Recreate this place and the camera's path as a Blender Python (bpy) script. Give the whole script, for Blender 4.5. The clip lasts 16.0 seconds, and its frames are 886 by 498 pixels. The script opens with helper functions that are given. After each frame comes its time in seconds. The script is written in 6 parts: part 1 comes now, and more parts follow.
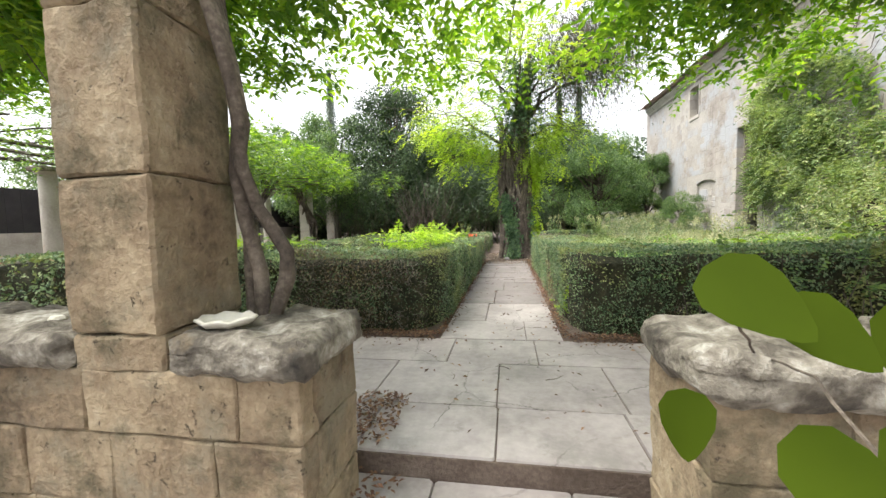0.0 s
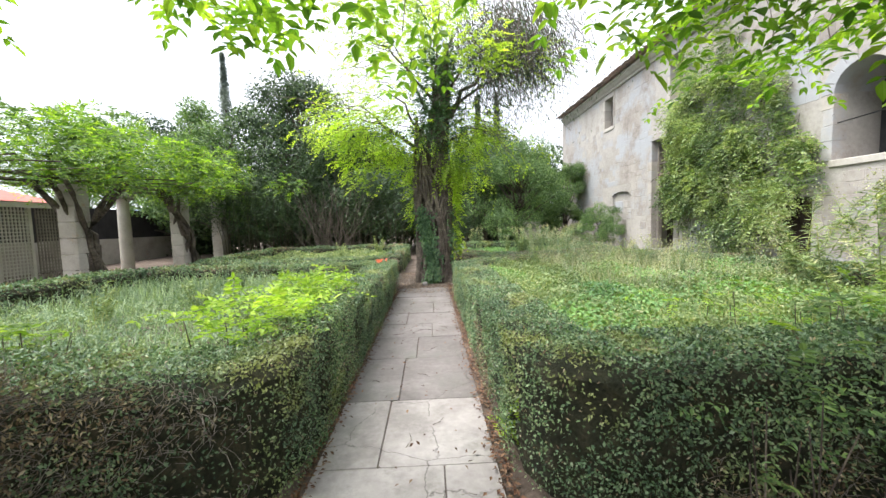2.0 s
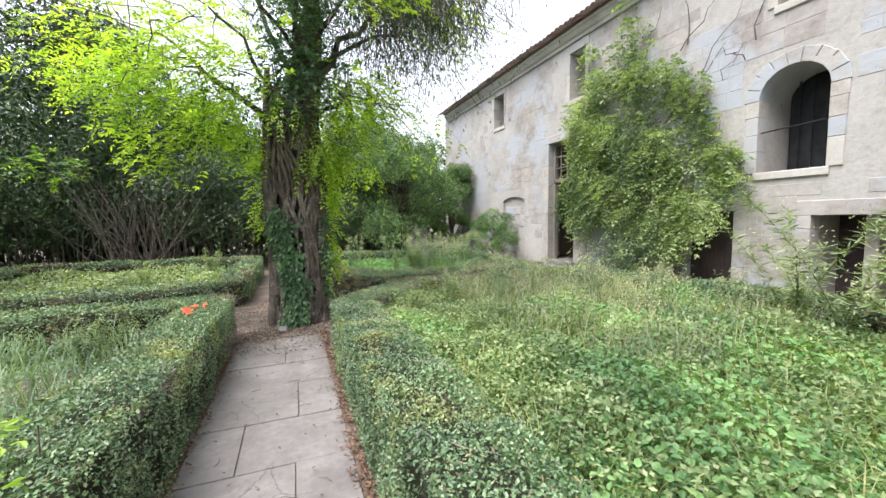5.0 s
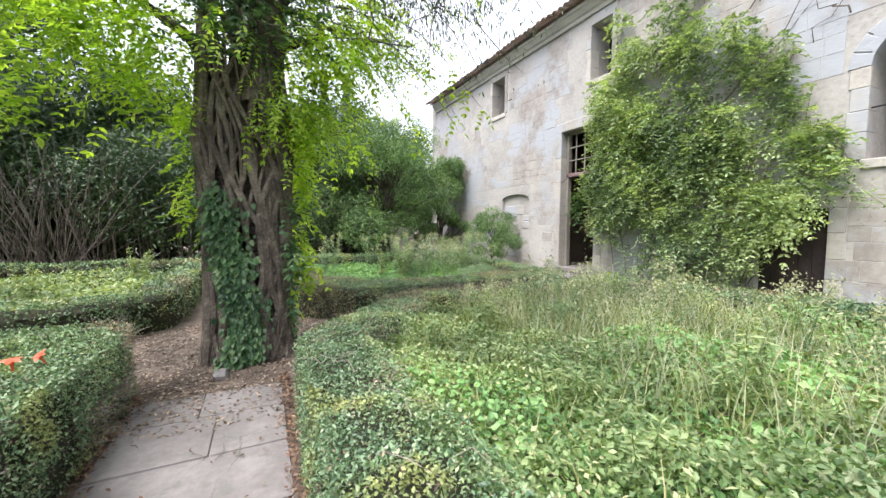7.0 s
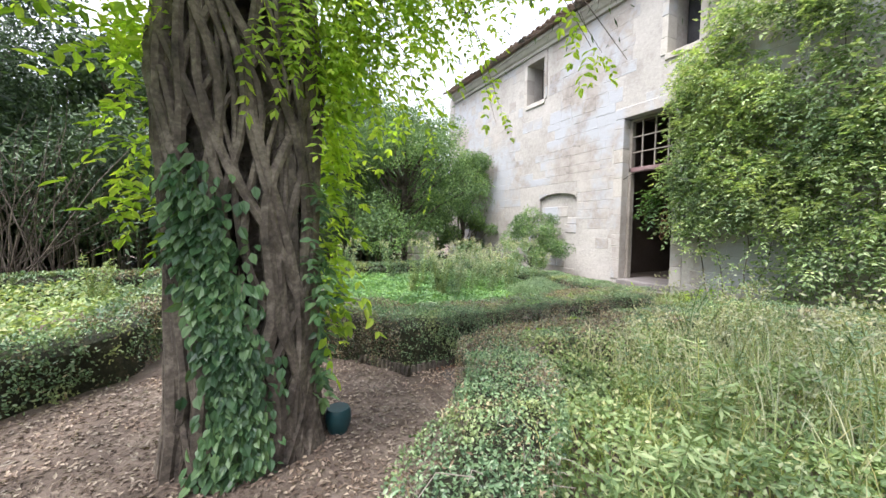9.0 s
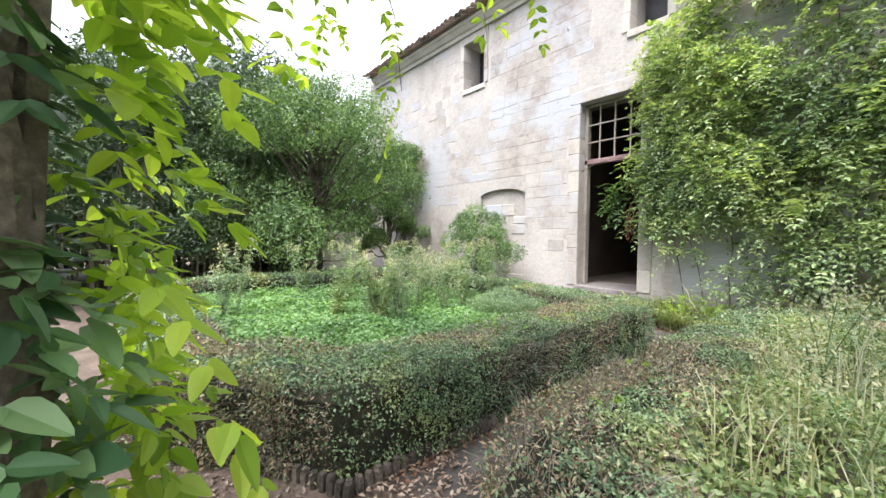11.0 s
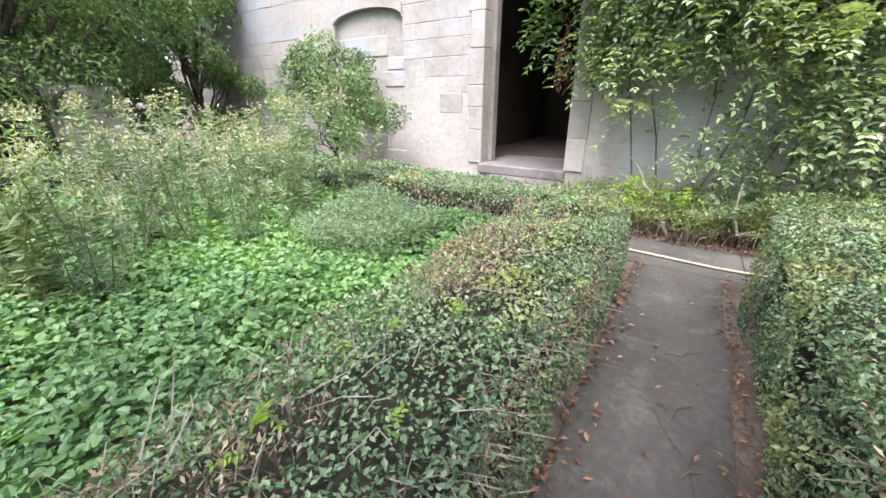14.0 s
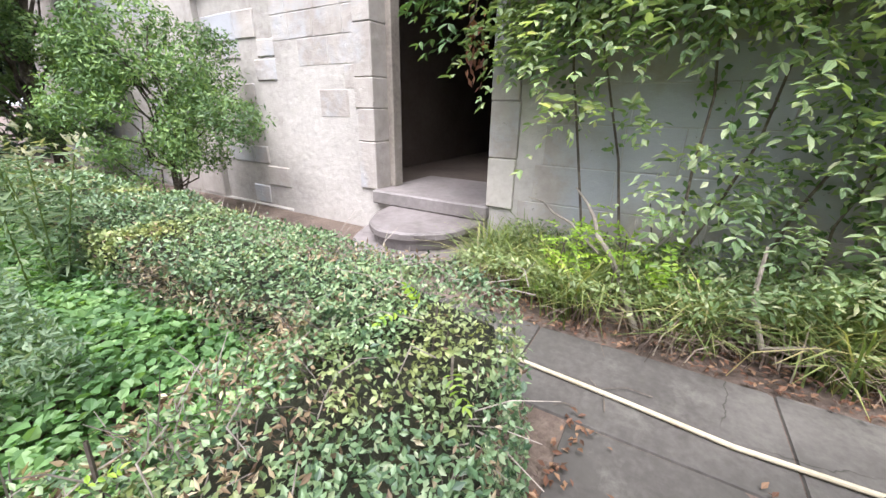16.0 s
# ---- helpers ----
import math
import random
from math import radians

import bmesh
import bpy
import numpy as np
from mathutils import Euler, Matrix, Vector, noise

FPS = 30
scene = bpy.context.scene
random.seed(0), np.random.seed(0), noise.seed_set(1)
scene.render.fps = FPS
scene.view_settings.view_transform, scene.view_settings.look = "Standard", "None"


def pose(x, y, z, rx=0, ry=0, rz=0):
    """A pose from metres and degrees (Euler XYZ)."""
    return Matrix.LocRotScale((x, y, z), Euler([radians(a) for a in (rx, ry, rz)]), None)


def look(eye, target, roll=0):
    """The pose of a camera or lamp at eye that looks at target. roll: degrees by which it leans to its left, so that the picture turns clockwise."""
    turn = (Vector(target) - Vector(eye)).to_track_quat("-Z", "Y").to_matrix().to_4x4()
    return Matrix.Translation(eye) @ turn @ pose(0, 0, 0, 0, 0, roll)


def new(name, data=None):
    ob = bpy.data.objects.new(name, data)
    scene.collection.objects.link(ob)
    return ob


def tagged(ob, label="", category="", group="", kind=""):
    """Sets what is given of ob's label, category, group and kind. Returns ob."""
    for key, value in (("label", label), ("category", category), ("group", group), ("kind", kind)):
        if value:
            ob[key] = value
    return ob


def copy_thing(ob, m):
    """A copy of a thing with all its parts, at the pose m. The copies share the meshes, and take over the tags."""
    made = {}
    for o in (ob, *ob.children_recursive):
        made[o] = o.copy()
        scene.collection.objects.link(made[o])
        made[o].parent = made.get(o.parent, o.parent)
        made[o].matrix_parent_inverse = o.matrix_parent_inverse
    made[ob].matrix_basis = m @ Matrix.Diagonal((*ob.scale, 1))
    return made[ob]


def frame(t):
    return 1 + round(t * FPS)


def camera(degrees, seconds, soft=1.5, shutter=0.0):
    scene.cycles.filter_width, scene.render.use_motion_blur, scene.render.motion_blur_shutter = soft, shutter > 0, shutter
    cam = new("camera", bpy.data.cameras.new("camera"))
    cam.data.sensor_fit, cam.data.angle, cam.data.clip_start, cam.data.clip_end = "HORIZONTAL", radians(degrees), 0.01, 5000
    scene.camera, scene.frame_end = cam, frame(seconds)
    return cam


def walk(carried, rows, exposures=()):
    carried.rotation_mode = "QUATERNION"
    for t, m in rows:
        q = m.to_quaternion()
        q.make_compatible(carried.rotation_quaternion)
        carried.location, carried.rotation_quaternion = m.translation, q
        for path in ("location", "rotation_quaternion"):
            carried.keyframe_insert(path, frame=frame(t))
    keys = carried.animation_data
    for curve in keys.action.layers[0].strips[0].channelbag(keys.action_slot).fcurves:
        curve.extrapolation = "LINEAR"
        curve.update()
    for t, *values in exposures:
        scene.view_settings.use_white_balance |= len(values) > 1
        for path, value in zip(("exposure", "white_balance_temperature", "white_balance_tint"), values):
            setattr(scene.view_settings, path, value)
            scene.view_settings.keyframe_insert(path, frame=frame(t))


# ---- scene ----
cam = camera(99.9, 16.0)
PATH = [
    (0, (0.036, 0.719, 1.145), (-0.316, 2.684, 1.01), -1.7),
    (0.5, (-0.035, 1.257, 1.135), (-0.338, 3.229, 0.999), -1.6),
    (1, (-0.072, 1.86, 1.287), (-0.325, 3.839, 1.152), -1.7),
    (1.5, (0.046, 2.316, 1.427), (-0.059, 4.308, 1.287), -1.7),
    (2, (0.138, 2.688, 1.583), (0.202, 4.682, 1.441), -1.7),
    (2.5, (0.094, 3.139, 1.801), (0.382, 5.112, 1.649), -1.6),
    (3, (0.083, 3.561, 1.868), (0.545, 5.501, 1.709), -1.5),
    (3.5, (0.101, 4.031, 1.886), (0.654, 5.946, 1.728), -1.4),
    (4, (0.104, 4.533, 1.915), (0.719, 6.429, 1.753), -1.4),
    (4.2, (0.07, 4.737, 1.905), (0.713, 6.624, 1.742), -1.4),
    (6.3, (0.368, 6.959, 1.64), (1.214, 8.767, 1.51), 0.4),
    (6.5, (0.367, 7.143, 1.643), (1.221, 8.947, 1.515), 0.3),
    (7, (0.388, 7.668, 1.625), (1.259, 9.463, 1.492), 0.3),
    (7.5, (0.404, 8.235, 1.646), (1.281, 10.027, 1.509), 0.2),
    (8, (0.341, 8.795, 1.645), (1.216, 10.588, 1.517), 0.2),
    (8.5, (0.306, 9.305, 1.609), (1.175, 11.102, 1.493), 0.0),
    (8.7, (0.287, 9.492, 1.616), (1.161, 11.287, 1.5), 0.3),
    (10.8, (0.775, 11.512, 1.473), (2.006, 13.086, 1.393), 0.6),
    (11, (0.86, 11.645, 1.464), (2.142, 13.178, 1.388), 0.6),
    (11.5, (1.105, 11.966, 1.455), (2.491, 13.406, 1.382), 0.6),
    (12, (1.42, 12.282, 1.435), (2.931, 13.59, 1.357), 0.4),
    (12.5, (1.782, 12.611, 1.373), (3.333, 13.858, 1.172), 0.1),
    (13, (2.143, 12.911, 1.339), (3.648, 14.131, 0.843), -0.0),
    (13.5, (2.584, 13.113, 1.324), (4.086, 14.251, 0.652), -0.3),
    (14, (3.069, 13.251, 1.315), (4.621, 14.269, 0.569), -0.2),
    (14.5, (3.601, 13.302, 1.337), (5.2, 14.234, 0.58), -0.4),
    (15, (4.154, 13.29, 1.298), (5.765, 14.213, 0.554), -0.2),
    (15.5, (4.663, 13.319, 1.255), (6.281, 14.246, 0.533), 0.4),
    (16, (5.131, 13.326, 1.213), (6.746, 14.278, 0.515), 0.9),
]
walk(cam, [(t, look(eye, target, roll)) for t, eye, target, roll in PATH], exposures=[(0, 1.2, 6450, 10), (1, 1.15, 6350, 10), (2, 1.15, 6150, 11), (4, 1.05, 6000, 12), (8.5, 1.32, 6000, 14), (11, 1.5, 6050, 15), (13, 1.65, 5950, 18), (16, 1.55, 5900, 18)])

# ---------- light ----------
SUN_EL, SUN_AZ = 63.0, 255.0
world = bpy.data.worlds.new("sky")
scene.world = world
world.use_nodes = True
wn = world.node_tree.nodes
wl = world.node_tree.links
wn.clear()
sky = wn.new("ShaderNodeTexSky")
sky.sky_type, sky.sun_disc = "NISHITA", False
sky.sun_elevation, sky.sun_rotation = radians(SUN_EL), radians(SUN_AZ)
sky.dust_density, sky.air_density = 4.0, 1.0
coord = wn.new("ShaderNodeTexCoord")
cloud = wn.new("ShaderNodeTexNoise")
cloud.inputs["Scale"].default_value, cloud.inputs["Detail"].default_value = 2.2, 5.0
ramp = wn.new("ShaderNodeValToRGB")
ramp.color_ramp.elements[0].position, ramp.color_ramp.elements[0].color = 0.35, (10.0, 10.3, 10.8, 1)
ramp.color_ramp.elements[1].position, ramp.color_ramp.elements[1].color = 0.7, (13.5, 13.5, 13.4, 1)
blend = wn.new("ShaderNodeMix")
blend.data_type = "RGBA"
blend.inputs["Factor"].default_value = 0.8
back = wn.new("ShaderNodeBackground")
back.inputs["Strength"].default_value = 0.078
wout = wn.new("ShaderNodeOutputWorld")
wl.new(coord.outputs["Generated"], cloud.inputs["Vector"])
wl.new(cloud.outputs["Fac"], ramp.inputs["Fac"])
wl.new(sky.outputs["Color"], blend.inputs["A"])
wl.new(ramp.outputs["Color"], blend.inputs["B"])
wl.new(blend.outputs["Result"], back.inputs["Color"])
wl.new(back.outputs["Background"], wout.inputs["Surface"])
sun = new("sun", bpy.data.lights.new("sun", "SUN"))
sun.data.energy, sun.data.angle, sun.data.color = 3.4, radians(45), (1.0, 0.95, 0.86)
_az = radians(SUN_AZ)
sun.matrix_world = look((0, 0, 30), (-30 / math.tan(radians(SUN_EL)) * math.sin(_az), -30 / math.tan(radians(SUN_EL)) * math.cos(_az), 0))


# ---------- materials ----------
def mat(name):
    m = bpy.data.materials.new(name)
    m.use_nodes = True
    nt = m.node_tree
    return m, nt.nodes, nt.links, nt.nodes["Principled BSDF"]


def ramp_node(nodes, stops):
    r = nodes.new("ShaderNodeValToRGB")
    els = r.color_ramp.elements
    while len(els) < len(stops):
        els.new(0.5)
    for e, (p, c) in zip(els, stops):
        e.position, e.color = p, (*c, 1)
    return r


def noise_node(nodes, links, scale, detail=4.0, rough=0.55, space="Object"):
    tc = nodes.new("ShaderNodeTexCoord")
    n = nodes.new("ShaderNodeTexNoise")
    n.inputs["Scale"].default_value, n.inputs["Detail"].default_value, n.inputs["Roughness"].default_value = scale, detail, rough
    if space == "World":
        g = nodes.new("ShaderNodeNewGeometry")
        links.new(g.outputs["Position"], n.inputs["Vector"])
    else:
        links.new(tc.outputs[space], n.inputs["Vector"])
    return n


def mix_rgb(nodes, links, fac, a, b, mode="MIX"):
    x = nodes.new("ShaderNodeMix")
    x.data_type, x.blend_type = "RGBA", mode
    for key, v in (("Factor", fac), ("A", a), ("B", b)):
        if isinstance(v, (int, float)):
            x.inputs[key].default_value = v
        elif isinstance(v, tuple):
            x.inputs[key].default_value = (*v, 1)
        else:
            links.new(v, x.inputs[key])
    return x.outputs["Result"]


def surface(name, stops, big=1.2, small=18.0, rough=0.85, bump=0.3, dist=0.01, stain=None, stain_scale=2.5, stain_at=(0.5, 0.68), vary=0.0, metal=0.0, pits=None, cracks=None, moss=None):
    """A worn surface: colour ramp over two scales of noise, an optional stain colour, variation from piece to piece, fine relief."""
    m, nodes, links, bsdf = mat(name)
    n1 = noise_node(nodes, links, big, 6, 0.6, "World")
    n2 = noise_node(nodes, links, small, 6, 0.65, "World")
    mixv = nodes.new("ShaderNodeMath")
    mixv.operation = "MULTIPLY_ADD"
    links.new(n2.outputs["Fac"], mixv.inputs[0])
    mixv.inputs[1].default_value = 0.34
    half = nodes.new("ShaderNodeMath")
    half.operation = "MULTIPLY"
    links.new(n1.outputs["Fac"], half.inputs[0])
    half.inputs[1].default_value = 0.66
    links.new(half.outputs[0], mixv.inputs[2])
    val = mixv.outputs[0]
    if vary:
        info = nodes.new("ShaderNodeObjectInfo")
        geo = nodes.new("ShaderNodeNewGeometry")
        add = nodes.new("ShaderNodeMath")
        add.operation = "ADD"
        links.new(info.outputs["Random"], add.inputs[0])
        links.new(geo.outputs["Random Per Island"], add.inputs[1])
        v = nodes.new("ShaderNodeMath")
        v.operation = "MULTIPLY_ADD"
        links.new(add.outputs[0], v.inputs[0])
        v.inputs[1].default_value = vary
        links.new(val, v.inputs[2])
        w = nodes.new("ShaderNodeMath")
        w.operation = "SUBTRACT"
        links.new(v.outputs[0], w.inputs[0])
        w.inputs[1].default_value = vary
        val = w.outputs[0]
    r = ramp_node(nodes, [(0.5 + (p - 0.5) * 0.6, c) for p, c in stops])
    links.new(val, r.inputs["Fac"])
    col = r.outputs["Color"]
    if stain:
        n3 = noise_node(nodes, links, stain_scale, 7, 0.7, "World")
        r3 = ramp_node(nodes, [(stain_at[0], (0, 0, 0)), (stain_at[1], (1, 1, 1))])
        links.new(n3.outputs["Fac"], r3.inputs["Fac"])
        col = mix_rgb(nodes, links, r3.outputs["Color"], col, stain)
    height = n2.outputs["Fac"]
    if moss:
        n4 = noise_node(nodes, links, moss[1], 8, 0.72, "World")
        r4 = ramp_node(nodes, [(moss[2], (0, 0, 0)), (moss[3], (0.85, 0.85, 0.85))])
        links.new(n4.outputs["Fac"], r4.inputs["Fac"])
        col = mix_rgb(nodes, links, r4.outputs["Color"], col, moss[0])
    for spec, feature in ((pits, "F1"), (cracks, "DISTANCE_TO_EDGE")):
        if not spec:
            continue
        dark, scale, at = spec
        geo = nodes.new("ShaderNodeNewGeometry")
        warp = noise_node(nodes, links, scale * 1.7, 5, 0.65, "World")
        moved = mix_rgb(nodes, links, 0.35 if feature == "F1" else 0.22, geo.outputs["Position"], warp.outputs["Color"], "ADD")
        vor = nodes.new("ShaderNodeTexVoronoi")
        vor.feature = feature
        vor.inputs["Scale"].default_value = scale
        links.new(moved, vor.inputs["Vector"])
        rv_ = ramp_node(nodes, [(at * 0.35, (0, 0, 0)), (at, (1, 1, 1))])
        links.new(vor.outputs["Distance"], rv_.inputs["Fac"])
        open_ = rv_.outputs["Color"]
        if feature != "F1":
            n5 = noise_node(nodes, links, 1.3, 3, 0.5, "World")
            r5 = ramp_node(nodes, [(0.46, (1, 1, 1)), (0.54, (0, 0, 0))])
            links.new(n5.outputs["Fac"], r5.inputs["Fac"])
            open_ = mix_rgb(nodes, links, 1.0, open_, r5.outputs["Color"], "LIGHTEN")
        col = mix_rgb(nodes, links, open_, dark, col)
        sink = nodes.new("ShaderNodeMath")
        sink.operation = "MULTIPLY_ADD"
        links.new(open_, sink.inputs[0])
        sink.inputs[1].default_value = 0.8
        links.new(height, sink.inputs[2])
        height = sink.outputs[0]
    links.new(col, bsdf.inputs["Base Color"])
    bsdf.inputs["Roughness"].default_value, bsdf.inputs["Metallic"].default_value = rough, metal
    if bump:
        b = nodes.new("ShaderNodeBump")
        b.inputs["Strength"].default_value, b.inputs["Distance"].default_value = bump, dist
        links.new(height, b.inputs["Height"])
        links.new(b.outputs["Normal"], bsdf.inputs["Normal"])
    return m


def leaf_mat(name, stops, translucent=0.35, rough=0.45, patch=None, patch_scale=1.2, patch_at=(0.52, 0.62), glow=1.6):
    """Leaf: colour varies leaf by leaf, with patches of another colour across the plant, some light passing through."""
    m, nodes, links, bsdf = mat(name)
    geo = nodes.new("ShaderNodeNewGeometry")
    r = ramp_node(nodes, stops)
    links.new(geo.outputs["Random Per Island"], r.inputs["Fac"])
    col = r.outputs["Color"]
    # Broad noise puts the light and dark of leaf clumps into the colour.
    nb = noise_node(nodes, links, 1.1, 5, 0.6, "World")
    rb = ramp_node(nodes, [(0.36, (0.6, 0.66, 0.66)), (0.64, (1.35, 1.3, 1.2))])
    links.new(nb.outputs["Fac"], rb.inputs["Fac"])
    col = mix_rgb(nodes, links, 1.0, col, rb.outputs["Color"], "MULTIPLY")
    if patch:
        n = noise_node(nodes, links, patch_scale, 5, 0.6, "World")
        rp = ramp_node(nodes, [(patch_at[0], (0, 0, 0)), (patch_at[1], (0.7, 0.7, 0.7))])
        links.new(n.outputs["Fac"], rp.inputs["Fac"])
        pr = ramp_node(nodes, [(0.0, patch), (1.0, tuple(c * 1.9 for c in patch))])
        links.new(geo.outputs["Random Per Island"], pr.inputs["Fac"])
        col = mix_rgb(nodes, links, rp.outputs["Color"], col, pr.outputs["Color"])
    links.new(col, bsdf.inputs["Base Color"])
    bsdf.inputs["Roughness"].default_value = rough
    tr = nodes.new("ShaderNodeBsdfTranslucent")
    warm = mix_rgb(nodes, links, 1.0, col, (1.15 * glow, 1.15 * glow, 0.45 * glow), "MULTIPLY")
    links.new(warm, tr.inputs["Color"])
    ms = nodes.new("ShaderNodeMixShader")
    ms.inputs["Fac"].default_value = translucent
    links.new(bsdf.outputs["BSDF"], ms.inputs[1])
    links.new(tr.outputs["BSDF"], ms.inputs[2])
    links.new(ms.outputs["Shader"], nodes["Material Output"].inputs["Surface"])
    return m


M_facade = surface("pale limestone", [(0.12, (0.19, 0.164, 0.146)), (0.36, (0.325, 0.292, 0.266)), (0.6, (0.42, 0.385, 0.355)), (0.88, (0.52, 0.49, 0.455))], 0.9, 7, 0.94, 0.8, 0.018, (0.40, 0.408, 0.435), 0.6, (0.47, 0.58), vary=0.06, pits=((0.20, 0.18, 0.16), 5.5, 0.09))
M_plaster = surface("grey lime plaster", [(0.2, (0.25, 0.228, 0.208)), (0.5, (0.405, 0.378, 0.352)), (0.8, (0.52, 0.49, 0.46))], 0.8, 13, 0.95, 0.8, 0.012, (0.34, 0.32, 0.30), 1.6, (0.56, 0.72))
M_dressed = surface("dressed limestone", [(0.2, (0.31, 0.275, 0.24)), (0.5, (0.46, 0.425, 0.385)), (0.8, (0.56, 0.53, 0.49))], 1.4, 22, 0.9, 0.4, 0.008, (0.42, 0.27, 0.17), 1.7, (0.6, 0.75), vary=0.06)
M_pier = surface("ochre sandstone", [(0.15, (0.12, 0.085, 0.055)), (0.4, (0.28, 0.21, 0.135)), (0.6, (0.41, 0.325, 0.215)), (0.85, (0.56, 0.48, 0.36))], 3.0, 26, 0.95, 1.0, 0.03, (0.26, 0.225, 0.16), 2.6, (0.5, 0.66), vary=0.16, pits=((0.10, 0.075, 0.05), 9.0, 0.16), moss=((0.085, 0.075, 0.042), 1.7, 0.50, 0.62))
M_cap = surface("lichened cap stone", [(0.2, (0.03, 0.028, 0.025)), (0.42, (0.12, 0.105, 0.085)), (0.58, (0.29, 0.265, 0.22)), (0.75, (0.55, 0.53, 0.48))], 5.0, 22, 0.95, 1.0, 0.035, (0.2, 0.15, 0.09), 3.0, (0.58, 0.75))
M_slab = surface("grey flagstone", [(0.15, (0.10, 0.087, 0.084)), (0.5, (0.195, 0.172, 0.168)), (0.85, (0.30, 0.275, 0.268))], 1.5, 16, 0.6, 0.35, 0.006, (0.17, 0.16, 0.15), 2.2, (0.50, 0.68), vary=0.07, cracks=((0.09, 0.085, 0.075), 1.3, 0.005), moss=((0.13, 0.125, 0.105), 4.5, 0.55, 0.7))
# Lit copy of M_slab: the entrance's stronger light put into a paler colour.
M_slab_lit = surface("worn flagstone, lit tone", [(0.15, (0.20, 0.178, 0.17)), (0.5, (0.37, 0.335, 0.325)), (0.85, (0.52, 0.485, 0.47))], 1.5, 16, 0.5, 0.35, 0.006, (0.24, 0.225, 0.21), 2.2, (0.52, 0.7), vary=0.07, cracks=((0.11, 0.10, 0.09), 1.3, 0.005), moss=((0.19, 0.18, 0.155), 4.5, 0.57, 0.72))
M_slab_dark = surface("dark worn flagstone", [(0.15, (0.036, 0.032, 0.028)), (0.5, (0.080, 0.073, 0.066)), (0.85, (0.15, 0.138, 0.126))], 1.0, 24, 0.82, 0.3, 0.005, (0.075, 0.07, 0.062), 1.8, (0.52, 0.7), vary=0.05, cracks=((0.04, 0.037, 0.03), 1.0, 0.004), moss=((0.15, 0.14, 0.125), 3.5, 0.55, 0.68))
M_soil = surface("earth with leaf litter", [(0.2, (0.05, 0.037, 0.028)), (0.5, (0.135, 0.10, 0.08)), (0.8, (0.27, 0.215, 0.175))], 1.6, 40, 0.95, 0.9, 0.02)
M_bark = surface("furrowed grey bark", [(0.25, (0.022, 0.018, 0.014)), (0.48, (0.085, 0.07, 0.056)), (0.75, (0.24, 0.20, 0.165))], 3.0, 22, 0.95, 1.0, 0.04)
M_vine = surface("brown vine bark", [(0.2, (0.026, 0.02, 0.016)), (0.5, (0.11, 0.088, 0.07)), (0.8, (0.28, 0.235, 0.19))], 4.0, 32, 0.85, 0.8, 0.01)
M_twig = surface("dry grey twig", [(0.25, (0.12, 0.1, 0.085)), (0.5, (0.26, 0.225, 0.19)), (0.8, (0.42, 0.37, 0.31))], 5.0, 40, 0.9, 0.3, 0.004)
M_cane = surface("dark bamboo cane", [(0.2, (0.03, 0.032, 0.018)), (0.5, (0.07, 0.068, 0.038)), (0.8, (0.14, 0.125, 0.075))], 3.0, 30, 0.6, 0.2, 0.003)
M_pot = surface("dark teal glaze", [(0.2, (0.008, 0.03, 0.035)), (0.8, (0.02, 0.07, 0.08))], 4.0, 30, 0.35, 0.1, 0.002)
# Near-black stops put the shade between the twigs into the colour.
M_hedge_core = surface("hedge core, twigs and inner shade", [(0.2, (0.012, 0.015, 0.008)), (0.5, (0.040, 0.043, 0.022)), (0.8, (0.10, 0.085, 0.05))], 8.0, 45, 1.0, 1.0, 0.05)
M_rust_door = surface("dark purple-brown door", [(0.2, (0.02, 0.013, 0.014)), (0.5, (0.045, 0.028, 0.03)), (0.8, (0.08, 0.05, 0.05))], 2.0, 25, 0.7, 0.3, 0.004)
M_wood = surface("weathered grey wood", [(0.2, (0.13, 0.11, 0.095)), (0.5, (0.25, 0.22, 0.19)), (0.8, (0.38, 0.34, 0.3))], 2.0, 30, 0.85, 0.4, 0.004)
M_black = surface("black iron and dark openings", [(0.2, (0.012, 0.013, 0.015)), (0.8, (0.05, 0.05, 0.055))], 4.0, 30, 0.6, 0.2, 0.002, metal=0.5)
# Room surfaces coloured dark: the unlit interior is put into the plaster.
M_inside = surface("interior plaster, dark for shade", [(0.2, (0.06, 0.045, 0.038)), (0.8, (0.14, 0.11, 0.09))], 1.0, 15, 0.95, 0.3, 0.006)
M_tile = surface("weathered roof tile", [(0.2, (0.14, 0.10, 0.08)), (0.5, (0.28, 0.22, 0.18)), (0.8, (0.42, 0.36, 0.3))], 2.0, 20, 0.9, 0.5, 0.01, (0.10, 0.10, 0.09), 2.0, (0.5, 0.65), vary=0.1)
M_red = surface("faded red roof cloth", [(0.2, (0.42, 0.12, 0.10)), (0.8, (0.62, 0.24, 0.2))], 1.0, 15, 0.85, 0.2, 0.004)
M_lattice = surface("pale painted lattice", [(0.2, (0.5, 0.47, 0.42)), (0.8, (0.68, 0.65, 0.6))], 2.0, 20, 0.7, 0.2, 0.003)
M_fence = surface("black board fence", [(0.2, (0.010, 0.009, 0.010)), (0.8, (0.035, 0.03, 0.032))], 2.0, 20, 0.8, 0.2, 0.004)
M_hose = surface("pale yellow hose", [(0.2, (0.42, 0.36, 0.24)), (0.8, (0.62, 0.56, 0.42))], 5.0, 40, 0.5, 0.1, 0.001)
M_transom = surface("faded purple-red paint", [(0.2, (0.14, 0.07, 0.075)), (0.8, (0.28, 0.19, 0.19))], 3.0, 25, 0.7, 0.3, 0.003)
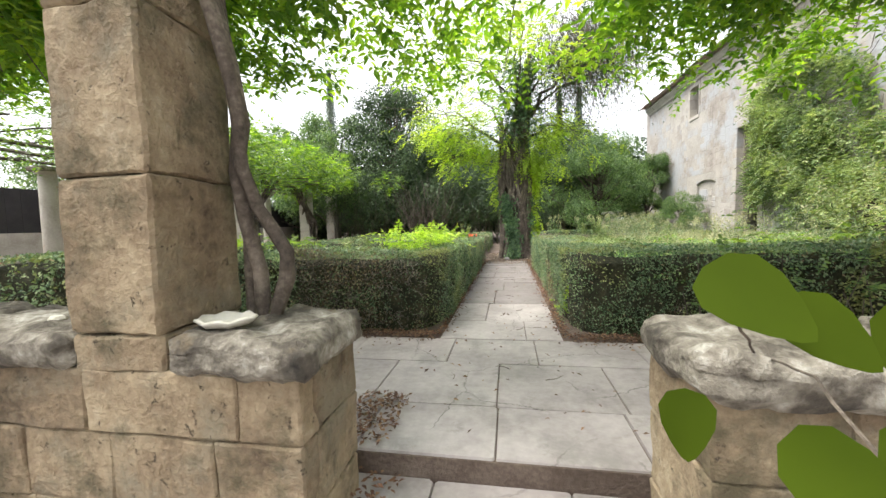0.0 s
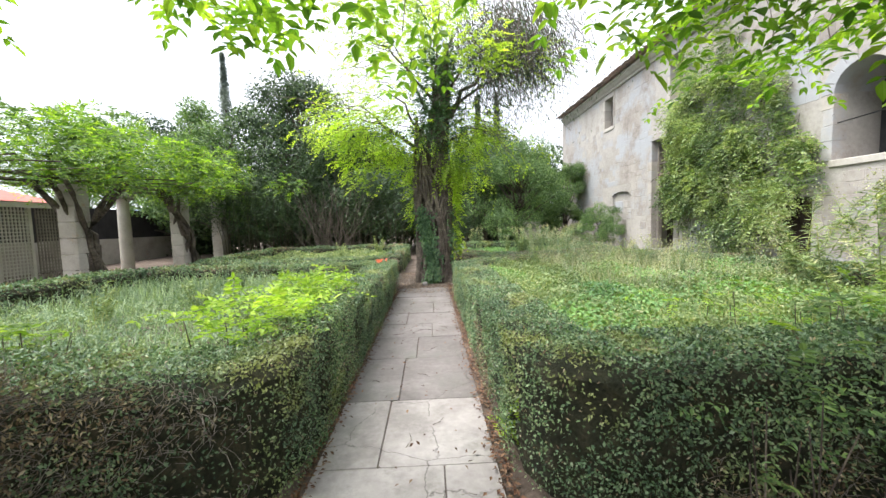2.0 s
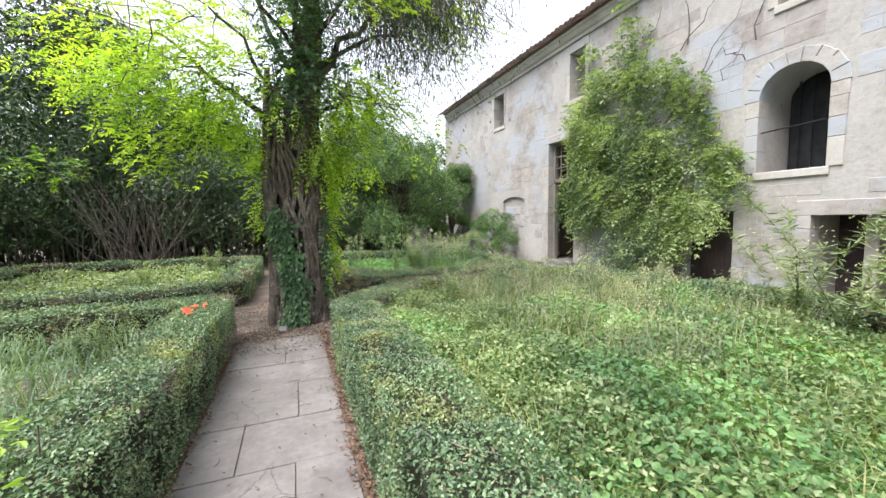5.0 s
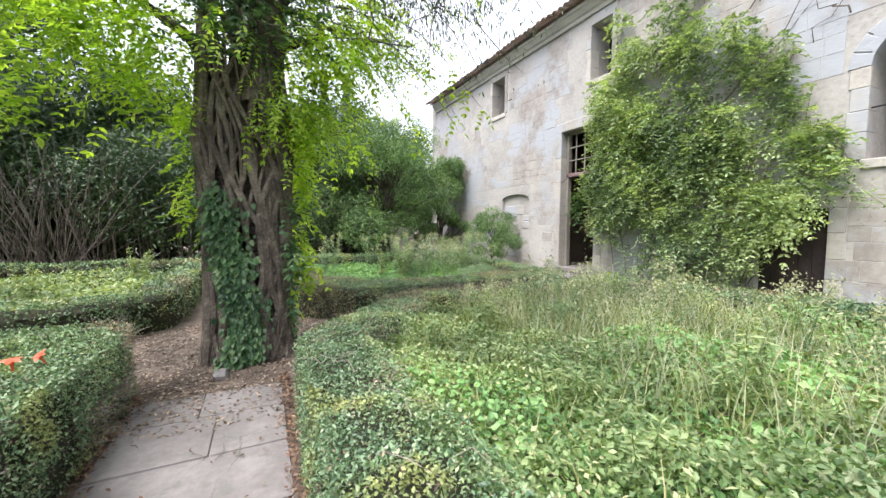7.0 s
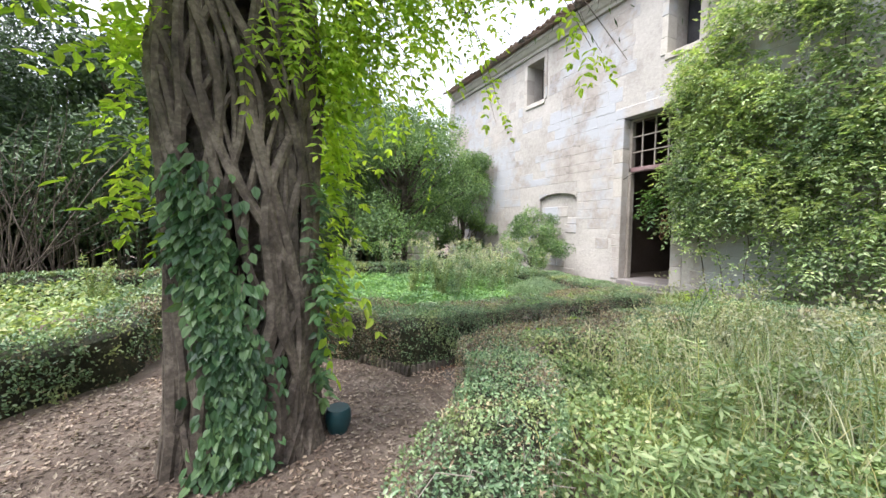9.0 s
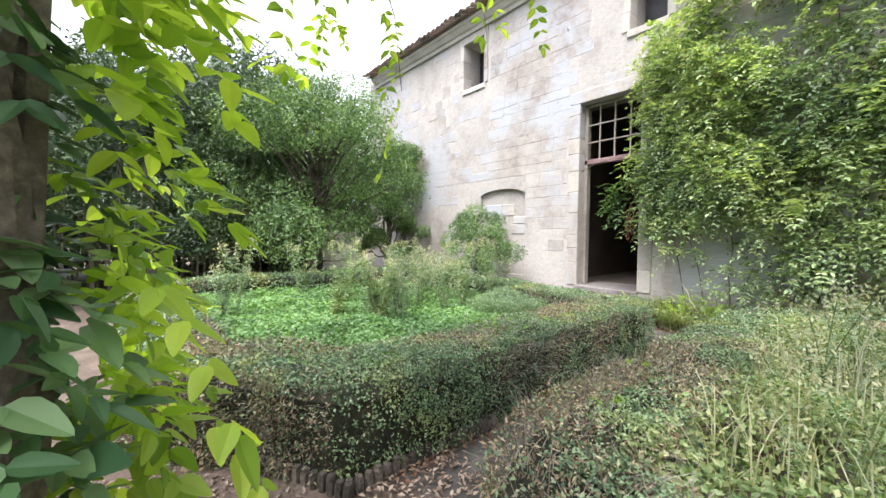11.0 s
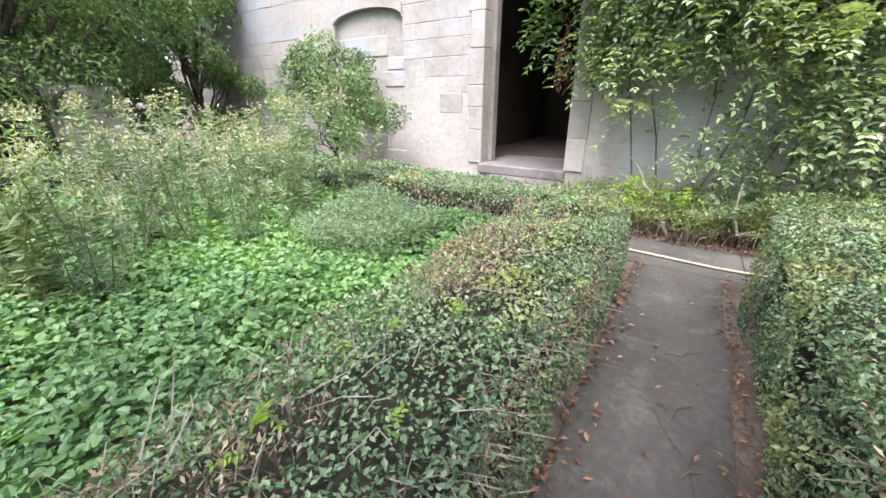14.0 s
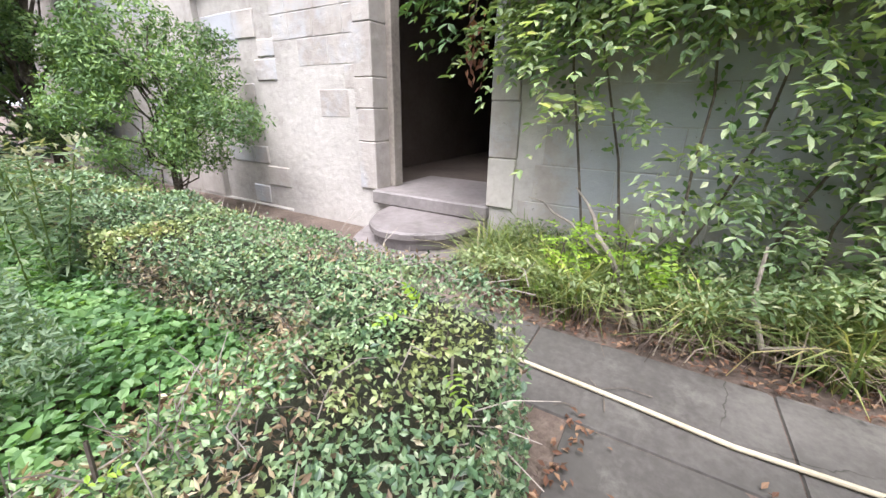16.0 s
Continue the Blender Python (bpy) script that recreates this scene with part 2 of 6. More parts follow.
M_bowl = surface("pale stone dish", [(0.2, (0.42, 0.40, 0.33)), (0.5, (0.6, 0.58, 0.5)), (0.8, (0.74, 0.72, 0.65))], 6.0, 40, 0.85, 0.5, 0.004, (0.25, 0.24, 0.17), 7.0, (0.55, 0.7))
M_hill = surface("far wooded hill", [(0.2, (0.13, 0.19, 0.25)), (0.8, (0.2, 0.27, 0.33))], 0.03, 0.3, 1.0, 0)

L_hedge = leaf_mat("hedge leaves", [(0.0, (0.036, 0.075, 0.04)), (0.3, (0.095, 0.165, 0.082)), (0.62, (0.175, 0.265, 0.14)), (0.9, (0.235, 0.32, 0.185)), (1.0, (0.33, 0.37, 0.25))], 0.14, 0.38, (0.22, 0.23, 0.07), 1.7, (0.54, 0.66))
L_ground = leaf_mat("bright ground cover leaves", [(0.0, (0.068, 0.145, 0.052)), (0.5, (0.15, 0.285, 0.105)), (1.0, (0.26, 0.40, 0.17))], 0.30, 0.5)
L_weed = leaf_mat("mixed weed leaves", [(0.0, (0.085, 0.14, 0.055)), (0.45, (0.17, 0.245, 0.10)), (0.8, (0.27, 0.34, 0.165)), (1.0, (0.42, 0.42, 0.26))], 0.27, 0.55, (0.19, 0.225, 0.115), 0.9, (0.52, 0.66))
L_grey = leaf_mat("grey-green weed leaves", [(0.0, (0.10, 0.165, 0.095)), (0.6, (0.20, 0.285, 0.175)), (1.0, (0.33, 0.40, 0.27))], 0.25, 0.6)
L_lime = leaf_mat("lime-green leaves", [(0.0, (0.14, 0.25, 0.035)), (0.5, (0.24, 0.37, 0.055)), (1.0, (0.37, 0.48, 0.10))], 0.42, 0.45)
# Brighter than L_lime: light through the tree's leaves is put into the colour.
L_backlit = leaf_mat("backlit yellow-green leaves", [(0.0, (0.16, 0.27, 0.032)), (0.5, (0.285, 0.41, 0.052)), (1.0, (0.43, 0.53, 0.095))], 0.55, 0.45)
L_canopy = leaf_mat("wisteria leaves", [(0.0, (0.07, 0.16, 0.02)), (0.5, (0.14, 0.26, 0.03)), (1.0, (0.28, 0.40, 0.05))], 0.5, 0.45)
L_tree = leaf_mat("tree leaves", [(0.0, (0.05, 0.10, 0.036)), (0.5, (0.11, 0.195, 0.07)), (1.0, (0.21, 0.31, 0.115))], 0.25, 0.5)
# Colour lowered so that it holds the thicket's inner shade too.
L_dark = leaf_mat("dark thicket leaves", [(0.0, (0.016, 0.036, 0.016)), (0.5, (0.042, 0.082, 0.032)), (1.0, (0.10, 0.16, 0.06))], 0.12, 0.45)
L_ivy = leaf_mat("climber leaves", [(0.0, (0.12, 0.19, 0.095)), (0.5, (0.25, 0.34, 0.17)), (0.9, (0.40, 0.47, 0.28)), (1.0, (0.47, 0.49, 0.33))], 0.32, 0.55, (0.30, 0.35, 0.16), 0.7, (0.54, 0.66))
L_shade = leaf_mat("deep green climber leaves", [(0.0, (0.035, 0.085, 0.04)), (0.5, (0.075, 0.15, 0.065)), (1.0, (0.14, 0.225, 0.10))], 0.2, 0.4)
L_litter = leaf_mat("fallen brown leaves", [(0.0, (0.06, 0.03, 0.018)), (0.5, (0.16, 0.075, 0.045)), (1.0, (0.3, 0.19, 0.12))], 0.05, 0.7)
L_litter_pale = leaf_mat("dry pale leaf litter", [(0.0, (0.09, 0.06, 0.045)), (0.5, (0.2, 0.145, 0.12)), (1.0, (0.38, 0.31, 0.26))], 0.05, 0.75)
L_grass = leaf_mat("long grass blades", [(0.0, (0.10, 0.15, 0.05)), (0.5, (0.19, 0.25, 0.085)), (0.85, (0.32, 0.34, 0.14)), (1.0, (0.42, 0.36, 0.2))], 0.3, 0.5)
L_seed = leaf_mat("pale seed heads", [(0.0, (0.26, 0.27, 0.19)), (1.0, (0.44, 0.43, 0.32))], 0.3, 0.8)
L_dry = leaf_mat("dry hedge leaves", [(0.0, (0.08, 0.05, 0.034)), (0.4, (0.19, 0.135, 0.09)), (0.75, (0.34, 0.27, 0.175)), (1.0, (0.48, 0.42, 0.31))], 0.12, 0.7)
L_flower = leaf_mat("orange-red petals", [(0.0, (0.5, 0.06, 0.03)), (1.0, (0.7, 0.2, 0.1))], 0.3, 0.5)
L_red = leaf_mat("reddened creeper leaves", [(0.0, (0.2, 0.07, 0.05)), (1.0, (0.38, 0.17, 0.12))], 0.3, 0.6)
L_shoot = leaf_mat("deep green shoot leaves", [(0.0, (0.02, 0.045, 0.003)), (1.0, (0.065, 0.095, 0.006))], 0.35, 0.8, glow=1.2)
L_shoot.node_tree.nodes["Principled BSDF"].inputs["Specular IOR Level"].default_value = 0.1
L_conifer = leaf_mat("blue-grey conifer needles", [(0.0, (0.07, 0.10, 0.085)), (1.0, (0.17, 0.215, 0.19))], 0.15, 0.7)


# ---------- mesh helpers ----------
def mesh_arrays(name, verts, faces):
    """A mesh from numpy arrays; faces is (n, k)."""
    me = bpy.data.meshes.new(name)
    n, k = faces.shape
    me.vertices.add(len(verts))
    me.vertices.foreach_set("co", np.ascontiguousarray(verts, dtype=np.float32).ravel())
    me.loops.add(n * k)
    me.loops.foreach_set("vertex_index", np.ascontiguousarray(faces, dtype=np.int32).ravel())
    me.polygons.add(n)
    me.polygons.foreach_set("loop_start", np.arange(0, n * k, k, dtype=np.int32))
    me.update(calc_edges=True)
    me.shade_flat()
    return me


def each(name, lines, sides, material, parent, label=""):
    """One part for every tube (points, radii)."""
    for ln in lines:
        part(name, tubes(name, [ln], sides), material, parent, label, smooth=True)


def thing(name, label, category, group="", kind=""):
    return tagged(new(name), label, category, group, kind)


def part(name, data, material, parent=None, label="", smooth=False):
    """Links a bmesh or mesh as one mesh object under a thing or a part."""
    if isinstance(data, bmesh.types.BMesh):
        me = bpy.data.meshes.new(name)
        data.to_mesh(me)
        data.free()
    else:
        me = data
    if material is not None and not me.materials:
        me.materials.append(material)
    if smooth:
        me.shade_smooth()
        if smooth != "soft":
            me.set_sharp_from_angle(angle=0.7)
    ob = new(name, me)
    if parent is not None:
        ob.parent = parent
    if label:
        ob["label"] = label
    return ob


def add_box(bm, x0, x1, y0, y1, z0, z1, bevel=0.0):
    v = [bm.verts.new(p) for p in ((x0, y0, z0), (x1, y0, z0), (x1, y1, z0), (x0, y1, z0), (x0, y0, z1), (x1, y0, z1), (x1, y1, z1), (x0, y1, z1))]
    fs = [bm.faces.new([v[i] for i in q]) for q in ((3, 2, 1, 0), (4, 5, 6, 7), (0, 1, 5, 4), (1, 2, 6, 5), (2, 3, 7, 6), (3, 0, 4, 7))]
    if bevel:
        es = {e for f in fs for e in f.edges}
        bmesh.ops.bevel(bm, geom=list(es), offset=bevel, segments=1, affect="EDGES")
    return bm


def box(x0, x1, y0, y1, z0, z1, bevel=0.0):
    return add_box(bmesh.new(), x0, x1, y0, y1, z0, z1, bevel)


def rough_block(x0, x1, y0, y1, z0, z1, cuts=3, amp=0.012, seed=0.0, bevel=0.02):
    """A worn stone block with knocked edges and an uneven face."""
    bm = box(x0, x1, y0, y1, z0, z1, bevel)
    bmesh.ops.subdivide_edges(bm, edges=[e for e in bm.edges if e.calc_length() > 0.06], cuts=cuts, use_grid_fill=True)
    for v in bm.verts:
        p = v.co * 5.0 + Vector((seed, seed * 0.7, -seed))
        v.co += noise.noise_vector(p) * amp + noise.noise_vector(p * 3.3) * amp * 0.4
    return bm


def tube(points, radii, sides=8, wobble=0.0, seed=0):
    """A tapered tube along points."""
    rnd = random.Random(seed)
    bm = bmesh.new()
    rings = []
    for i, p in enumerate(points):
        p = Vector(p)
        a, b = Vector(points[max(i - 1, 0)]), Vector(points[min(i + 1, len(points) - 1)])
        d = (b - a).normalized()
        u = d.orthogonal().normalized() if i == 0 else (rings[-1][1] - d * rings[-1][1].dot(d)).normalized()
        w = d.cross(u)
        ring = []
        for k in range(sides):
            t = 2 * math.pi * k / sides
            r = radii[i] * (1 + wobble * (rnd.random() - 0.5) * 2)
            ring.append(bm.verts.new(p + (u * math.cos(t) + w * math.sin(t)) * r))
        rings.append((ring, u))
    for (r0, _), (r1, _) in zip(rings, rings[1:]):
        for k in range(sides):
            bm.faces.new((r0[k], r0[(k + 1) % sides], r1[(k + 1) % sides], r1[k]))
    bm.faces.new(list(reversed(rings[0][0])))
    bm.faces.new(rings[-1][0])
    return bm


def tubes(name, lines, sides=5):
    """Many thin tubes (points, radii) as one mesh, from arrays."""
    vs, fs, base = [], [], 0
    for pts, rad in lines:
        P = np.array(pts, float)
        R = np.array(rad, float)
        D = np.gradient(P, axis=0)
        D /= np.linalg.norm(D, axis=1)[:, None] + 1e-9
        ref = np.where(np.abs(D[:, 2:3]) > 0.9, np.array([[1.0, 0, 0]]), np.array([[0, 0, 1.0]]))
        U = np.cross(D, ref)
        U /= np.linalg.norm(U, axis=1)[:, None] + 1e-9
        W = np.cross(D, U)
        a = np.arange(sides) * 2 * np.pi / sides
        ring = P[:, None] + R[:, None, None] * (U[:, None] * np.cos(a)[None, :, None] + W[:, None] * np.sin(a)[None, :, None])
        vs.append(ring.reshape(-1, 3))
        n = len(P)
        i = np.arange(n - 1)[:, None] * sides
        k = np.arange(sides)[None]
        q = np.stack([i + k, i + (k + 1) % sides, i + sides + (k + 1) % sides, i + sides + k], -1).reshape(-1, 4) + base
        fs.append(q)
        base += n * sides
    return mesh_arrays(name, np.concatenate(vs), np.concatenate(fs))


def unit(v):
    return v / (np.linalg.norm(v, axis=-1, keepdims=True) + 1e-9)


def leaves(name, P, N, size, rng, width=0.55, spread=0.6, along=None, fold=0.25, full=False):
    """Small folded leaves at P with normals about N; size may be an array."""
    n = len(P)
    N = unit(unit(N) + rng.normal(0, spread, (n, 3)))
    A = rng.normal(0, 1, (n, 3)) if along is None else along + rng.normal(0, 0.25, (n, 3))
    A = unit(A - N * (A * N).sum(1, keepdims=True))
    B = np.cross(N, A)
    s = (np.broadcast_to(size, (n,)) * rng.uniform(0.7, 1.25, n))[:, None]
    w = s * width * 0.5
    f = N * w * fold
    if full == "round":
        ang = np.linspace(0, 2 * np.pi, 13)[:-1]
        rx = -np.cos(ang) * 0.5 + 0.5
        ry = np.sin(ang) * (0.62 - 0.42 * rx)
        V = P[:, None] + A[:, None] * (s * rx)[:, :, None] + B[:, None] * (s * width * ry)[:, :, None] + N[:, None] * (s * 0.12 * np.abs(ry) - s * 0.1 * rx ** 2)[:, :, None]
        F = np.arange(n)[:, None, None] * 12 + np.array([[0, 1, 2, 3], [0, 3, 4, 5], [0, 5, 6, 7], [0, 7, 8, 9], [0, 9, 10, 11]])[None]
        return mesh_arrays(name, V.reshape(-1, 3), F.reshape(-1, 4))
    if full:
        V = np.stack([P, P + A * s * 0.3 + B * w + f, P + A * s * 0.68 + B * w * 0.8 + f, P + A * s - N * s * 0.08, P + A * s * 0.68 - B * w * 0.8 + f, P + A * s * 0.3 - B * w + f], 1)
        F = np.arange(n)[:, None, None] * 6 + np.array([[0, 1, 2, 3], [0, 3, 4, 5]])[None]
        return mesh_arrays(name, V.reshape(-1, 3), F.reshape(-1, 4))
    V = np.stack([P, P + A * s * 0.45 + B * w + f, P + A * s, P + A * s * 0.45 - B * w + f], 1)
    F = np.arange(n)[:, None, None] * 4 + np.array([[0, 1, 2], [0, 2, 3]])[None]
    return mesh_arrays(name, V.reshape(-1, 3), F.reshape(-1, 3))


def pinnate(name, P, D, length, rng, pairs=6, leaflet=0.05, width=0.42, droop=0.35, full=True):
    """Compound leaves: leaflets in pairs along drooping stalks that start at P and head along D."""
    n = len(P)
    D = unit(D)
    L = np.broadcast_to(length, (n,)) * rng.uniform(0.7, 1.2, n)
    side = unit(np.cross(D, np.array([[0, 0, 1.0]])) + 1e-4)
    up = np.cross(side, D)
    pos, along, nor, siz = [], [], [], []
    for k in range(pairs):
        t = (k + 0.8) / pairs
        c = P + D * (L * t)[:, None] - np.array([[0, 0, 1.0]]) * (droop * L * t * t)[:, None]
        for sgn in (-1, 1):
            pos.append(c)
            along.append(unit(side * sgn + D * 0.45 - np.array([[0, 0, 0.35]])))
            nor.append(up + side * sgn * 0.2)
            siz.append(leaflet * (L / np.mean(L)) * (1.0 - 0.35 * abs(t - 0.5)))
    c = P + D * L[:, None] - np.array([[0, 0, 1.0]]) * (droop * L)[:, None]
    pos.append(c); along.append(D - np.array([[0, 0, 0.7]])); nor.append(up); siz.append(leaflet * L / np.mean(L))
    return leaves(name, np.concatenate(pos), np.concatenate(nor), np.concatenate(siz), rng, width, 0.22, np.concatenate(along), 0.3, full)


def field(x, y, scale, seed):
    """Smooth random field in about -1..1, from a few sines."""
    r = np.random.default_rng(seed)
    out = np.zeros_like(x)
    for _ in range(9):
        a, ph, f = r.uniform(0, 6.28), r.uniform(0, 6.28), scale * r.uniform(0.5, 2.2)
        out += np.sin((x * np.cos(a) + y * np.sin(a)) * f + ph)
    return out / 4.5


# ---------- ground and paving ----------
rng = np.random.default_rng(3)
gv = np.array([(x, y, z) for y, z in ((-80, -0.16), (2.45, -0.16), (2.452, -0.012), (400, -0.012)) for x in (-400, 400)], float)
ground = tagged(part("ground", mesh_arrays("ground", gv, np.array([[0, 1, 3, 2], [2, 3, 5, 4], [4, 5, 7, 6]])), M_soil), "brown earth with fallen leaves", "ground", kind="structure")


def slab_mesh(w, l, h, seed):
    """A flagstone with knocked corners, its top at z = 0."""
    r = random.Random(seed)
    bm = bmesh.new()
    pts = []
    for sx, sy in ((-1, -1), (1, -1), (1, 1), (-1, 1)):
        c = min(w, l) * r.uniform(0.005, 0.035)
        x, y = sx * w / 2, sy * l / 2
        a, b = (x - sx * c, y), (x, y - sy * c)
        pts += [a, b] if sx * sy < 0 else [b, a]
    top = [bm.verts.new((x - 0.004 * (1 if x > 0 else -1), y - 0.004 * (1 if y > 0 else -1), r.uniform(-0.003, 0.002))) for x, y in pts]
    mid = [bm.verts.new((x, y, -0.012)) for x, y in pts]
    low = [bm.verts.new((x, y, -h)) for x, y in pts]
    f = bm.faces.new(top)
    if f.normal.z < 0:
        f.normal_flip()
    for a, b in ((top, mid), (mid, low)):
        for i in range(8):
            bm.faces.new((a[i], b[i], b[(i + 1) % 8], a[(i + 1) % 8]))
    bmesh.ops.recalc_face_normals(bm, faces=bm.faces)
    return bm


def paving(parent, rows, material, top=0.0, seed=1):
    """Rows of flagstones: (y0, y1, [x joints])."""
    r = random.Random(seed)
    for y0, y1, xs in rows:
        for x0, x1 in zip(xs, xs[1:]):
            s = part("slab", slab_mesh(x1 - x0 - 0.005, y1 - y0 - 0.005, 0.09, r.random()), material, parent)
            s.location = ((x0 + x1) / 2, (y0 + y1) / 2, top + r.uniform(-0.003, 0.004))
            s.rotation_euler = (r.uniform(-0.003, 0.003), r.uniform(-0.003, 0.003), r.uniform(-0.004, 0.004))


def joints(x0, x1, step, seed):
    r = random.Random(seed)
    xs = [x0]
    while xs[-1] < x1 - step * 1.3:
        xs.append(xs[-1] + step * r.uniform(0.75, 1.3))
    return xs + [x1]


pavement = thing("pavement", "worn grey flagstone paving with leaf litter", "pavement", kind="structure")
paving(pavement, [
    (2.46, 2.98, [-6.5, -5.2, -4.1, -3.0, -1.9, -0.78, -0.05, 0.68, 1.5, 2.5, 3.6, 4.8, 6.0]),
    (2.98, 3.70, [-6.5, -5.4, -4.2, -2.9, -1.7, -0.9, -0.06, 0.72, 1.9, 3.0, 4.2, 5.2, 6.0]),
    (3.70, 4.32, [-6.5, -5.0, -3.7, -2.6, -1.4, -0.5, 0.25, 1.1, 2.2, 3.4, 4.5, 6.0])], M_slab_lit, 0.0, 4)
y, k = 4.32, 0
r_ = random.Random(8)
while y < 11.6:
    y2 = min(y + r_.uniform(0.6, 1.05), 11.75)
    cut = r_.uniform(-0.3, 0.2)
    # Lit slab colour up to y = 5.9, the darker tone beyond.
    paving(pavement, [(y, y2, [-0.67, cut, 0.53] if r_.random() < 0.7 else [-0.67, 0.53])], M_slab_lit if y < 5.9 else M_slab, 0.0, k)
    y, k = y2, k + 1
paving(pavement, [(1.75, 2.45, [-2.2, -1.1, -0.35, 0.3, 1.2, 2.2]), (0.9, 1.75, [-2.2, -1.3, -0.2, 0.7, 1.5, 2.4]), (0.0, 0.9, [-2.2, -0.9, 0.2, 1.2, 2.2]), (-1.0, 0.0, [-2.2, -1.2, 0.1, 1.1, 2.2])], M_slab_lit, -0.12, 21)
xs = joints(2.1, 6.458, 1.25, 5)
paving(pavement, [(12.86, 13.49, xs)], M_slab_dark, 0.0, 31)
y = 5.0
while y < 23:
    paving(pavement, [(y, y + 1.1, [6.46, 7.12])], M_slab_dark, 0.0, int(y * 7))
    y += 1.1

# ---------- front wall, pier and cap stones ----------
def stone_wall(name, label, x0, x1, end, seed):
    """Low wall of squared stones along x, its open end at `end`."""
    w = thing(name, label, "wall")
    r = random.Random(seed)
    core = box(x0 + 0.02, x1 - 0.02, 1.893, 2.337, -0.16, 0.60)
    part("core", core, M_pier, w)
    z, row = -0.16, 0
    for h in (0.22, 0.30, 0.26):
        for y0, y1 in ((1.88, 2.0), (2.22, 2.35)):
            x = x0
            while x < x1 - 0.02:
                x2 = min(x + r.uniform(0.3, 0.75), x1)
                if x1 - x2 < 0.15:
                    x2 = x1
                d = r.uniform(-0.006, 0.006)
                part("stone", rough_block(x + 0.002, x2 - 0.002, y0 + d, y1 + d, z + 0.002, z + h - 0.002, 4, 0.011, r.uniform(0, 50), 0.008), M_pier, w, smooth=True)
                x = x2
        ex = (end - 0.1, end) if end == x1 else (end, end + 0.1)
        part("stone", rough_block(ex[0], ex[1], 1.985, 2.235, z + 0.002, z + h - 0.002, 4, 0.012, r.uniform(0, 50), 0.01), M_pier, w, smooth=True)
        z += h
    return w


stone_wall("garden_wall", "low wall of squared ochre stone beside the garden entrance", -6.5, -0.70, -0.70, 3)
stone_wall("garden_wall", "low wall of squared ochre stone beside the garden entrance", 0.60, 6.2, 0.60, 9)


def cap_stone(x0, x1, y0, y1, z0, z1, seed, label):
    bm = rough_block(x0, x1, y0, y1, z0, z1, 19, 0.024, seed, 0.035)
    for v in bm.verts:
        if v.co.z > z1 - 0.05:
            q = v.co + Vector((seed, 0, 0))
            v.co.z += 0.017 * noise.noise(q * 11) + 0.012 * noise.noise(q * 27)
        else:
            v.co += noise.noise_vector(v.co * 19) * 0.010
    return tagged(part("cap_stone", bm, M_cap, smooth="soft"), label, "stone", "cap stones on the garden wall")


CAP = "thick lichen-blackened cap stone lying on the garden wall"
for i, (a, b) in enumerate(((-1.235, -0.66), (-2.55, -1.68), (-3.6, -2.57), (-4.7, -3.62), (-5.9, -4.72))):
    cap_stone(a, b, 1.85, 2.40, 0.60, 0.755, 3.0 + i * 7, CAP)
for i, (a, b) in enumerate(((0.56, 1.25), (1.27, 2.2), (2.22, 3.2), (3.22, 4.3))):
    cap_stone(a, b, 1.83, 2.36, 0.60, 0.755, 43.0 + i * 7, CAP)

pier = thing("stone_pier", "square ochre stone pier of stacked blocks, moss-stained", "pillar", "pergola piers")
z = 0.605
for i, h in enumerate((0.155, 0.60, 0.63, 0.55, 0.56)):
    part("block", rough_block(-1.665, -1.25, 1.875, 2.31, z, z + h - 0.003, 11, 0.012, 5.0 + 3 * i, 0.012), M_pier, pier, smooth=True)
    z += h
part("block", rough_block(-1.72, -1.20, 1.83, 2.36, z, z + 0.16, 4, 0.01, 60.0, 0.02), M_cap, pier, smooth=True)
copy_thing(pier, pose(3.16, 0, 0))
copy_thing(pier, pose(-3.3, 0, 0))

# ---------- building ----------
FX = 8.08
OPEN = [(14.63, 15.87, 0.43, 4.23), (18.67, 19.46, 5.50, 6.75), (14.25, 14.90, 5.32, 6.70), (9.15, 9.68, 5.40, 6.70),
        (8.90, 9.88, 2.57, 4.35), (10.20, 11.10, 0.22, 1.90), (8.10, 9.05, 0.30, 1.80), (17.26, 18.73, 0.0, 2.64)]
NICHE = OPEN[7]
house = thing("farmhouse", "long two-storey farmhouse of pale limestone with climbers", "house")
Y0, Y1, EAVE = -6.0, 24.3, 7.25


def wall_grid():
    ys = sorted({Y0, Y1, 14.0, 16.5, *[a for o in OPEN for a in o[:2]]})
    zs = sorted({-0.2, EAVE, *[a for o in OPEN for a in o[2:]]})
    bm = bmesh.new()
    for ya, yb in zip(ys, ys[1:]):
        za = None
        for z0_, z1_ in zip(zs, zs[1:]):
            cy, cz = (ya + yb) / 2, (z0_ + z1_) / 2
            if not any(o[0] < cy < o[1] and o[2] < cz < o[3] for o in OPEN):
                add_box(bm, FX + 0.02, FX + (0.31 if 14.0 < cy < 16.5 and cz < 4.4 else 1.0), ya, yb, z0_, z1_)
    bmesh.ops.remove_doubles(bm, verts=bm.verts, dist=1e-4)
    seen = {}
    for f in bm.faces:
        c = f.calc_center_median()
        seen.setdefault(tuple(round(a, 3) for a in c), []).append(f)
    bmesh.ops.delete(bm, geom=[f for fs in seen.values() if len(fs) > 1 for f in fs], context="FACES")
    return bm


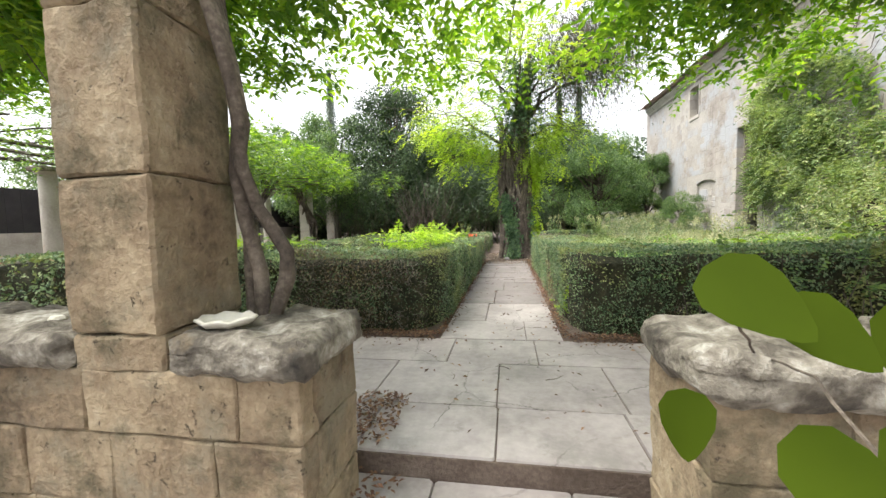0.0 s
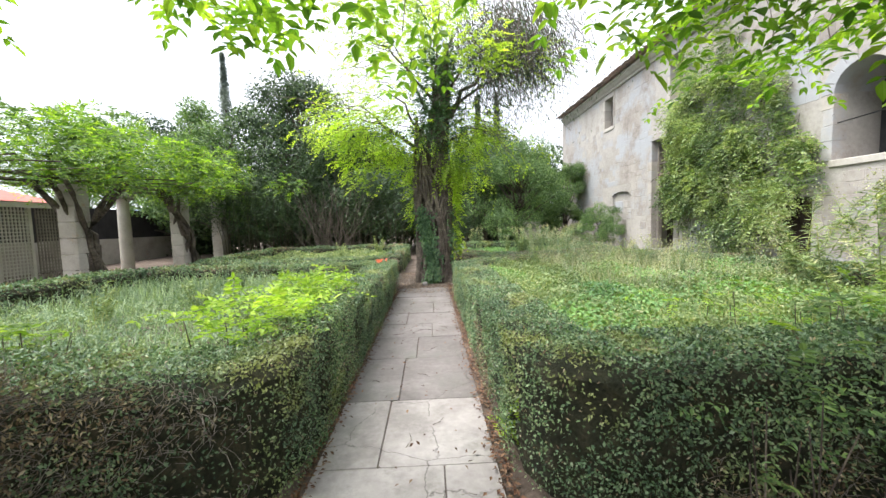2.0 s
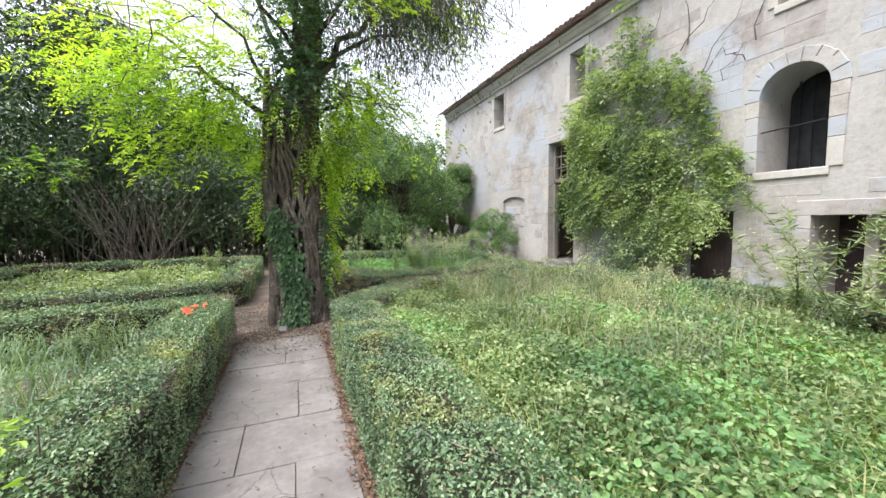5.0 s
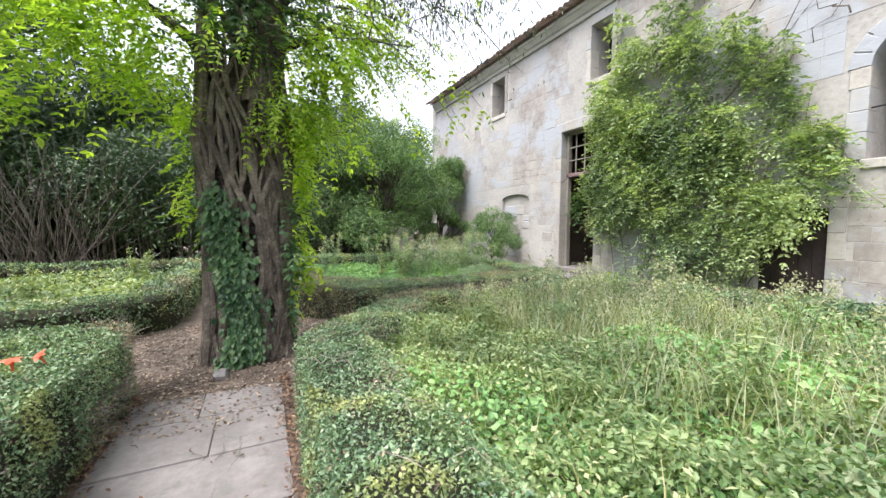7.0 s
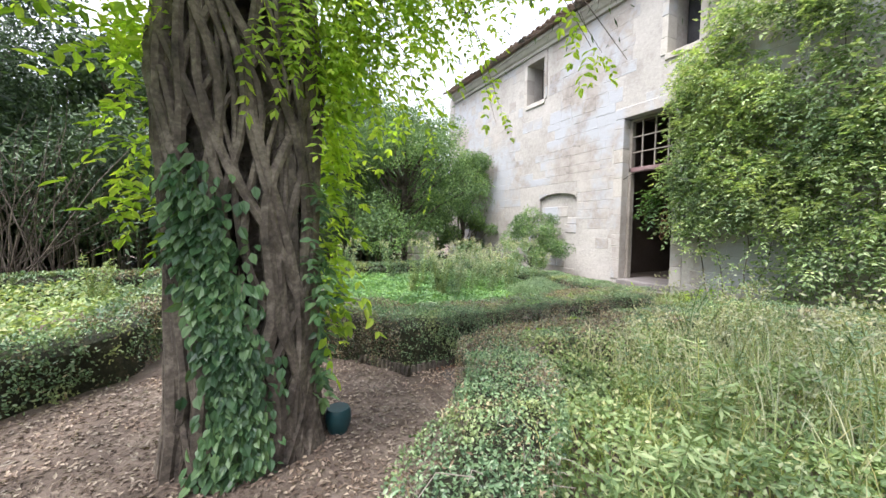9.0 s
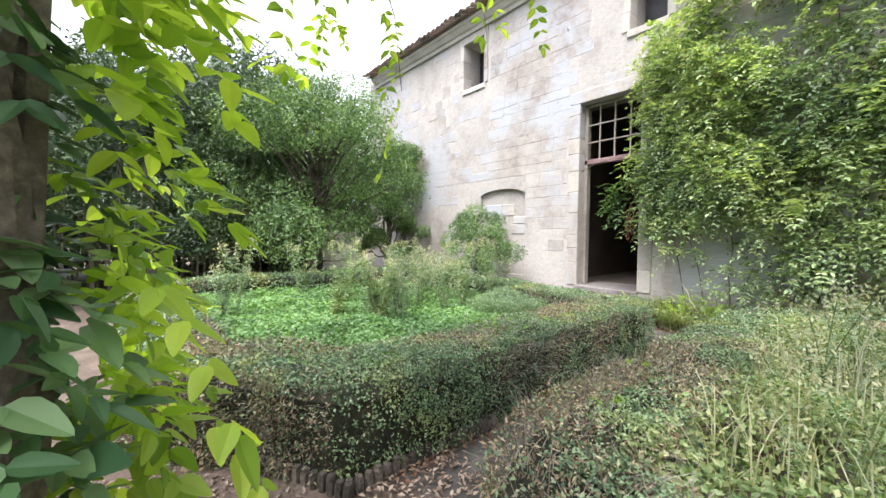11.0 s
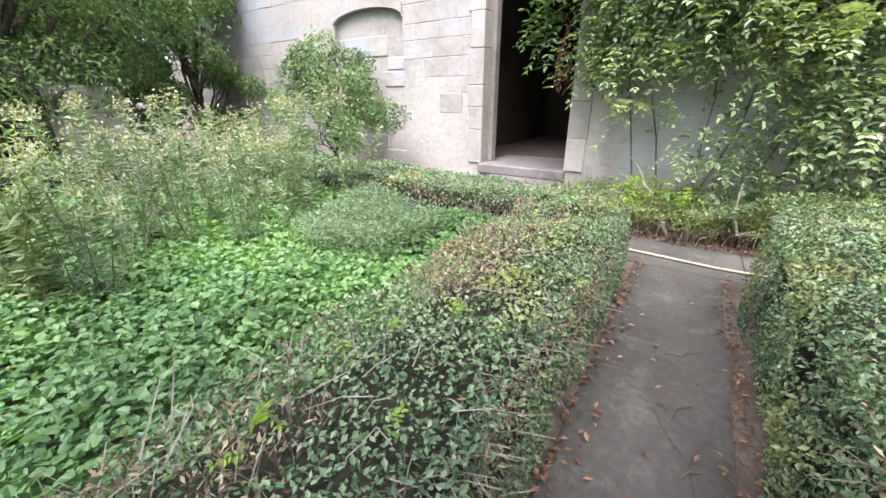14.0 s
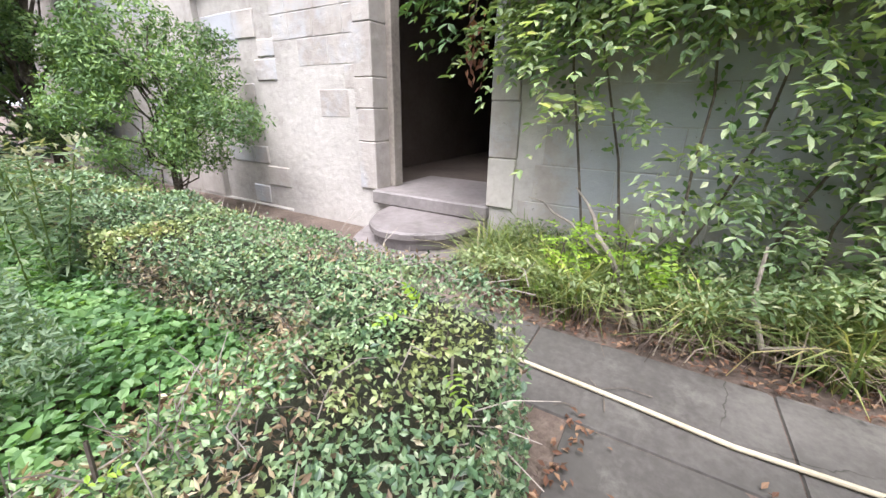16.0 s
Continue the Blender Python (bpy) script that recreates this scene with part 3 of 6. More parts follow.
facade = part("wall", wall_grid(), M_plaster, house, "pale stone wall with patches of grey plaster")
part("wall", box(FX + 0.02, 17, Y1, Y1 + 0.5, -0.2, EAVE), M_plaster, house)
part("wall", box(FX + 0.02, 17, Y0 - 0.5, Y0, -0.2, EAVE), M_plaster, house)
part("wall", box(16.5, 17, Y0, Y1, -0.2, EAVE), M_plaster, house)
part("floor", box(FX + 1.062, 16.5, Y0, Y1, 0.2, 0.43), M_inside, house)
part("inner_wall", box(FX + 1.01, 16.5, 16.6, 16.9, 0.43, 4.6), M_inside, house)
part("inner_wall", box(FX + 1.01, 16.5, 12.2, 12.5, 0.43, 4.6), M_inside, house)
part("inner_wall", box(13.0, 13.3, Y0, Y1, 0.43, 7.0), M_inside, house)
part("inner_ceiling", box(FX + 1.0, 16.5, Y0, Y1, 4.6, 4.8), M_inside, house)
cor = bmesh.new()
prof = [(8.10, 6.95), (8.03, 6.95), (8.01, 7.03), (7.96, 7.06), (7.88, 7.16), (7.84, 7.18), (7.84, 7.27), (8.10, 7.27)]
for yy in (Y0, Y1):
    ring = [cor.verts.new((x, yy, z_)) for x, z_ in prof]
    if yy == Y0:
        ring0 = ring
for i in range(len(prof)):
    j = (i + 1) % len(prof)
    cor.faces.new((ring0[i], ring0[j], ring[j], ring[i]))
part("cornice", cor, M_dressed, house, "moulded stone cornice under the eave")
roof_bm = bmesh.new()
rv = [roof_bm.verts.new(p) for p in ((7.70, Y0 - 0.2, 7.28), (7.70, Y1 + 0.2, 7.28), (12.5, Y1 + 0.2, 9.0), (12.5, Y0 - 0.2, 9.0), (17.3, Y1 + 0.2, 7.28), (17.3, Y0 - 0.2, 7.28))]
roof_bm.faces.new((rv[0], rv[1], rv[2], rv[3]))
roof_bm.faces.new((rv[3], rv[2], rv[4], rv[5]))
bmesh.ops.solidify(roof_bm, geom=roof_bm.faces[:], thickness=0.06)
roof = part("roof", roof_bm, M_tile, house, "roof of weathered clay tiles")
# barrel tiles along the eave
tile_bm = bmesh.new()
for i in range(7):
    a = math.pi * i / 6
    for x_, rr in ((0, 0.085), (0.75, 0.075)):
        tile_bm.verts.new((x_, rr * math.cos(a), x_ * 0.358 + rr * math.sin(a)))
tile_bm.verts.ensure_lookup_table()
for i in range(6):
    tile_bm.faces.new([tile_bm.verts[k_] for k_ in (2 * i, 2 * i + 1, 2 * i + 3, 2 * i + 2)])
bmesh.ops.solidify(tile_bm, geom=tile_bm.faces[:], thickness=0.018)
tile_me = bpy.data.meshes.new("tile")
tile_bm.to_mesh(tile_me)
tile_bm.free()
tile_me.materials.append(M_tile)
r_ = random.Random(2)
yy = 7.0
while yy < Y1 + 0.2:
    o = new("tile", tile_me)
    o.parent = roof
    o.location = (7.62 + r_.uniform(-0.03, 0.03), yy, 7.33 + r_.uniform(-0.008, 0.008))
    yy += 0.205


def arch_fill(y0, y1, spring, top, depth, n=14):
    """The two stone corners above an arch inside a rectangular opening."""
    bm = bmesh.new()
    cy, hw, rise = (y0 + y1) / 2, (y1 - y0) / 2, top - spring
    pts = [(cy + (hw + 0.004) * math.cos(math.pi * i / n), spring + rise * math.sin(math.pi * i / n)) for i in range(n + 1)]
    for (ya, za), (yb, zb) in zip(pts, pts[1:]):
        q = []
        for x_ in (FX, FX + depth):
            q.append([bm.verts.new((x_, yv, zv)) for yv, zv in ((ya, za), (yb, zb), (yb, top + 0.002), (ya, top + 0.002))])
        bm.faces.new(q[0][::-1])
        bm.faces.new((q[0][0], q[0][1], q[1][1], q[1][0]))
    bmesh.ops.remove_doubles(bm, verts=bm.verts, dist=1e-4)
    bmesh.ops.recalc_face_normals(bm, faces=bm.faces)
    return bm


def voussoirs(parent, y0, y1, spring, top, n, deep):
    """Arch stones around an opening."""
    cy, hw, rise = (y0 + y1) / 2, (y1 - y0) / 2, top - spring
    for i in range(n):
        bm = bmesh.new()
        ring = []
        for x_ in (FX - 0.001, FX + 0.2):
            pts = []
            for t, g in ((i / n + 0.004, 0), ((i + 1) / n - 0.004, 0), ((i + 1) / n - 0.004, deep), (i / n + 0.004, deep)):
                a = math.pi * t
                pts.append(bm.verts.new((x_, cy + (hw + g) * math.cos(a), spring + (rise + g) * math.sin(a))))
            ring.append(pts)
        bm.faces.new(ring[0])
        bm.faces.new(ring[1][::-1])
        for k_ in range(4):
            bm.faces.new((ring[0][k_], ring[0][(k_ + 1) % 4], ring[1][(k_ + 1) % 4], ring[1][k_]))
        bmesh.ops.recalc_face_normals(bm, faces=bm.faces)
        bmesh.ops.bevel(bm, geom=bm.edges[:], offset=0.008, segments=1, affect="EDGES")
        part("arch_stone", bm, M_facade, parent)


def surround(parent, o, wide=0.2, seed=0, sill=True, lintel=True):
    """Dressed jamb stones, a lintel and a sill round an opening."""
    r = random.Random(seed)
    y0, y1, z0, z1 = o
    for side in (0, 1):
        z_ = z0
        while z_ < z1 - 0.05:
            h = min(r.uniform(0.28, 0.5), z1 - z_)
            if z1 - z_ - h < 0.15:
                h = z1 - z_
            wd = wide * r.uniform(0.92, 1.12)
            a, b = (y0 - wd, y0 + 0.006) if side == 0 else (y1 - 0.006, y1 + wd)
            part("jamb_stone", box(FX - 0.002 - r.uniform(0, 0.006), FX + 0.3, a, b, z_ + 0.002, z_ + h - 0.002, 0.008), M_facade if r.random() < 0.75 else M_dressed, parent)
            z_ += h
    if lintel:
        part("lintel", box(FX - 0.007, FX + 0.3, y0 - wide, y1 + wide, z1 - 0.006, z1 + 0.24, 0.010), M_facade, parent)
    if sill:
        part("sill", box(FX - 0.02, FX + 0.3, y0 - 0.04, y1 + 0.04, z0 - 0.13, z0 + 0.006, 0.012), M_dressed, parent)


# door with barred fanlight
d = OPEN[0]
door = part("doorway", box(FX + 0.22, FX + 0.34, d[0], d[1], 2.98, 3.08, 0.008), M_transom, house, "tall open doorway with a barred fanlight")
surround(door, d, 0.22, 5, sill=False)
part("threshold", box(FX - 0.06, FX + 1.06, d[0] - 0.02, d[1] + 0.02, 0.30, 0.437, 0.015), M_slab, door)
for a, b in ((14.0, d[0] - 0.022), (d[1] + 0.022, 16.5)):
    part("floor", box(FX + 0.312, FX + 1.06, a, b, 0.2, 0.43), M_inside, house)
for a, b in ((d[0], d[0] + 0.07), (d[1] - 0.07, d[1])):
    part("door_frame", box(FX + 0.22, FX + 0.36, a, b, 0.437, d[3], 0.008), M_wood, door)
part("door_frame", box(FX + 0.22, FX + 0.36, d[0], d[1], d[3] - 0.07, d[3], 0.008), M_wood, door)
for i in range(1, 4):
    yv = d[0] + (d[1] - d[0]) * i / 4
    part("bar", box(FX + 0.26, FX + 0.29, yv - 0.013, yv + 0.013, 3.08, d[3] - 0.06), M_wood, door)
for i in range(1, 3):
    zv = 3.08 + (d[3] - 0.07 - 3.08) * i / 3
    part("bar", box(FX + 0.25, FX + 0.28, d[0] + 0.06, d[1] - 0.06, zv - 0.012, zv + 0.012), M_wood, door)
# upper windows, each closed by a black panel for its unlit inside
for o in OPEN[1:4]:
    w = part("window", box(FX + 0.60, FX + 0.64, o[0] + 0.05, o[1] - 0.05, o[2] + 0.04, o[3] - 0.04), M_black, house, "small dark unglazed window in a stone surround")
    surround(w, o, 0.13, int(o[0] * 10))
# arched window with deep reveal, a black panel behind for the unlit inside
o = OPEN[4]
aw = part("arched_window", box(FX + 0.95, FX + 0.98, o[0] + 0.03, o[1] - 0.03, o[2], o[3]), M_black, house, "round-arched stone window with an iron grille")
part("spandrel", arch_fill(o[0], o[1], 3.86, o[3], 0.98), M_facade, aw)
voussoirs(aw, o[0], o[1], 3.86, o[3], 9, 0.24)
surround(aw, (o[0], o[1], o[2], 3.86), 0.2, 77, True, False)
for i in range(1, 5):
    yv = o[0] + (o[1] - o[0]) * i / 5
    part("bar", box(FX + 0.86, FX + 0.88, yv - 0.01, yv + 0.01, o[2], o[3] - 0.05), M_black, aw)
part("tie_bar", tubes("tie_bar", [([(FX + 0.1, o[0], 3.35), (FX + 0.1, o[1], 3.3)], [0.012, 0.012])]), M_black, aw)
# cellar door, and cellar window closed by a dark panel for its unlit depth
o = OPEN[5]
cd = part("cellar_door", box(FX + 0.14, FX + 0.20, o[0], o[1], o[2], o[3]), M_rust_door, house, "dark purple-brown plank cellar door")
surround(cd, o, 0.2, 31, sill=False)
for i in range(5):
    a = o[0] + 0.03 + i * (o[1] - o[0] - 0.06) / 5
    part("plank", box(FX + 0.115, FX + 0.139, a + 0.004, a + (o[1] - o[0] - 0.06) / 5 - 0.004, o[2] + 0.02, o[3] - 0.02, 0.004), M_rust_door, cd)
o = OPEN[6]
cw = part("cellar_window", box(FX + 0.92, FX + 0.96, o[0], o[1], o[2], o[3]), M_rust_door, house, "deep dark cellar opening in the stone wall")
surround(cw, o, 0.2, 32)
part("mullion", box(FX + 0.45, FX + 0.9, 8.40, 8.56, o[2], o[3], 0.01), M_dressed, cw)
# blocked niche
nb = part("blocked_niche", box(FX + 0.10, FX + 0.3, NICHE[0], NICHE[1], -0.1, NICHE[3]), M_plaster, house, "walled-up arched opening filled with grey masonry")
part("spandrel", arch_fill(NICHE[0], NICHE[1], 2.46, NICHE[3], 0.12), M_facade, nb)
r_ = random.Random(12)
z = 0.0
while z < 2.2:
    h = r_.uniform(0.2, 0.32)
    yv = NICHE[0] + 0.02
    while yv < NICHE[1] - 0.1:
        l = min(r_.uniform(0.3, 0.6), NICHE[1] - 0.02 - yv)
        if r_.random() < 0.35:
            part("stone", rough_block(FX + 0.085, FX + 0.12, yv + 0.01, yv + l - 0.01, z + 0.01, z + h - 0.01, 1, 0.008, r_.uniform(0, 90), 0.012), M_facade, nb)
        yv += l
    z += h

# round steps at the door
steps = thing("door_steps", "two worn half-round stone steps below the doorway", "steps")


def half_round(cx, cy, rx, ry, z0, z1, seed):
    bm = bmesh.new()
    n = 22
    lay = []
    for zz, k_ in ((z0, 0.93), (z0 + (z1 - z0) * 0.35, 0.95), (z1 - 0.075, 0.97), (z1 - 0.06, 1.0), (z1 - 0.015, 1.0), (z1, 0.975)):
        ring = [bm.verts.new((cx - rx * k_ * math.sin(math.pi * i / n), cy + ry * k_ * math.cos(math.pi * i / n), zz)) for i in range(n + 1)]
        lay.append(ring)
    for a, b in zip(lay, lay[1:]):
        for i in range(n):
            bm.faces.new((a[i], a[i + 1], b[i + 1], b[i]))
    bm.faces.new(lay[-1])
    bmesh.ops.recalc_face_normals(bm, faces=bm.faces)
    for v in bm.verts:
        v.co += noise.noise_vector(v.co * 6 + Vector((seed, 0, 0))) * 0.010
    return bm


part("step", half_round(8.06, 15.15, 0.72, 0.52, 0.14, 0.30, 3), M_slab, steps)
part("step", half_round(8.06, 15.15, 0.90, 0.66, -0.02, 0.14, 9), M_slab, steps)

# ---------- hedges ----------
PLAZA, PR = (-0.05, 12.85), 1.88
ROUTE = np.array([(0, 2), (0, 7), (0.3, 9.5), (0.85, 11.6), (1.8, 12.6), (3, 13.2), (5.2, 13.3), (7, 14)], float)


def to_route(P):
    best = np.full(len(P), 99.0)
    for a, b in zip(ROUTE, ROUTE[1:]):
        d_ = b - a
        t = np.clip(((P[:, :2] - a) @ d_) / (d_ @ d_), 0, 1)
        best = np.minimum(best, np.linalg.norm(P[:, :2] - a - t[:, None] * d_, axis=1))
    return best


def hedge_height(y):
    return np.interp(y, [4.4, 8.0, 11.5, 13.4, 20.0], [0.86, 0.78, 0.70, 0.605, 0.65])


def bed_line(x0, x1, y0, y1, corner, half, radius=PR):
    """Centre line of the hedge round a bed whose corner towards the plaza is cut by an arc."""
    a, b, c, e = x0 + half, x1 - half, y0 + half, y1 - half
    R = radius + half
    kx, ky = {"ne": (b, e), "nw": (a, e), "se": (b, c), "sw": (a, c)}[corner]
    ox, oy = (a if kx == b else b), (c if ky == e else e)
    sx, sy = (-1 if kx == b else 1), (-1 if ky == e else 1)
    px = PLAZA[0] + sx * math.sqrt(max(R * R - (ky - PLAZA[1]) ** 2, 0.01))
    py = PLAZA[1] + sy * math.sqrt(max(R * R - (kx - PLAZA[0]) ** 2, 0.01))
    a0, a1 = math.atan2(ky - PLAZA[1], px - PLAZA[0]), math.atan2(py - PLAZA[1], kx - PLAZA[0])
    while a1 - a0 > math.pi:
        a1 -= 2 * math.pi
    while a1 - a0 < -math.pi:
        a1 += 2 * math.pi
    arc = [(PLAZA[0] + R * math.cos(a0 + (a1 - a0) * i / 12), PLAZA[1] + R * math.sin(a0 + (a1 - a0) * i / 12)) for i in range(13)]
    pts = arc + [(kx, oy), (ox, oy), (ox, ky)]
    q = np.array(pts + [pts[0]])
    for _ in range(3):
        seg = np.linalg.norm(np.diff(q, axis=0), axis=1)[:, None]
        cut = np.minimum(0.25, 0.14 / seg)
        q = np.stack([q[:-1] * (1 - cut) + q[1:] * cut, q[:-1] * cut + q[1:] * (1 - cut)], 1).reshape(-1, 2)
        q = np.concatenate([q, q[:1]])
    return q


def resample(line, step):
    seg = np.linalg.norm(np.diff(line, axis=0), axis=1)
    s = np.concatenate([[0], np.cumsum(seg)])
    n = int(s[-1] / step)
    t = np.linspace(0, s[-1], n + 1)
    return np.stack([np.interp(t, s, line[:, 0]), np.interp(t, s, line[:, 1])], 1)


def hedge(label, line, width, near=6800, far=900, seed=1, dry=0.0, spots=()):
    """A clipped hedge along a closed line: dark core for twigs and inner shade, and a skin of small leaves."""
    g = np.random.default_rng(seed)
    h = thing("hedge", label, "hedge", "clipped hedges round the beds")
    C = resample(line, 0.16)
    T = unit(np.roll(C, -1, 0) - np.roll(C, 1, 0))
    T[0] = T[-1] = unit((C[1] - C[-2])[None])[0]
    Nn = np.stack([T[:, 1], -T[:, 0]], 1)
    H = hedge_height(C[:, 1])
    w = width / 2 - 0.085
    prof_ = [(-w, 0.0, 0), (-w, 0.33, 0), (-w, 0.66, 0), (-w, 1, -0.15), (-w * 0.5, 1, -0.10), (0, 1, -0.09), (w * 0.5, 1, -0.10), (w, 1, -0.15), (w, 0.66, 0), (w, 0.33, 0), (w, 0.0, 0)]
    V = []
    for off, fr, dz in prof_:
        q = np.concatenate([C + Nn * off, (H * fr + dz)[:, None]], 1)
        V.append(q)
    V = np.stack(V, 1)
    V += g.normal(0, 0.018, V.shape) * np.array([1, 1, 0.7])
    V[:, 0, 2] = V[:, -1, 2] = -0.03
    V[-1] = V[0]
    n, m = V.shape[:2]
    i = np.arange(n - 1)[:, None] * m
    k_ = np.arange(m - 1)[None]
    F = np.stack([i + k_, i + k_ + 1, i + m + k_ + 1, i + m + k_], -1).reshape(-1, 4)
    part("core", mesh_arrays("core", V.reshape(-1, 3), F), M_hedge_core, h, "solid dark core, twigs and inner shade in one colour")
    # leaves
    L = np.linalg.norm(np.diff(C, axis=0), axis=1)
    per = width + 2 * 0.75
    cnt = int(L.sum() * per * near * 1.15)
    u = g.uniform(0, len(L), cnt)
    j = u.astype(int)
    f = (u - j)[:, None]
    cc = C[j] * (1 - f) + C[j + 1] * f
    nn = unit(Nn[j] * (1 - f) + Nn[j + 1] * f)
    hh = hedge_height(cc[:, 1]) + 0.03 * field(cc[:, 0], cc[:, 1], 4.0, seed)
    s = g.uniform(-per / 2, per / 2, cnt)
    top = np.abs(s) < width / 2
    bulge = 0.025 * field(cc[:, 0] + s, cc[:, 1], 7.0, seed + 5)
    run = np.concatenate([[0], np.cumsum(L)])[j] + f[:, 0] * L[j]
    deep = np.abs(g.normal(0, 0.03, cnt))
    off = np.where(top, s, np.sign(s) * (width / 2 + 0.012 - deep + bulge))
    drop = np.where(top, 0, np.abs(s) - width / 2) / 0.75
    zz = np.where(top, hh + 0.012 - deep * 0.9 + bulge - 0.06 * np.clip(np.abs(s) / (width / 2) - 0.75, 0, 1), hh * (1 - drop) + 0.01)
    P = np.concatenate([cc + nn * off[:, None], zz[:, None]], 1)
    Nv = np.where(top[:, None], np.array([[0, 0, 1.0]]), np.concatenate([nn * np.sign(s)[:, None], np.full((cnt, 1), 0.35)], 1))
    dist = to_route(P)
    want = np.interp(dist, [0.8, 2.2, 4.5, 7.0], [1.0, 0.75, 0.26, far / near])
    # thin places where the dark core shows, and dried patches
    side = s + 3.1 * (s > 0)
    thin = field(run, side, 11.0, seed + 21) + 0.7 * field(run, side, 27.0, seed + 22)
    want = want * np.where(top, np.clip(1.05 + 0.25 * thin, 0.65, 1.25), np.clip(0.70 + 0.60 * thin, 0.14, 1.15))
    patch = field(run, side, 1.6, seed + 23) + 0.55 * field(run, side, 5.5, seed + 24) + dry + np.where(top, 0, 0.12 + 1.6 * dry)
    for sx, sy, sr in spots:
        patch = patch + 1.1 * np.exp(-((P[:, 0] - sx) ** 2 + (P[:, 1] - sy) ** 2) / sr ** 2)
    dead = np.clip((patch - 0.55) / 0.35, 0, 1)
    brown = g.random(cnt) < 0.05 + 0.65 * dead
    keep = g.random(cnt) < want / 1.15 * (1 - 0.25 * dead)
    size = np.interp(dist, [0.8, 2.2, 4.5, 7.0], [0.0225, 0.028, 0.045, 0.060]) * g.uniform(0.75, 1.2, cnt)
    for name, pick, material, text in (("leaves", keep & ~brown, L_hedge, ""), ("dry_leaves", keep & brown, L_dry, "dead brown leaves caught in the hedge")):
        part(name, leaves(name, P[pick], Nv[pick], size[pick] * (1.0 if material is L_hedge else 1.15), g, 0.55 if material is L_hedge else 0.36, 0.75 if material is L_hedge else 1.1), material, h, text)
    # bare twig ends in the dried patches
    q = np.flatnonzero((dead > 0.3) & (dist < 3.0))
    q = g.choice(q, min(len(q), 3600), replace=False)
    A = P[q] - Nv[q] * 0.07
    B = P[q] + Nv[q] * g.uniform(-0.02, 0.02, (len(q), 1)) + g.normal(0, 0.06, (len(q), 3))
    if len(q):
        part("twig_fringe", tubes("twig_fringe", [(np.stack([a_, (a_ + b_) / 2 + 0.008, b_]), [0.0022, 0.0018, 0.001]) for a_, b_ in zip(A, B)], 3), M_twig, h, "bare dry twig ends")["kind"] = "stuff"
    return h


HEDGE_L = "knee-high clipped evergreen hedge with dry brown patches"
HW = 0.56
hedge(HEDGE_L, bed_line(0.60, 6.45, 4.48, 12.78, "nw", HW / 2), HW, 7600, seed=11, spots=((2.2, 12.4, 0.55), (1.15, 9.7, 0.35), (3.4, 12.45, 0.3)))
hedge(HEDGE_L, bed_line(-7.2, -0.68, 4.48, 12.2, "ne", HW / 2, 1.1), HW, 7200, seed=12)
hedge(HEDGE_L, bed_line(0.76, 6.44, 13.52, 19.8, "sw", 0.68 / 2), 0.68, 7600, seed=13, dry=0.12, spots=((3.1, 13.85, 0.4), (1.0, 14.8, 0.6), (4.55, 13.95, 0.35)))
hedge(HEDGE_L, bed_line(-7.2, -0.80, 13.75, 19.8, "se", HW / 2), HW, 4000, seed=14)


# ---------- planting in the beds ----------
def cover(name, label, x0, x1, y0, y1, count, hfun, size, material, seed, width=0.7, spread=0.5, full=False, far_from=PR + 0.5):
    g = np.random.default_rng(seed)
    X, Y = g.uniform(x0, x1, count), g.uniform(y0, y1, count)
    ok = np.hypot(X - PLAZA[0], Y - PLAZA[1]) > far_from
    X, Y = X[ok], Y[ok]
    hm = hfun(X, Y)
    Z = hm * (1 - np.abs(g.normal(0, 0.22, len(X))))
    P = np.stack([X, Y, np.maximum(Z, 0.02)], 1)
    dist = to_route(P)
    sz = size * np.interp(dist, [1, 5], [1.0, 1.35])
    keep = g.random(len(P)) < np.interp(dist, [1.5, 6], [1.0, 0.5])
    return tagged(part(name, leaves(name, P[keep], np.tile([[0, 0, 1.0]], (keep.sum(), 1)), sz[keep], g, width, spread, full=full), material), label, "plants", kind="stuff")


cover("ground_cover", "bright green low ground-cover plants filling the bed", 1.3, 6.0, 14.1, 19.3, 120000, lambda x, y: 0.40 + 0.06 * field(x, y, 3.0, 2), 0.036, L_ground, 5, 0.8, 0.42, True)
cover("ground_cover", "overgrown mixed green weeds filling the bed", 1.1, 5.95, 5.0, 12.3, 140000, lambda x, y: 0.60 + 0.12 * field(x, y, 2.2, 7) + 0.1 * field(x, y, 7.0, 8), 0.037, L_weed, 6, 0.55, 0.7)
cover("ground_cover", "bright green weeds among the overgrown bed", 1.1, 5.95, 5.0, 10.0, 34000, lambda x, y: 0.62 + 0.13 * field(x, y, 1.8, 17), 0.042, L_ground, 16, 0.7, 0.5, True)
cover("ground_cover", "tall grey-green weeds behind the clipped hedge", 4.5, 5.4, 14.7, 15.5, 11000, lambda x, y: 0.56 + 0.10 * field(x, y, 4.0, 27), 0.03, L_grey, 26, 0.3, 0.9)
cover("ground_cover", "grey-green low weeds filling the bed", -6.8, -1.2, 5.0, 11.8, 70000, lambda x, y: 0.48 - 0.14 * np.clip((y - 7.5) / 2, 0, 1) + 0.13 * field(x, y, 2.4, 9), 0.042, L_grey, 7, 0.4, 0.8)
cover("ground_cover", "low green weeds filling the bed", -6.8, -1.2, 14.2, 19.4, 26000, lambda x, y: 0.45 + 0.12 * field(x, y, 2.4, 19), 0.065, L_weed, 8, 0.5, 0.7)


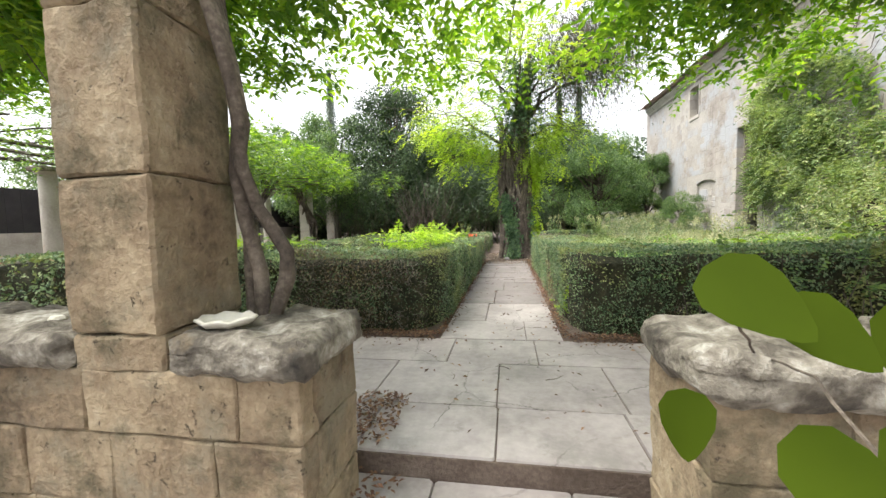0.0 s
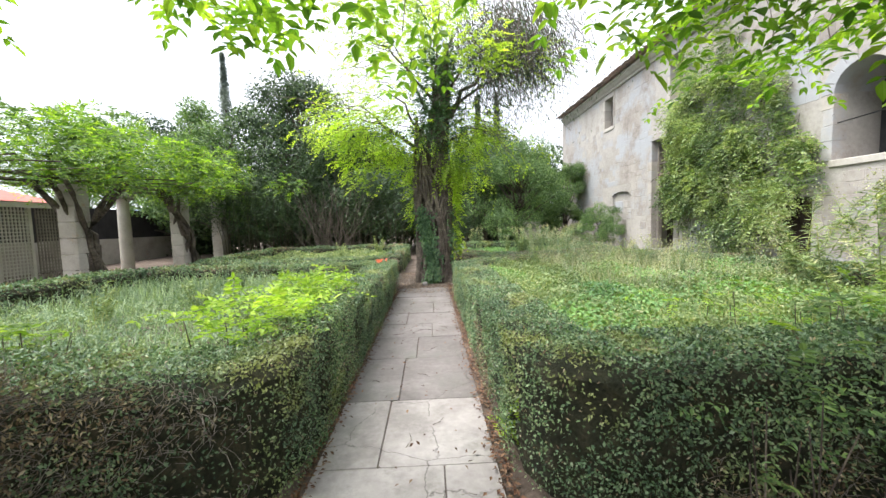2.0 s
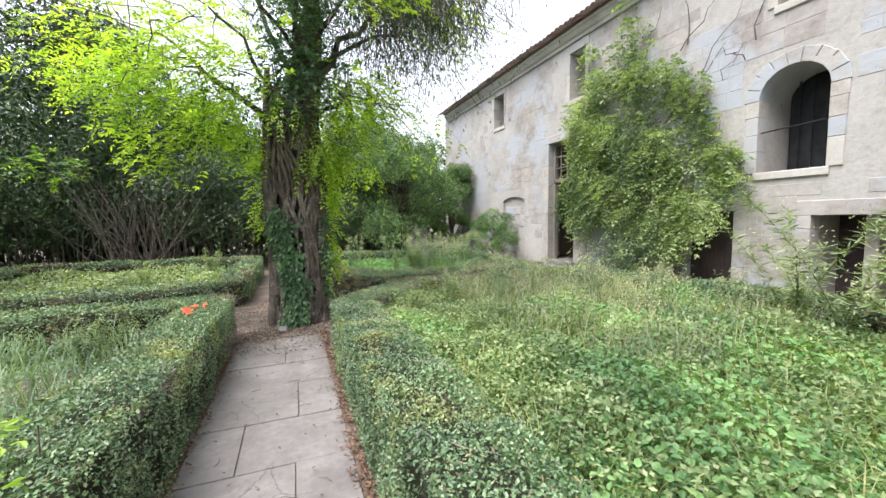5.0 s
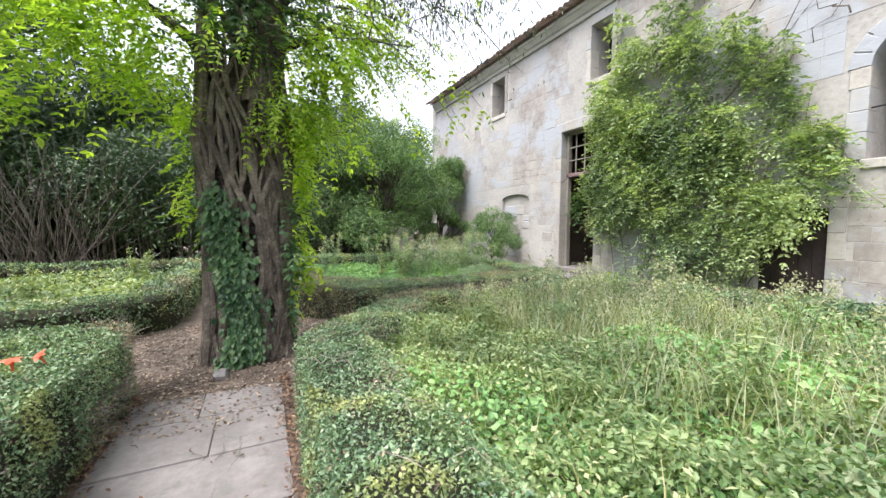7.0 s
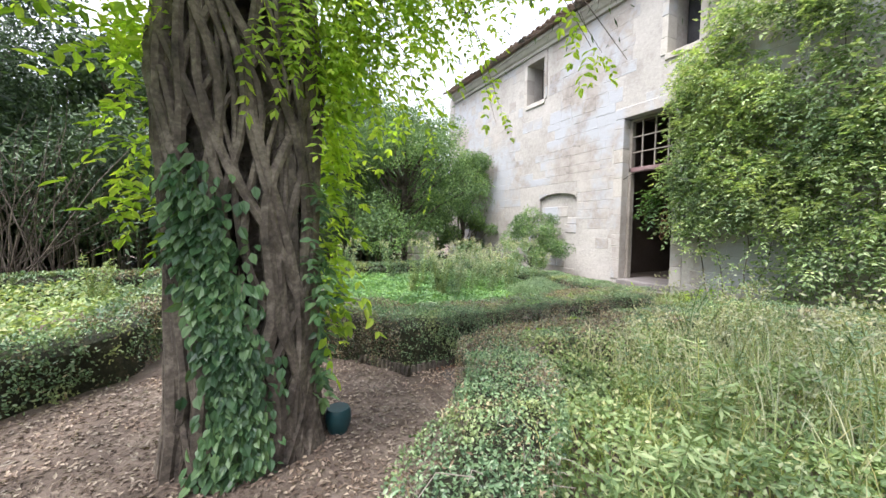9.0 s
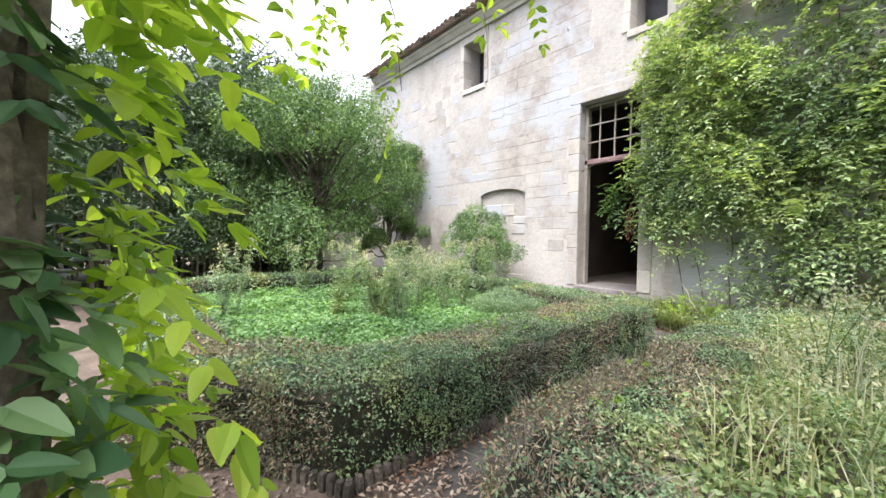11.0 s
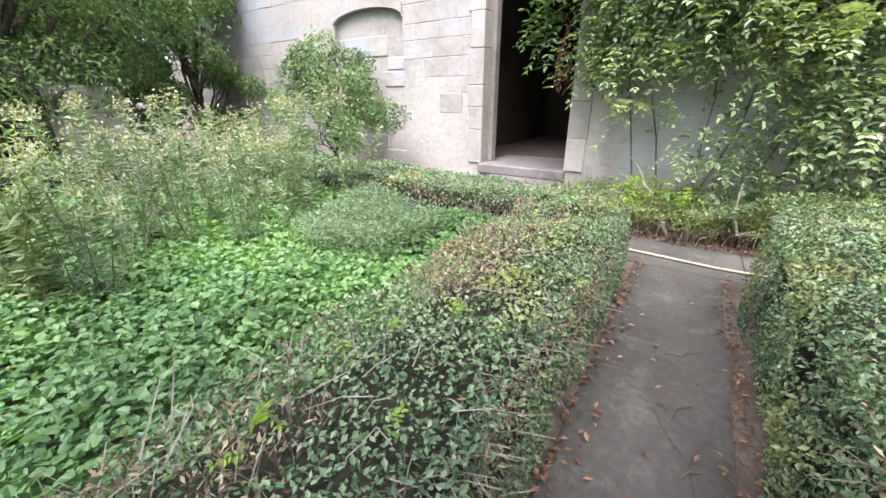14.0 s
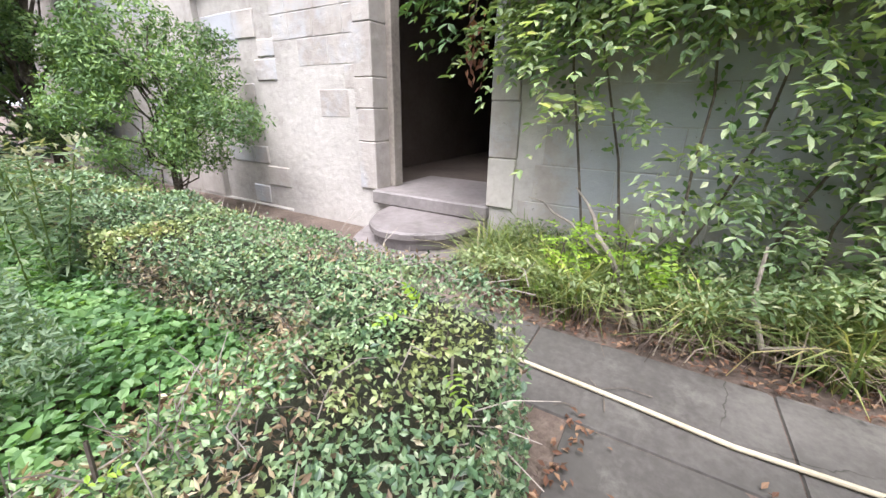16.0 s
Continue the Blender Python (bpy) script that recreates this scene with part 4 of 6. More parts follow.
# ---------- trees ----------
def curve_pts(a, b, sag, n, seed, jit=0.05):
    r = random.Random(seed)
    a, b = Vector(a), Vector(b)
    out = []
    for i in range(n + 1):
        t = i / n
        p = a.lerp(b, t)
        p.z += sag * 4 * t * (1 - t)
        if 0 < i < n:
            p += Vector((r.uniform(-1, 1), r.uniform(-1, 1), r.uniform(-1, 1))) * jit
        out.append(tuple(p))
    return out


def clump_leaves(centres, radii, count, g, flat=0.8):
    """Points and normals of leaves gathered in clumps with uneven outlines."""
    C, R = np.array(centres, float), np.array(radii, float)
    w = R ** 2 / (R ** 2).sum()
    j = g.choice(len(C), count, p=w)
    d_ = unit(g.normal(0, 1, (count, 3)))
    rad = R[j] * (0.55 + 0.5 * g.random(count) ** 0.6) * (1 + 0.25 * np.sin(d_[:, 0] * 5 + j) * np.cos(d_[:, 1] * 6 + 2 * j))
    P = C[j] + d_ * rad[:, None] * np.array([1, 1, flat])
    return P, d_ + np.array([[0, 0, 0.5]])


def tree(name, label, x, y, h, r, material, count, leaf, seed, base=0.35, trunk_r=0.14, clumps=16, width=0.45, lean=(0, 0), group="trees behind the garden"):
    g = np.random.default_rng(seed)
    rr = random.Random(seed)
    t = thing(name, label, "tree", group)
    cs, rs, lines = [], [], []
    top = (x + lean[0], y + lean[1], h * 0.86)
    trunk = curve_pts((x, y, -0.05), top, 0, 7, seed, 0.10)
    n = len(trunk)
    part("trunk", tube(trunk, [trunk_r * (1.25 - 1.05 * i / (n - 1)) for i in range(n)], 9, 0.12, seed), M_bark, t, smooth=True)
    for i in range(clumps):
        a, f = rr.uniform(0, 6.283), rr.random()
        zc = h * (base + (1 - base) * (0.1 + 0.82 * f))
        reach = r * (1.0 - 0.5 * f ** 3) * rr.uniform(0.25, 0.95)
        reach *= 1.15
        c = (x + lean[0] * f + reach * math.cos(a), y + lean[1] * f + reach * math.sin(a), zc)
        cs.append(c)
        rs.append(r * rr.uniform(0.17, 0.36))
        k_ = max(1, min(n - 2, int(n * (base + (f * 0.6)) - 0.5)))
        lines.append((curve_pts(trunk[k_], c, 0.1, 5, seed + i, 0.08), [trunk_r * 0.42 * (1 - 0.16 * q) for q in range(6)]))
    each("limb", lines, 6, M_bark, t)
    P, N = clump_leaves(cs, rs, count, g)
    part("crown", leaves("crown", P, N, leaf, g, width, 0.7), material, t)
    return t


DK = "dense dark-green broadleaf tree in the thicket"
for i, (x, y, h, r, c, m) in enumerate((
        (-7.2, 24.5, 10.2, 3.3, 26000, L_dark), (-11.8, 25.0, 8.8, 3.1, 22000, L_tree), (-3.0, 25.5, 7.4, 2.8, 20000, L_dark), (0.6, 25.5, 6.4, 2.6, 12000, L_dark),
        (-15.0, 26.0, 8.6, 2.9, 12000, L_dark), (-9.2, 27.5, 8.6, 2.8, 10000, L_dark), (-5.2, 28.5, 8.4, 2.8, 10000, L_dark), (3.4, 26.5, 7.4, 2.8, 12000, L_dark),
        (-20.0, 25.0, 8.0, 3.2, 9000, L_tree), (-24.0, 18.0, 7.0, 3.2, 8000, L_tree), (-25.0, 10.0, 5.6, 3.0, 7000, L_tree), (-27.0, 2.0, 6.0, 3.2, 6000, L_tree))):
    tree("broadleaf_tree", DK, x, y, h, r, m, c, 0.19 if y > 22 else 0.2, 100 + i, 0.12, 0.15, 52)
tree("round_tree", "leafy mid-green tree overhanging the farmhouse corner", 4.7, 21.6, 5.6, 2.5, L_tree, 80000, 0.082, 140, 0.12, 0.14, 56, 0.38)
tree("round_tree", "leafy mid-green tree overhanging the farmhouse corner", 7.3, 22.0, 4.6, 1.3, L_tree, 34000, 0.075, 141, 0.1, 0.09, 36, 0.38)
tree("round_tree", "leafy mid-green tree beside the bamboo", 2.2, 22.8, 5.2, 2.0, L_dark, 40000, 0.085, 142, 0.15, 0.12, 34, 0.36)

# trees added behind the camera, unseen, there only to shape the light
for i, (x, y) in enumerate(((-10, -9), (-3, -12), (5, -10))):
    tree("broadleaf_tree", DK, x, y, 7.0, 3.4, L_tree, 4000, 0.3, 170 + i, 0.3, 0.2, 16)

# conifers far behind
def conifer(x, y, h, r, seed, label, material, count=5000, drop=0.25):
    g = np.random.default_rng(seed)
    t = thing("conifer", label, "tree", "conifers far behind")
    part("trunk", tube([(x, y, 0), (x, y, h * 0.5), (x, y, h)], [0.22, 0.14, 0.02], 7), M_bark, t)
    f = g.random(count) ** 0.8
    lay = f
    a, q = g.uniform(0, 6.283, count), g.random(count) ** 0.6
    rad = r * (1 - lay) * q * (0.75 + 0.25 * np.sin(a * 5 + lay * 40)) + 0.03
    P = np.stack([x + rad * np.cos(a), y + rad * np.sin(a), h * (0.12 + 0.88 * lay) - drop * rad + g.normal(0, 0.06, count)], 1)
    part("crown", leaves("crown", P, np.stack([np.cos(a), np.sin(a), np.full(count, 0.4)], 1), 0.3, g, 0.28, 0.5), material, t)


conifer(-19.5, 40.7, 18.5, 2.2, 3, "tall thin blue-grey cedar far behind the garden", L_conifer, 6000)
conifer(4.6, 36.0, 12.5, 0.8, 4, "narrow dark cypress far behind the thicket", L_dark, 4000, 0.05)
conifer(7.0, 40.0, 14.0, 1.9, 5, "grey-green cedar far behind the thicket", L_conifer, 4000)
conifer(19.5, 45.0, 14.2, 0.9, 6, "narrow dark cypress beyond the farmhouse roof", L_dark, 3000, 0.05)

# bamboo
g = np.random.default_rng(44)
lines, lp, ln = [], [], []
for i in range(300):
    x, y = g.uniform(-10, 4.2), g.uniform(21.0, 23.2)
    h = g.uniform(1.8, 3.3)
    dx, dy = g.normal(0, 0.35), g.normal(-0.25, 0.3)
    lines.append(([(x, y, -0.03), (x + dx * 0.2, y + dy * 0.2, h * 0.5), (x + dx, y + dy, h)], [0.018, 0.015, 0.008]))
bam = tagged(part("bamboo_canes", tubes("bamboo_canes", lines, 5), M_cane), "thicket of thin bamboo canes behind the hedge", "bamboo", kind="stuff")
cs, rs = [], []
for i in range(170):
    x = g.uniform(-11.5, 3.4)
    top_ = 4.6 + 1.2 * math.sin(x * 0.9) + 0.8 * math.sin(x * 2.3 + 1)
    cs.append((x, g.uniform(20.9, 24.0), g.uniform(1.5, top_)))
    rs.append(g.uniform(0.55, 1.15))
P, N = clump_leaves(cs, rs, 80000, g)
tagged(part("bamboo_leaves", leaves("bamboo_leaves", P, N, 0.15, g, 0.26, 0.9), L_dark), "dark narrow bamboo leaves", "bamboo", kind="stuff")
cs = [(g.uniform(-16, 9), g.uniform(26.5, 30), g.uniform(0.5, 5)) for _ in range(130)]
P, N = clump_leaves(cs, [1.9] * 130, 70000, g)
tagged(part("far_thicket", leaves("far_thicket", P, N, 0.34, g, 0.5, 0.8), L_dark), "dark undergrowth behind the bamboo", "undergrowth", kind="stuff")
# bare grey shrub in the thicket
lines = []
for i in range(80):
    a = (g.normal(-4.6, 0.5), g.normal(20.9, 0.3), 0.2)
    b = (a[0] + g.normal(0, 1.4), a[1] + g.normal(-0.3, 0.5), g.uniform(2.2, 4.4))
    lines.append((curve_pts(a, b, 0.2, 5, i, 0.07), [0.016, 0.013, 0.011, 0.009, 0.006, 0.003]))
sh = thing("bare_shrub", "leafless grey twiggy shrub before the thicket", "shrub")
each("twig", lines, 4, M_vine, sh)

# old stone stump wall and undergrowth by the round tree
ob = thing("stone_post", "short post of stacked grey stone blocks under the trees", "stone")
for i in range(4):
    part("block", rough_block(4.75, 5.55, 20.8, 21.3, -0.03 + 0.39 * i, 0.35 + 0.39 * i, 2, 0.02, 7.0 + i, 0.03), M_dressed, ob)

# ---------- central tree ----------
TX, TY = 0.21, 12.76
ct = thing("old_tree", "old twin-stemmed tree wrapped in vine stems and climbers", "tree")
def trunk_mesh(axis, radius, sides=28, seed=0):
    bm = bmesh.new()
    rings = []
    for i, (c, r0) in enumerate(zip(axis, radius)):
        ring = []
        for k_ in range(sides):
            a = 2 * math.pi * k_ / sides
            fl = 1 + 0.13 * math.sin(a * 5 + c[2] * 0.9) + 0.10 * noise.noise(Vector((math.cos(a) * 2.2, math.sin(a) * 2.2, c[2] * 1.1 + seed)))
            fl += 0.05 * math.sin(a * 13 + c[2] * 0.5 + seed)
            ring.append(bm.verts.new((c[0] + r0 * fl * math.cos(a), c[1] + r0 * fl * math.sin(a), c[2])))
        rings.append(ring)
    for a, b in zip(rings, rings[1:]):
        for k_ in range(sides):
            bm.faces.new((a[k_], a[(k_ + 1) % sides], b[(k_ + 1) % sides], b[k_]))
    return bm


zs = [-0.05, 0.08, 0.25, 0.5, 0.8, 1.1, 1.4, 1.8, 2.2, 2.6, 3.0, 3.4]
part("trunk", trunk_mesh([(TX + 0.22 + 0.02 * math.sin(z * 2), TY, z) for z in zs], [0.30, 0.26, 0.235, 0.22, 0.215, 0.21, 0.22, 0.235, 0.25, 0.25, 0.24, 0.2], 30, 1), M_bark, ct, smooth=True)
part("trunk", trunk_mesh([(TX - 0.20 - 0.03 * math.sin(z * 1.4), TY + 0.02, z) for z in zs], [0.24, 0.20, 0.18, 0.17, 0.165, 0.17, 0.18, 0.21, 0.24, 0.25, 0.22, 0.16], 26, 5), M_bark, ct, smooth=True)
zs2 = [3.0, 3.5, 4.0, 4.5, 5.0, 5.6, 6.2]
part("trunk", trunk_mesh([(TX + 0.1 + (z - 3) * 0.13, TY, z) for z in zs2], [0.30, 0.27, 0.25, 0.23, 0.19, 0.12, 0.05], 22, 9), M_bark, ct, smooth=True)
g = np.random.default_rng(77)
rr = random.Random(77)
for i in range(84):
    a0 = rr.uniform(0, 6.283)
    turns = rr.uniform(-0.9, 0.9)
    z1 = rr.uniform(2.4, 4.6)
    rad = rr.uniform(0.014, 0.05)
    pts = []
    for q in range(15):
        t = q / 14
        z = z1 * t - 0.03
        a = a0 + turns * t * 3 + 0.25 * math.sin(t * 9 + i)
        rx = np.interp(z, [0, 0.4, 1.4, 2.6, 4.6], [0.50, 0.44, 0.43, 0.50, 0.34]) + 0.02 * math.sin(7 * t + i)
        ry = rx * 0.70
        pts.append((TX + 0.02 + rx * math.cos(a), TY + ry * math.sin(a), z))
    part("vine_stem", tube(pts, [rad * (1.15 - 0.5 * q / 14) for q in range(15)], 6, 0.1, i), M_vine, ct, smooth=True)
# limbs
limbs = []
tips = [((-1.5, 12.2, 4.2), 0.07), ((-2.3, 12.9, 4.9), 0.06), ((1.6, 12.4, 4.0), 0.06), ((-0.9, 11.2, 4.6), 0.05), ((1.1, 13.8, 4.7), 0.06), ((2.4, 12.3, 6.1), 0.08), ((-0.9, 13.4, 6.6), 0.06), ((0.5, 11.4, 6.4), 0.05), ((3.2, 12.7, 5.6), 0.05), ((1.6, 11.0, 5.4), 0.05), ((-1.6, 12.0, 6.2), 0.04), ((0.2, 13.0, 7.4), 0.05)]
for i, (p, r0) in enumerate(tips):
    a = (TX + 0.15, TY, 2.9 + 0.18 * i)
    limbs.append((curve_pts(a, p, 0.25, 8, i, 0.09), [r0 * (1 - 0.11 * q) for q in range(9)]))
each("limb", limbs, 7, M_bark, ct)
twigs = []
for i in range(900):
    c = np.array([2.3, 12.5, 6.2]) + g.normal(0, 1, 3) * np.array([0.75, 0.6, 0.55])
    e = c + np.array([g.normal(0.15, 0.35), g.normal(-0.1, 0.35), -g.uniform(0.25, 1.1)])
    twigs.append((curve_pts(tuple(c), tuple(e), -0.05, 4, i, 0.04), [0.009, 0.007, 0.006, 0.004, 0.002]))
for i in range(160):
    p, _ = tips[i % len(tips)]
    c = np.array(p) + g.normal(0, 0.35, 3)
    e = c + np.array([g.normal(0, 0.7), g.normal(0, 0.6), g.normal(-0.3, 0.4)])
    twigs.append((curve_pts(tuple(c), tuple(e), 0.05, 4, i, 0.05), [0.010, 0.008, 0.006, 0.004, 0.002]))
part("twig_tangle", tubes("twig_tangle", twigs, 4), M_vine, ct, "dark drooping dry twigs")["kind"] = "stuff"
c = np.array([2.3, 12.5, 6.1]) + g.normal(0, 1, (16000, 3)) * np.array([0.8, 0.65, 0.7])
c[:, 2] -= g.uniform(0, 0.7, 16000)
part("dark_leaves", leaves("dark_leaves", c, g.normal(0, 1, (16000, 3)), 0.09, g, 0.22, 0.9, np.tile([[0.1, 0, -1.0]], (16000, 1))), L_dark, ct, "dark dry drooping foliage")
# hanging compound leaves
C = np.array([(-1.3, 12.3, 3.75), (-1.9, 12.7, 4.4), (-0.8, 11.9, 4.2), (-0.5, 12.2, 3.4), (1.2, 12.4, 3.7), (1.6, 12.7, 4.1), (0.9, 13.3, 4.2), (-1.4, 12.6, 5.3), (-0.4, 12.9, 6.2), (0.5, 11.8, 6.2), (-1.3, 12.0, 6.4), (3.0, 12.6, 5.6), (1.4, 11.3, 5.3), (0.2, 12.8, 7.1), (-2.2, 12.4, 3.9), (0.75, 12.5, 2.9)])
S = np.array([0.55, 0.5, 0.45, 0.35, 0.4, 0.4, 0.45, 0.55, 0.6, 0.5, 0.5, 0.45, 0.4, 0.5, 0.4, 0.3])
n = 2700
j = g.integers(0, len(C), n)
P = C[j] + g.normal(0, 1, (n, 3)) * S[j][:, None] * np.array([1, 0.9, 0.6])
D = unit(P - np.array([[TX, TY, 4.0]])) + g.normal(0, 0.5, (n, 3)) + np.array([[0, 0, -0.25]])
part("leaves", pinnate("leaves", P, D, 0.26, g, 6, 0.075, 0.42, 0.5, False), L_backlit, ct, "yellow-green compound leaves")
# bright leaves hanging along the stem
n = 150
z = 3.3 - 2.5 * g.random(n) ** 1.4
P = np.stack([TX + 0.5 + g.normal(0.05, 0.07, n) + 0.04 * (z - 1), TY + g.normal(0.15, 0.2, n), z], 1)
D = np.stack([g.uniform(0.2, 1, n), g.normal(0.1, 0.5, n), g.normal(-0.3, 0.3, n)], 1)
part("leaves", pinnate("leaves", P, D, 0.22, g, 4, 0.085, 0.6, 0.7, "round"), L_backlit, ct, "lime-green hanging leaves")
n = 60
z = 3.0 - 1.5 * g.random(n) ** 1.4
P = np.stack([TX - 0.48 + g.normal(-0.04, 0.06, n), TY + g.normal(0.0, 0.2, n), z], 1)
D = np.stack([-g.uniform(0.2, 1, n), g.normal(0, 0.5, n), g.normal(-0.3, 0.3, n)], 1)
part("leaves", pinnate("leaves", P, D, 0.2, g, 4, 0.08, 0.5, 0.6), L_backlit, ct, "lime-green hanging leaves")
# bright sprays hanging to the west of the stem
n = 260
P = np.stack([g.uniform(-2.1, -0.5, n), g.uniform(11.9, 13.1, n), g.uniform(2.75, 4.1, n)], 1)
P[:, 2] += 0.25 * np.sin(P[:, 0] * 5) + 0.15 * np.sin(P[:, 1] * 9)
D = np.stack([g.normal(-0.5, 0.6, n), g.normal(-0.2, 0.6, n), g.normal(-0.2, 0.25, n)], 1)
part("leaves", pinnate("leaves", P, D, 0.26, g, 4, 0.085, 0.48, 0.5), L_backlit, ct, "lime-green hanging leaves")
n = 110
P = np.stack([g.uniform(0.7, 1.5, n), g.uniform(12.2, 13.2, n), g.uniform(2.7, 4.0, n)], 1)
D = np.stack([g.normal(0.5, 0.6, n), g.normal(-0.2, 0.6, n), g.normal(-0.4, 0.25, n)], 1)
part("leaves", pinnate("leaves", P, D, 0.26, g, 4, 0.08, 0.48, 0.6), L_backlit, ct, "lime-green hanging leaves")
# dark leaves on the east flank of the trunk
n = 60
z = g.uniform(0.5, 2.0, n)
P = np.stack([TX + 0.44 + g.normal(0.0, 0.04, n), TY + g.normal(-0.05, 0.14, n), z], 1)
D = np.stack([g.uniform(0, 1, n), g.normal(-0.4, 0.5, n), g.normal(-0.4, 0.3, n)], 1)
part("leaves", pinnate("leaves", P, D, 0.16, g, 3, 0.085, 0.62, 0.7, "round"), L_shade, ct, "dark green hanging leaves")
# thin hanging twigs with a few leaves at their ends
for i, (p0, p1, m_) in enumerate((((1.0, 13.0, 3.9), (2.05, 13.45, 2.28), 4), ((0.8, 12.9, 3.9), (1.35, 13.3, 2.62), 6), ((1.3, 12.6, 4.1), (2.5, 12.9, 2.75), 4), ((1.4, 12.6, 4.2), (2.9, 13.6, 2.9), 4), ((1.2, 12.4, 4.2), (2.6, 11.9, 3.0), 5), ((1.6, 12.5, 4.4), (3.3, 12.4, 3.3), 5), ((1.2, 13.2, 4.2), (1.9, 14.2, 3.0), 5))):
    pts = curve_pts(p0, p1, 0.25, 7, 800 + i, 0.04)
    tg = part("hanging_twig", tubes("hanging_twig", [(pts, [0.009, 0.008, 0.007, 0.006, 0.005, 0.004, 0.003, 0.002])], 5), M_vine, ct, smooth=True)
    P = np.array(pts)[g.integers(5, 8, m_)]
    D = np.stack([g.normal(0.2, 0.7, m_), g.normal(0, 0.7, m_), g.normal(-0.7, 0.3, m_)], 1)
    part("leaves", pinnate("leaves", P, D, 0.26, g, 5, 0.075, 0.48, 0.6), L_backlit, tg, "lime-green compound leaves")
# climber on the lower trunk
n = 1500
z = g.uniform(0.02, 2.1, n) * g.uniform(0.75, 1, n)
a = g.normal(-1.78, 0.19, n) + 0.25 * np.sin(z * 2.2 + 0.5)
rx = np.interp(z, [0, 0.4, 1.4, 2.6], [0.52, 0.47, 0.46, 0.52]) + g.uniform(0, 0.07, n)
P = np.stack([TX + rx * np.cos(a) - 0.04, TY + rx * 0.72 * np.sin(a), z], 1)
N = np.stack([np.cos(a), np.sin(a) * 1.2, np.full(n, 0.5)], 1)
part("ivy", leaves("ivy", P, N, 0.085, g, 0.62, 0.4, np.stack([np.cos(a) * 0.6, np.sin(a) * 0.6, np.full(n, -0.8)], 1), 0.2, True), L_shade, ct, "dark green climber on the trunk")
n = 1000
z = g.uniform(3.5, 6.0, n)
P = np.stack([TX + (z - 3) * 0.12 + g.normal(0, 0.36, n), TY - 0.15 + g.normal(0, 0.3, n), z], 1)
part("ivy", pinnate("ivy", P, g.normal(0, 1, (n, 3)) + np.array([[0, -0.8, -0.2]]), 0.22, g, 4, 0.07, 0.5, 0.6), L_shade, ct, "dark green climber round the fork")

# ---------- climber on the facade ----------
cl = thing("wall_climber", "huge leafy climber covering the farmhouse wall", "climber")
g = np.random.default_rng(91)
n = 90000
Y, Z = g.uniform(9.9, 14.75, n), g.uniform(0.25, 7.1, n)
topz = np.interp(Y, [9.9, 10.8, 11.3, 12.2, 12.6, 13.3, 13.9, 14.4, 14.75], [2.4, 4.3, 5.2, 6.0, 7.0, 6.3, 6.5, 5.2, 3.9]) + 0.5 * field(Y, Z * 0, 6.0, 3)
lowz = np.interp(Y, [9.9, 10.8, 11.2, 12.2, 12.8, 13.4, 14.0, 14.75], [1.9, 1.6, 0.35, 0.3, 0.4, 0.85, 1.15, 1.9]) + 0.25 * field(Y, Z * 0, 8.0, 4)
body = (Z < topz) & (Z > lowz) & (field(Y, Z, 3.2, 5) + 0.6 * field(Y, Z, 9.0, 6) > -0.6 + 0.7 * (Z > 5.0))
Y, Z, topz, lowz = Y[body], Z[body], topz[body], lowz[body]
thick = 0.44 * np.clip(np.minimum(topz - Z, 1.2) / 1.2, 0.15, 1) * np.clip(np.minimum(14.85 - Y, 0.9) / 0.9, 0.25, 1) * (0.72 + 0.45 * field(Y, Z, 4.0, 8))
thick = np.clip(thick, 0.04, 1)
k_ = g.choice(len(Y), 620, replace=False, p=np.clip(Z - 0.35, 0.15, 1.6) / np.clip(Z - 0.35, 0.15, 1.6).sum())
C = np.stack([FX - 0.05 - thick[k_] * g.uniform(0.35, 1.0, 620), Y[k_], Z[k_]], 1)
R = g.uniform(0.10, 0.30, 620) * np.clip(thick[k_] / 0.35, 0.55, 1.1)
C[:, 0] = np.minimum(C[:, 0], FX - 0.05 - R * 0.5)
C[:, 1] = np.where(C[:, 2] < 4.3, np.minimum(C[:, 1], 14.62 - R * 1.1), C[:, 1])
P, N = clump_leaves(C, R, 36000, g, 1.15)
P[:, 0] = np.minimum(P[:, 0], FX - 0.02)
N = N + np.array([[-0.4, 0, 0.7]])
part("leaves", leaves("leaves", P, N, 0.062, g, 0.52, 0.45, np.stack([np.full(len(P), -0.3), g.normal(0, 0.5, len(P)), np.full(len(P), -0.7)], 1), 0.25), L_ivy, cl)
# Darker leaf colour on the inner layer stands in for the climber's shade.
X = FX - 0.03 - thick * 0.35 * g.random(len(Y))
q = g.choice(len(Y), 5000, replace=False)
part("inner_leaves", leaves("inner_leaves", np.stack([X, Y, Z], 1)[q], np.tile([[-1.0, 0, 0.3]], (5000, 1)), 0.06, g, 0.55, 0.7), L_tree, cl, "inner leaves close to the wall, darker leaf colour for their shade")
j = g.integers(0, 620, 2600)
D = np.stack([g.uniform(-1.0, -0.2, 2600), g.normal(0, 0.7, 2600), g.normal(0.05, 0.4, 2600)], 1)
part("leaves", pinnate("leaves", C[j] + unit(D) * R[j][:, None] * 0.8, D, 0.27, g, 5, 0.075, 0.45, 0.6), L_ivy, cl, "compound climber leaves")
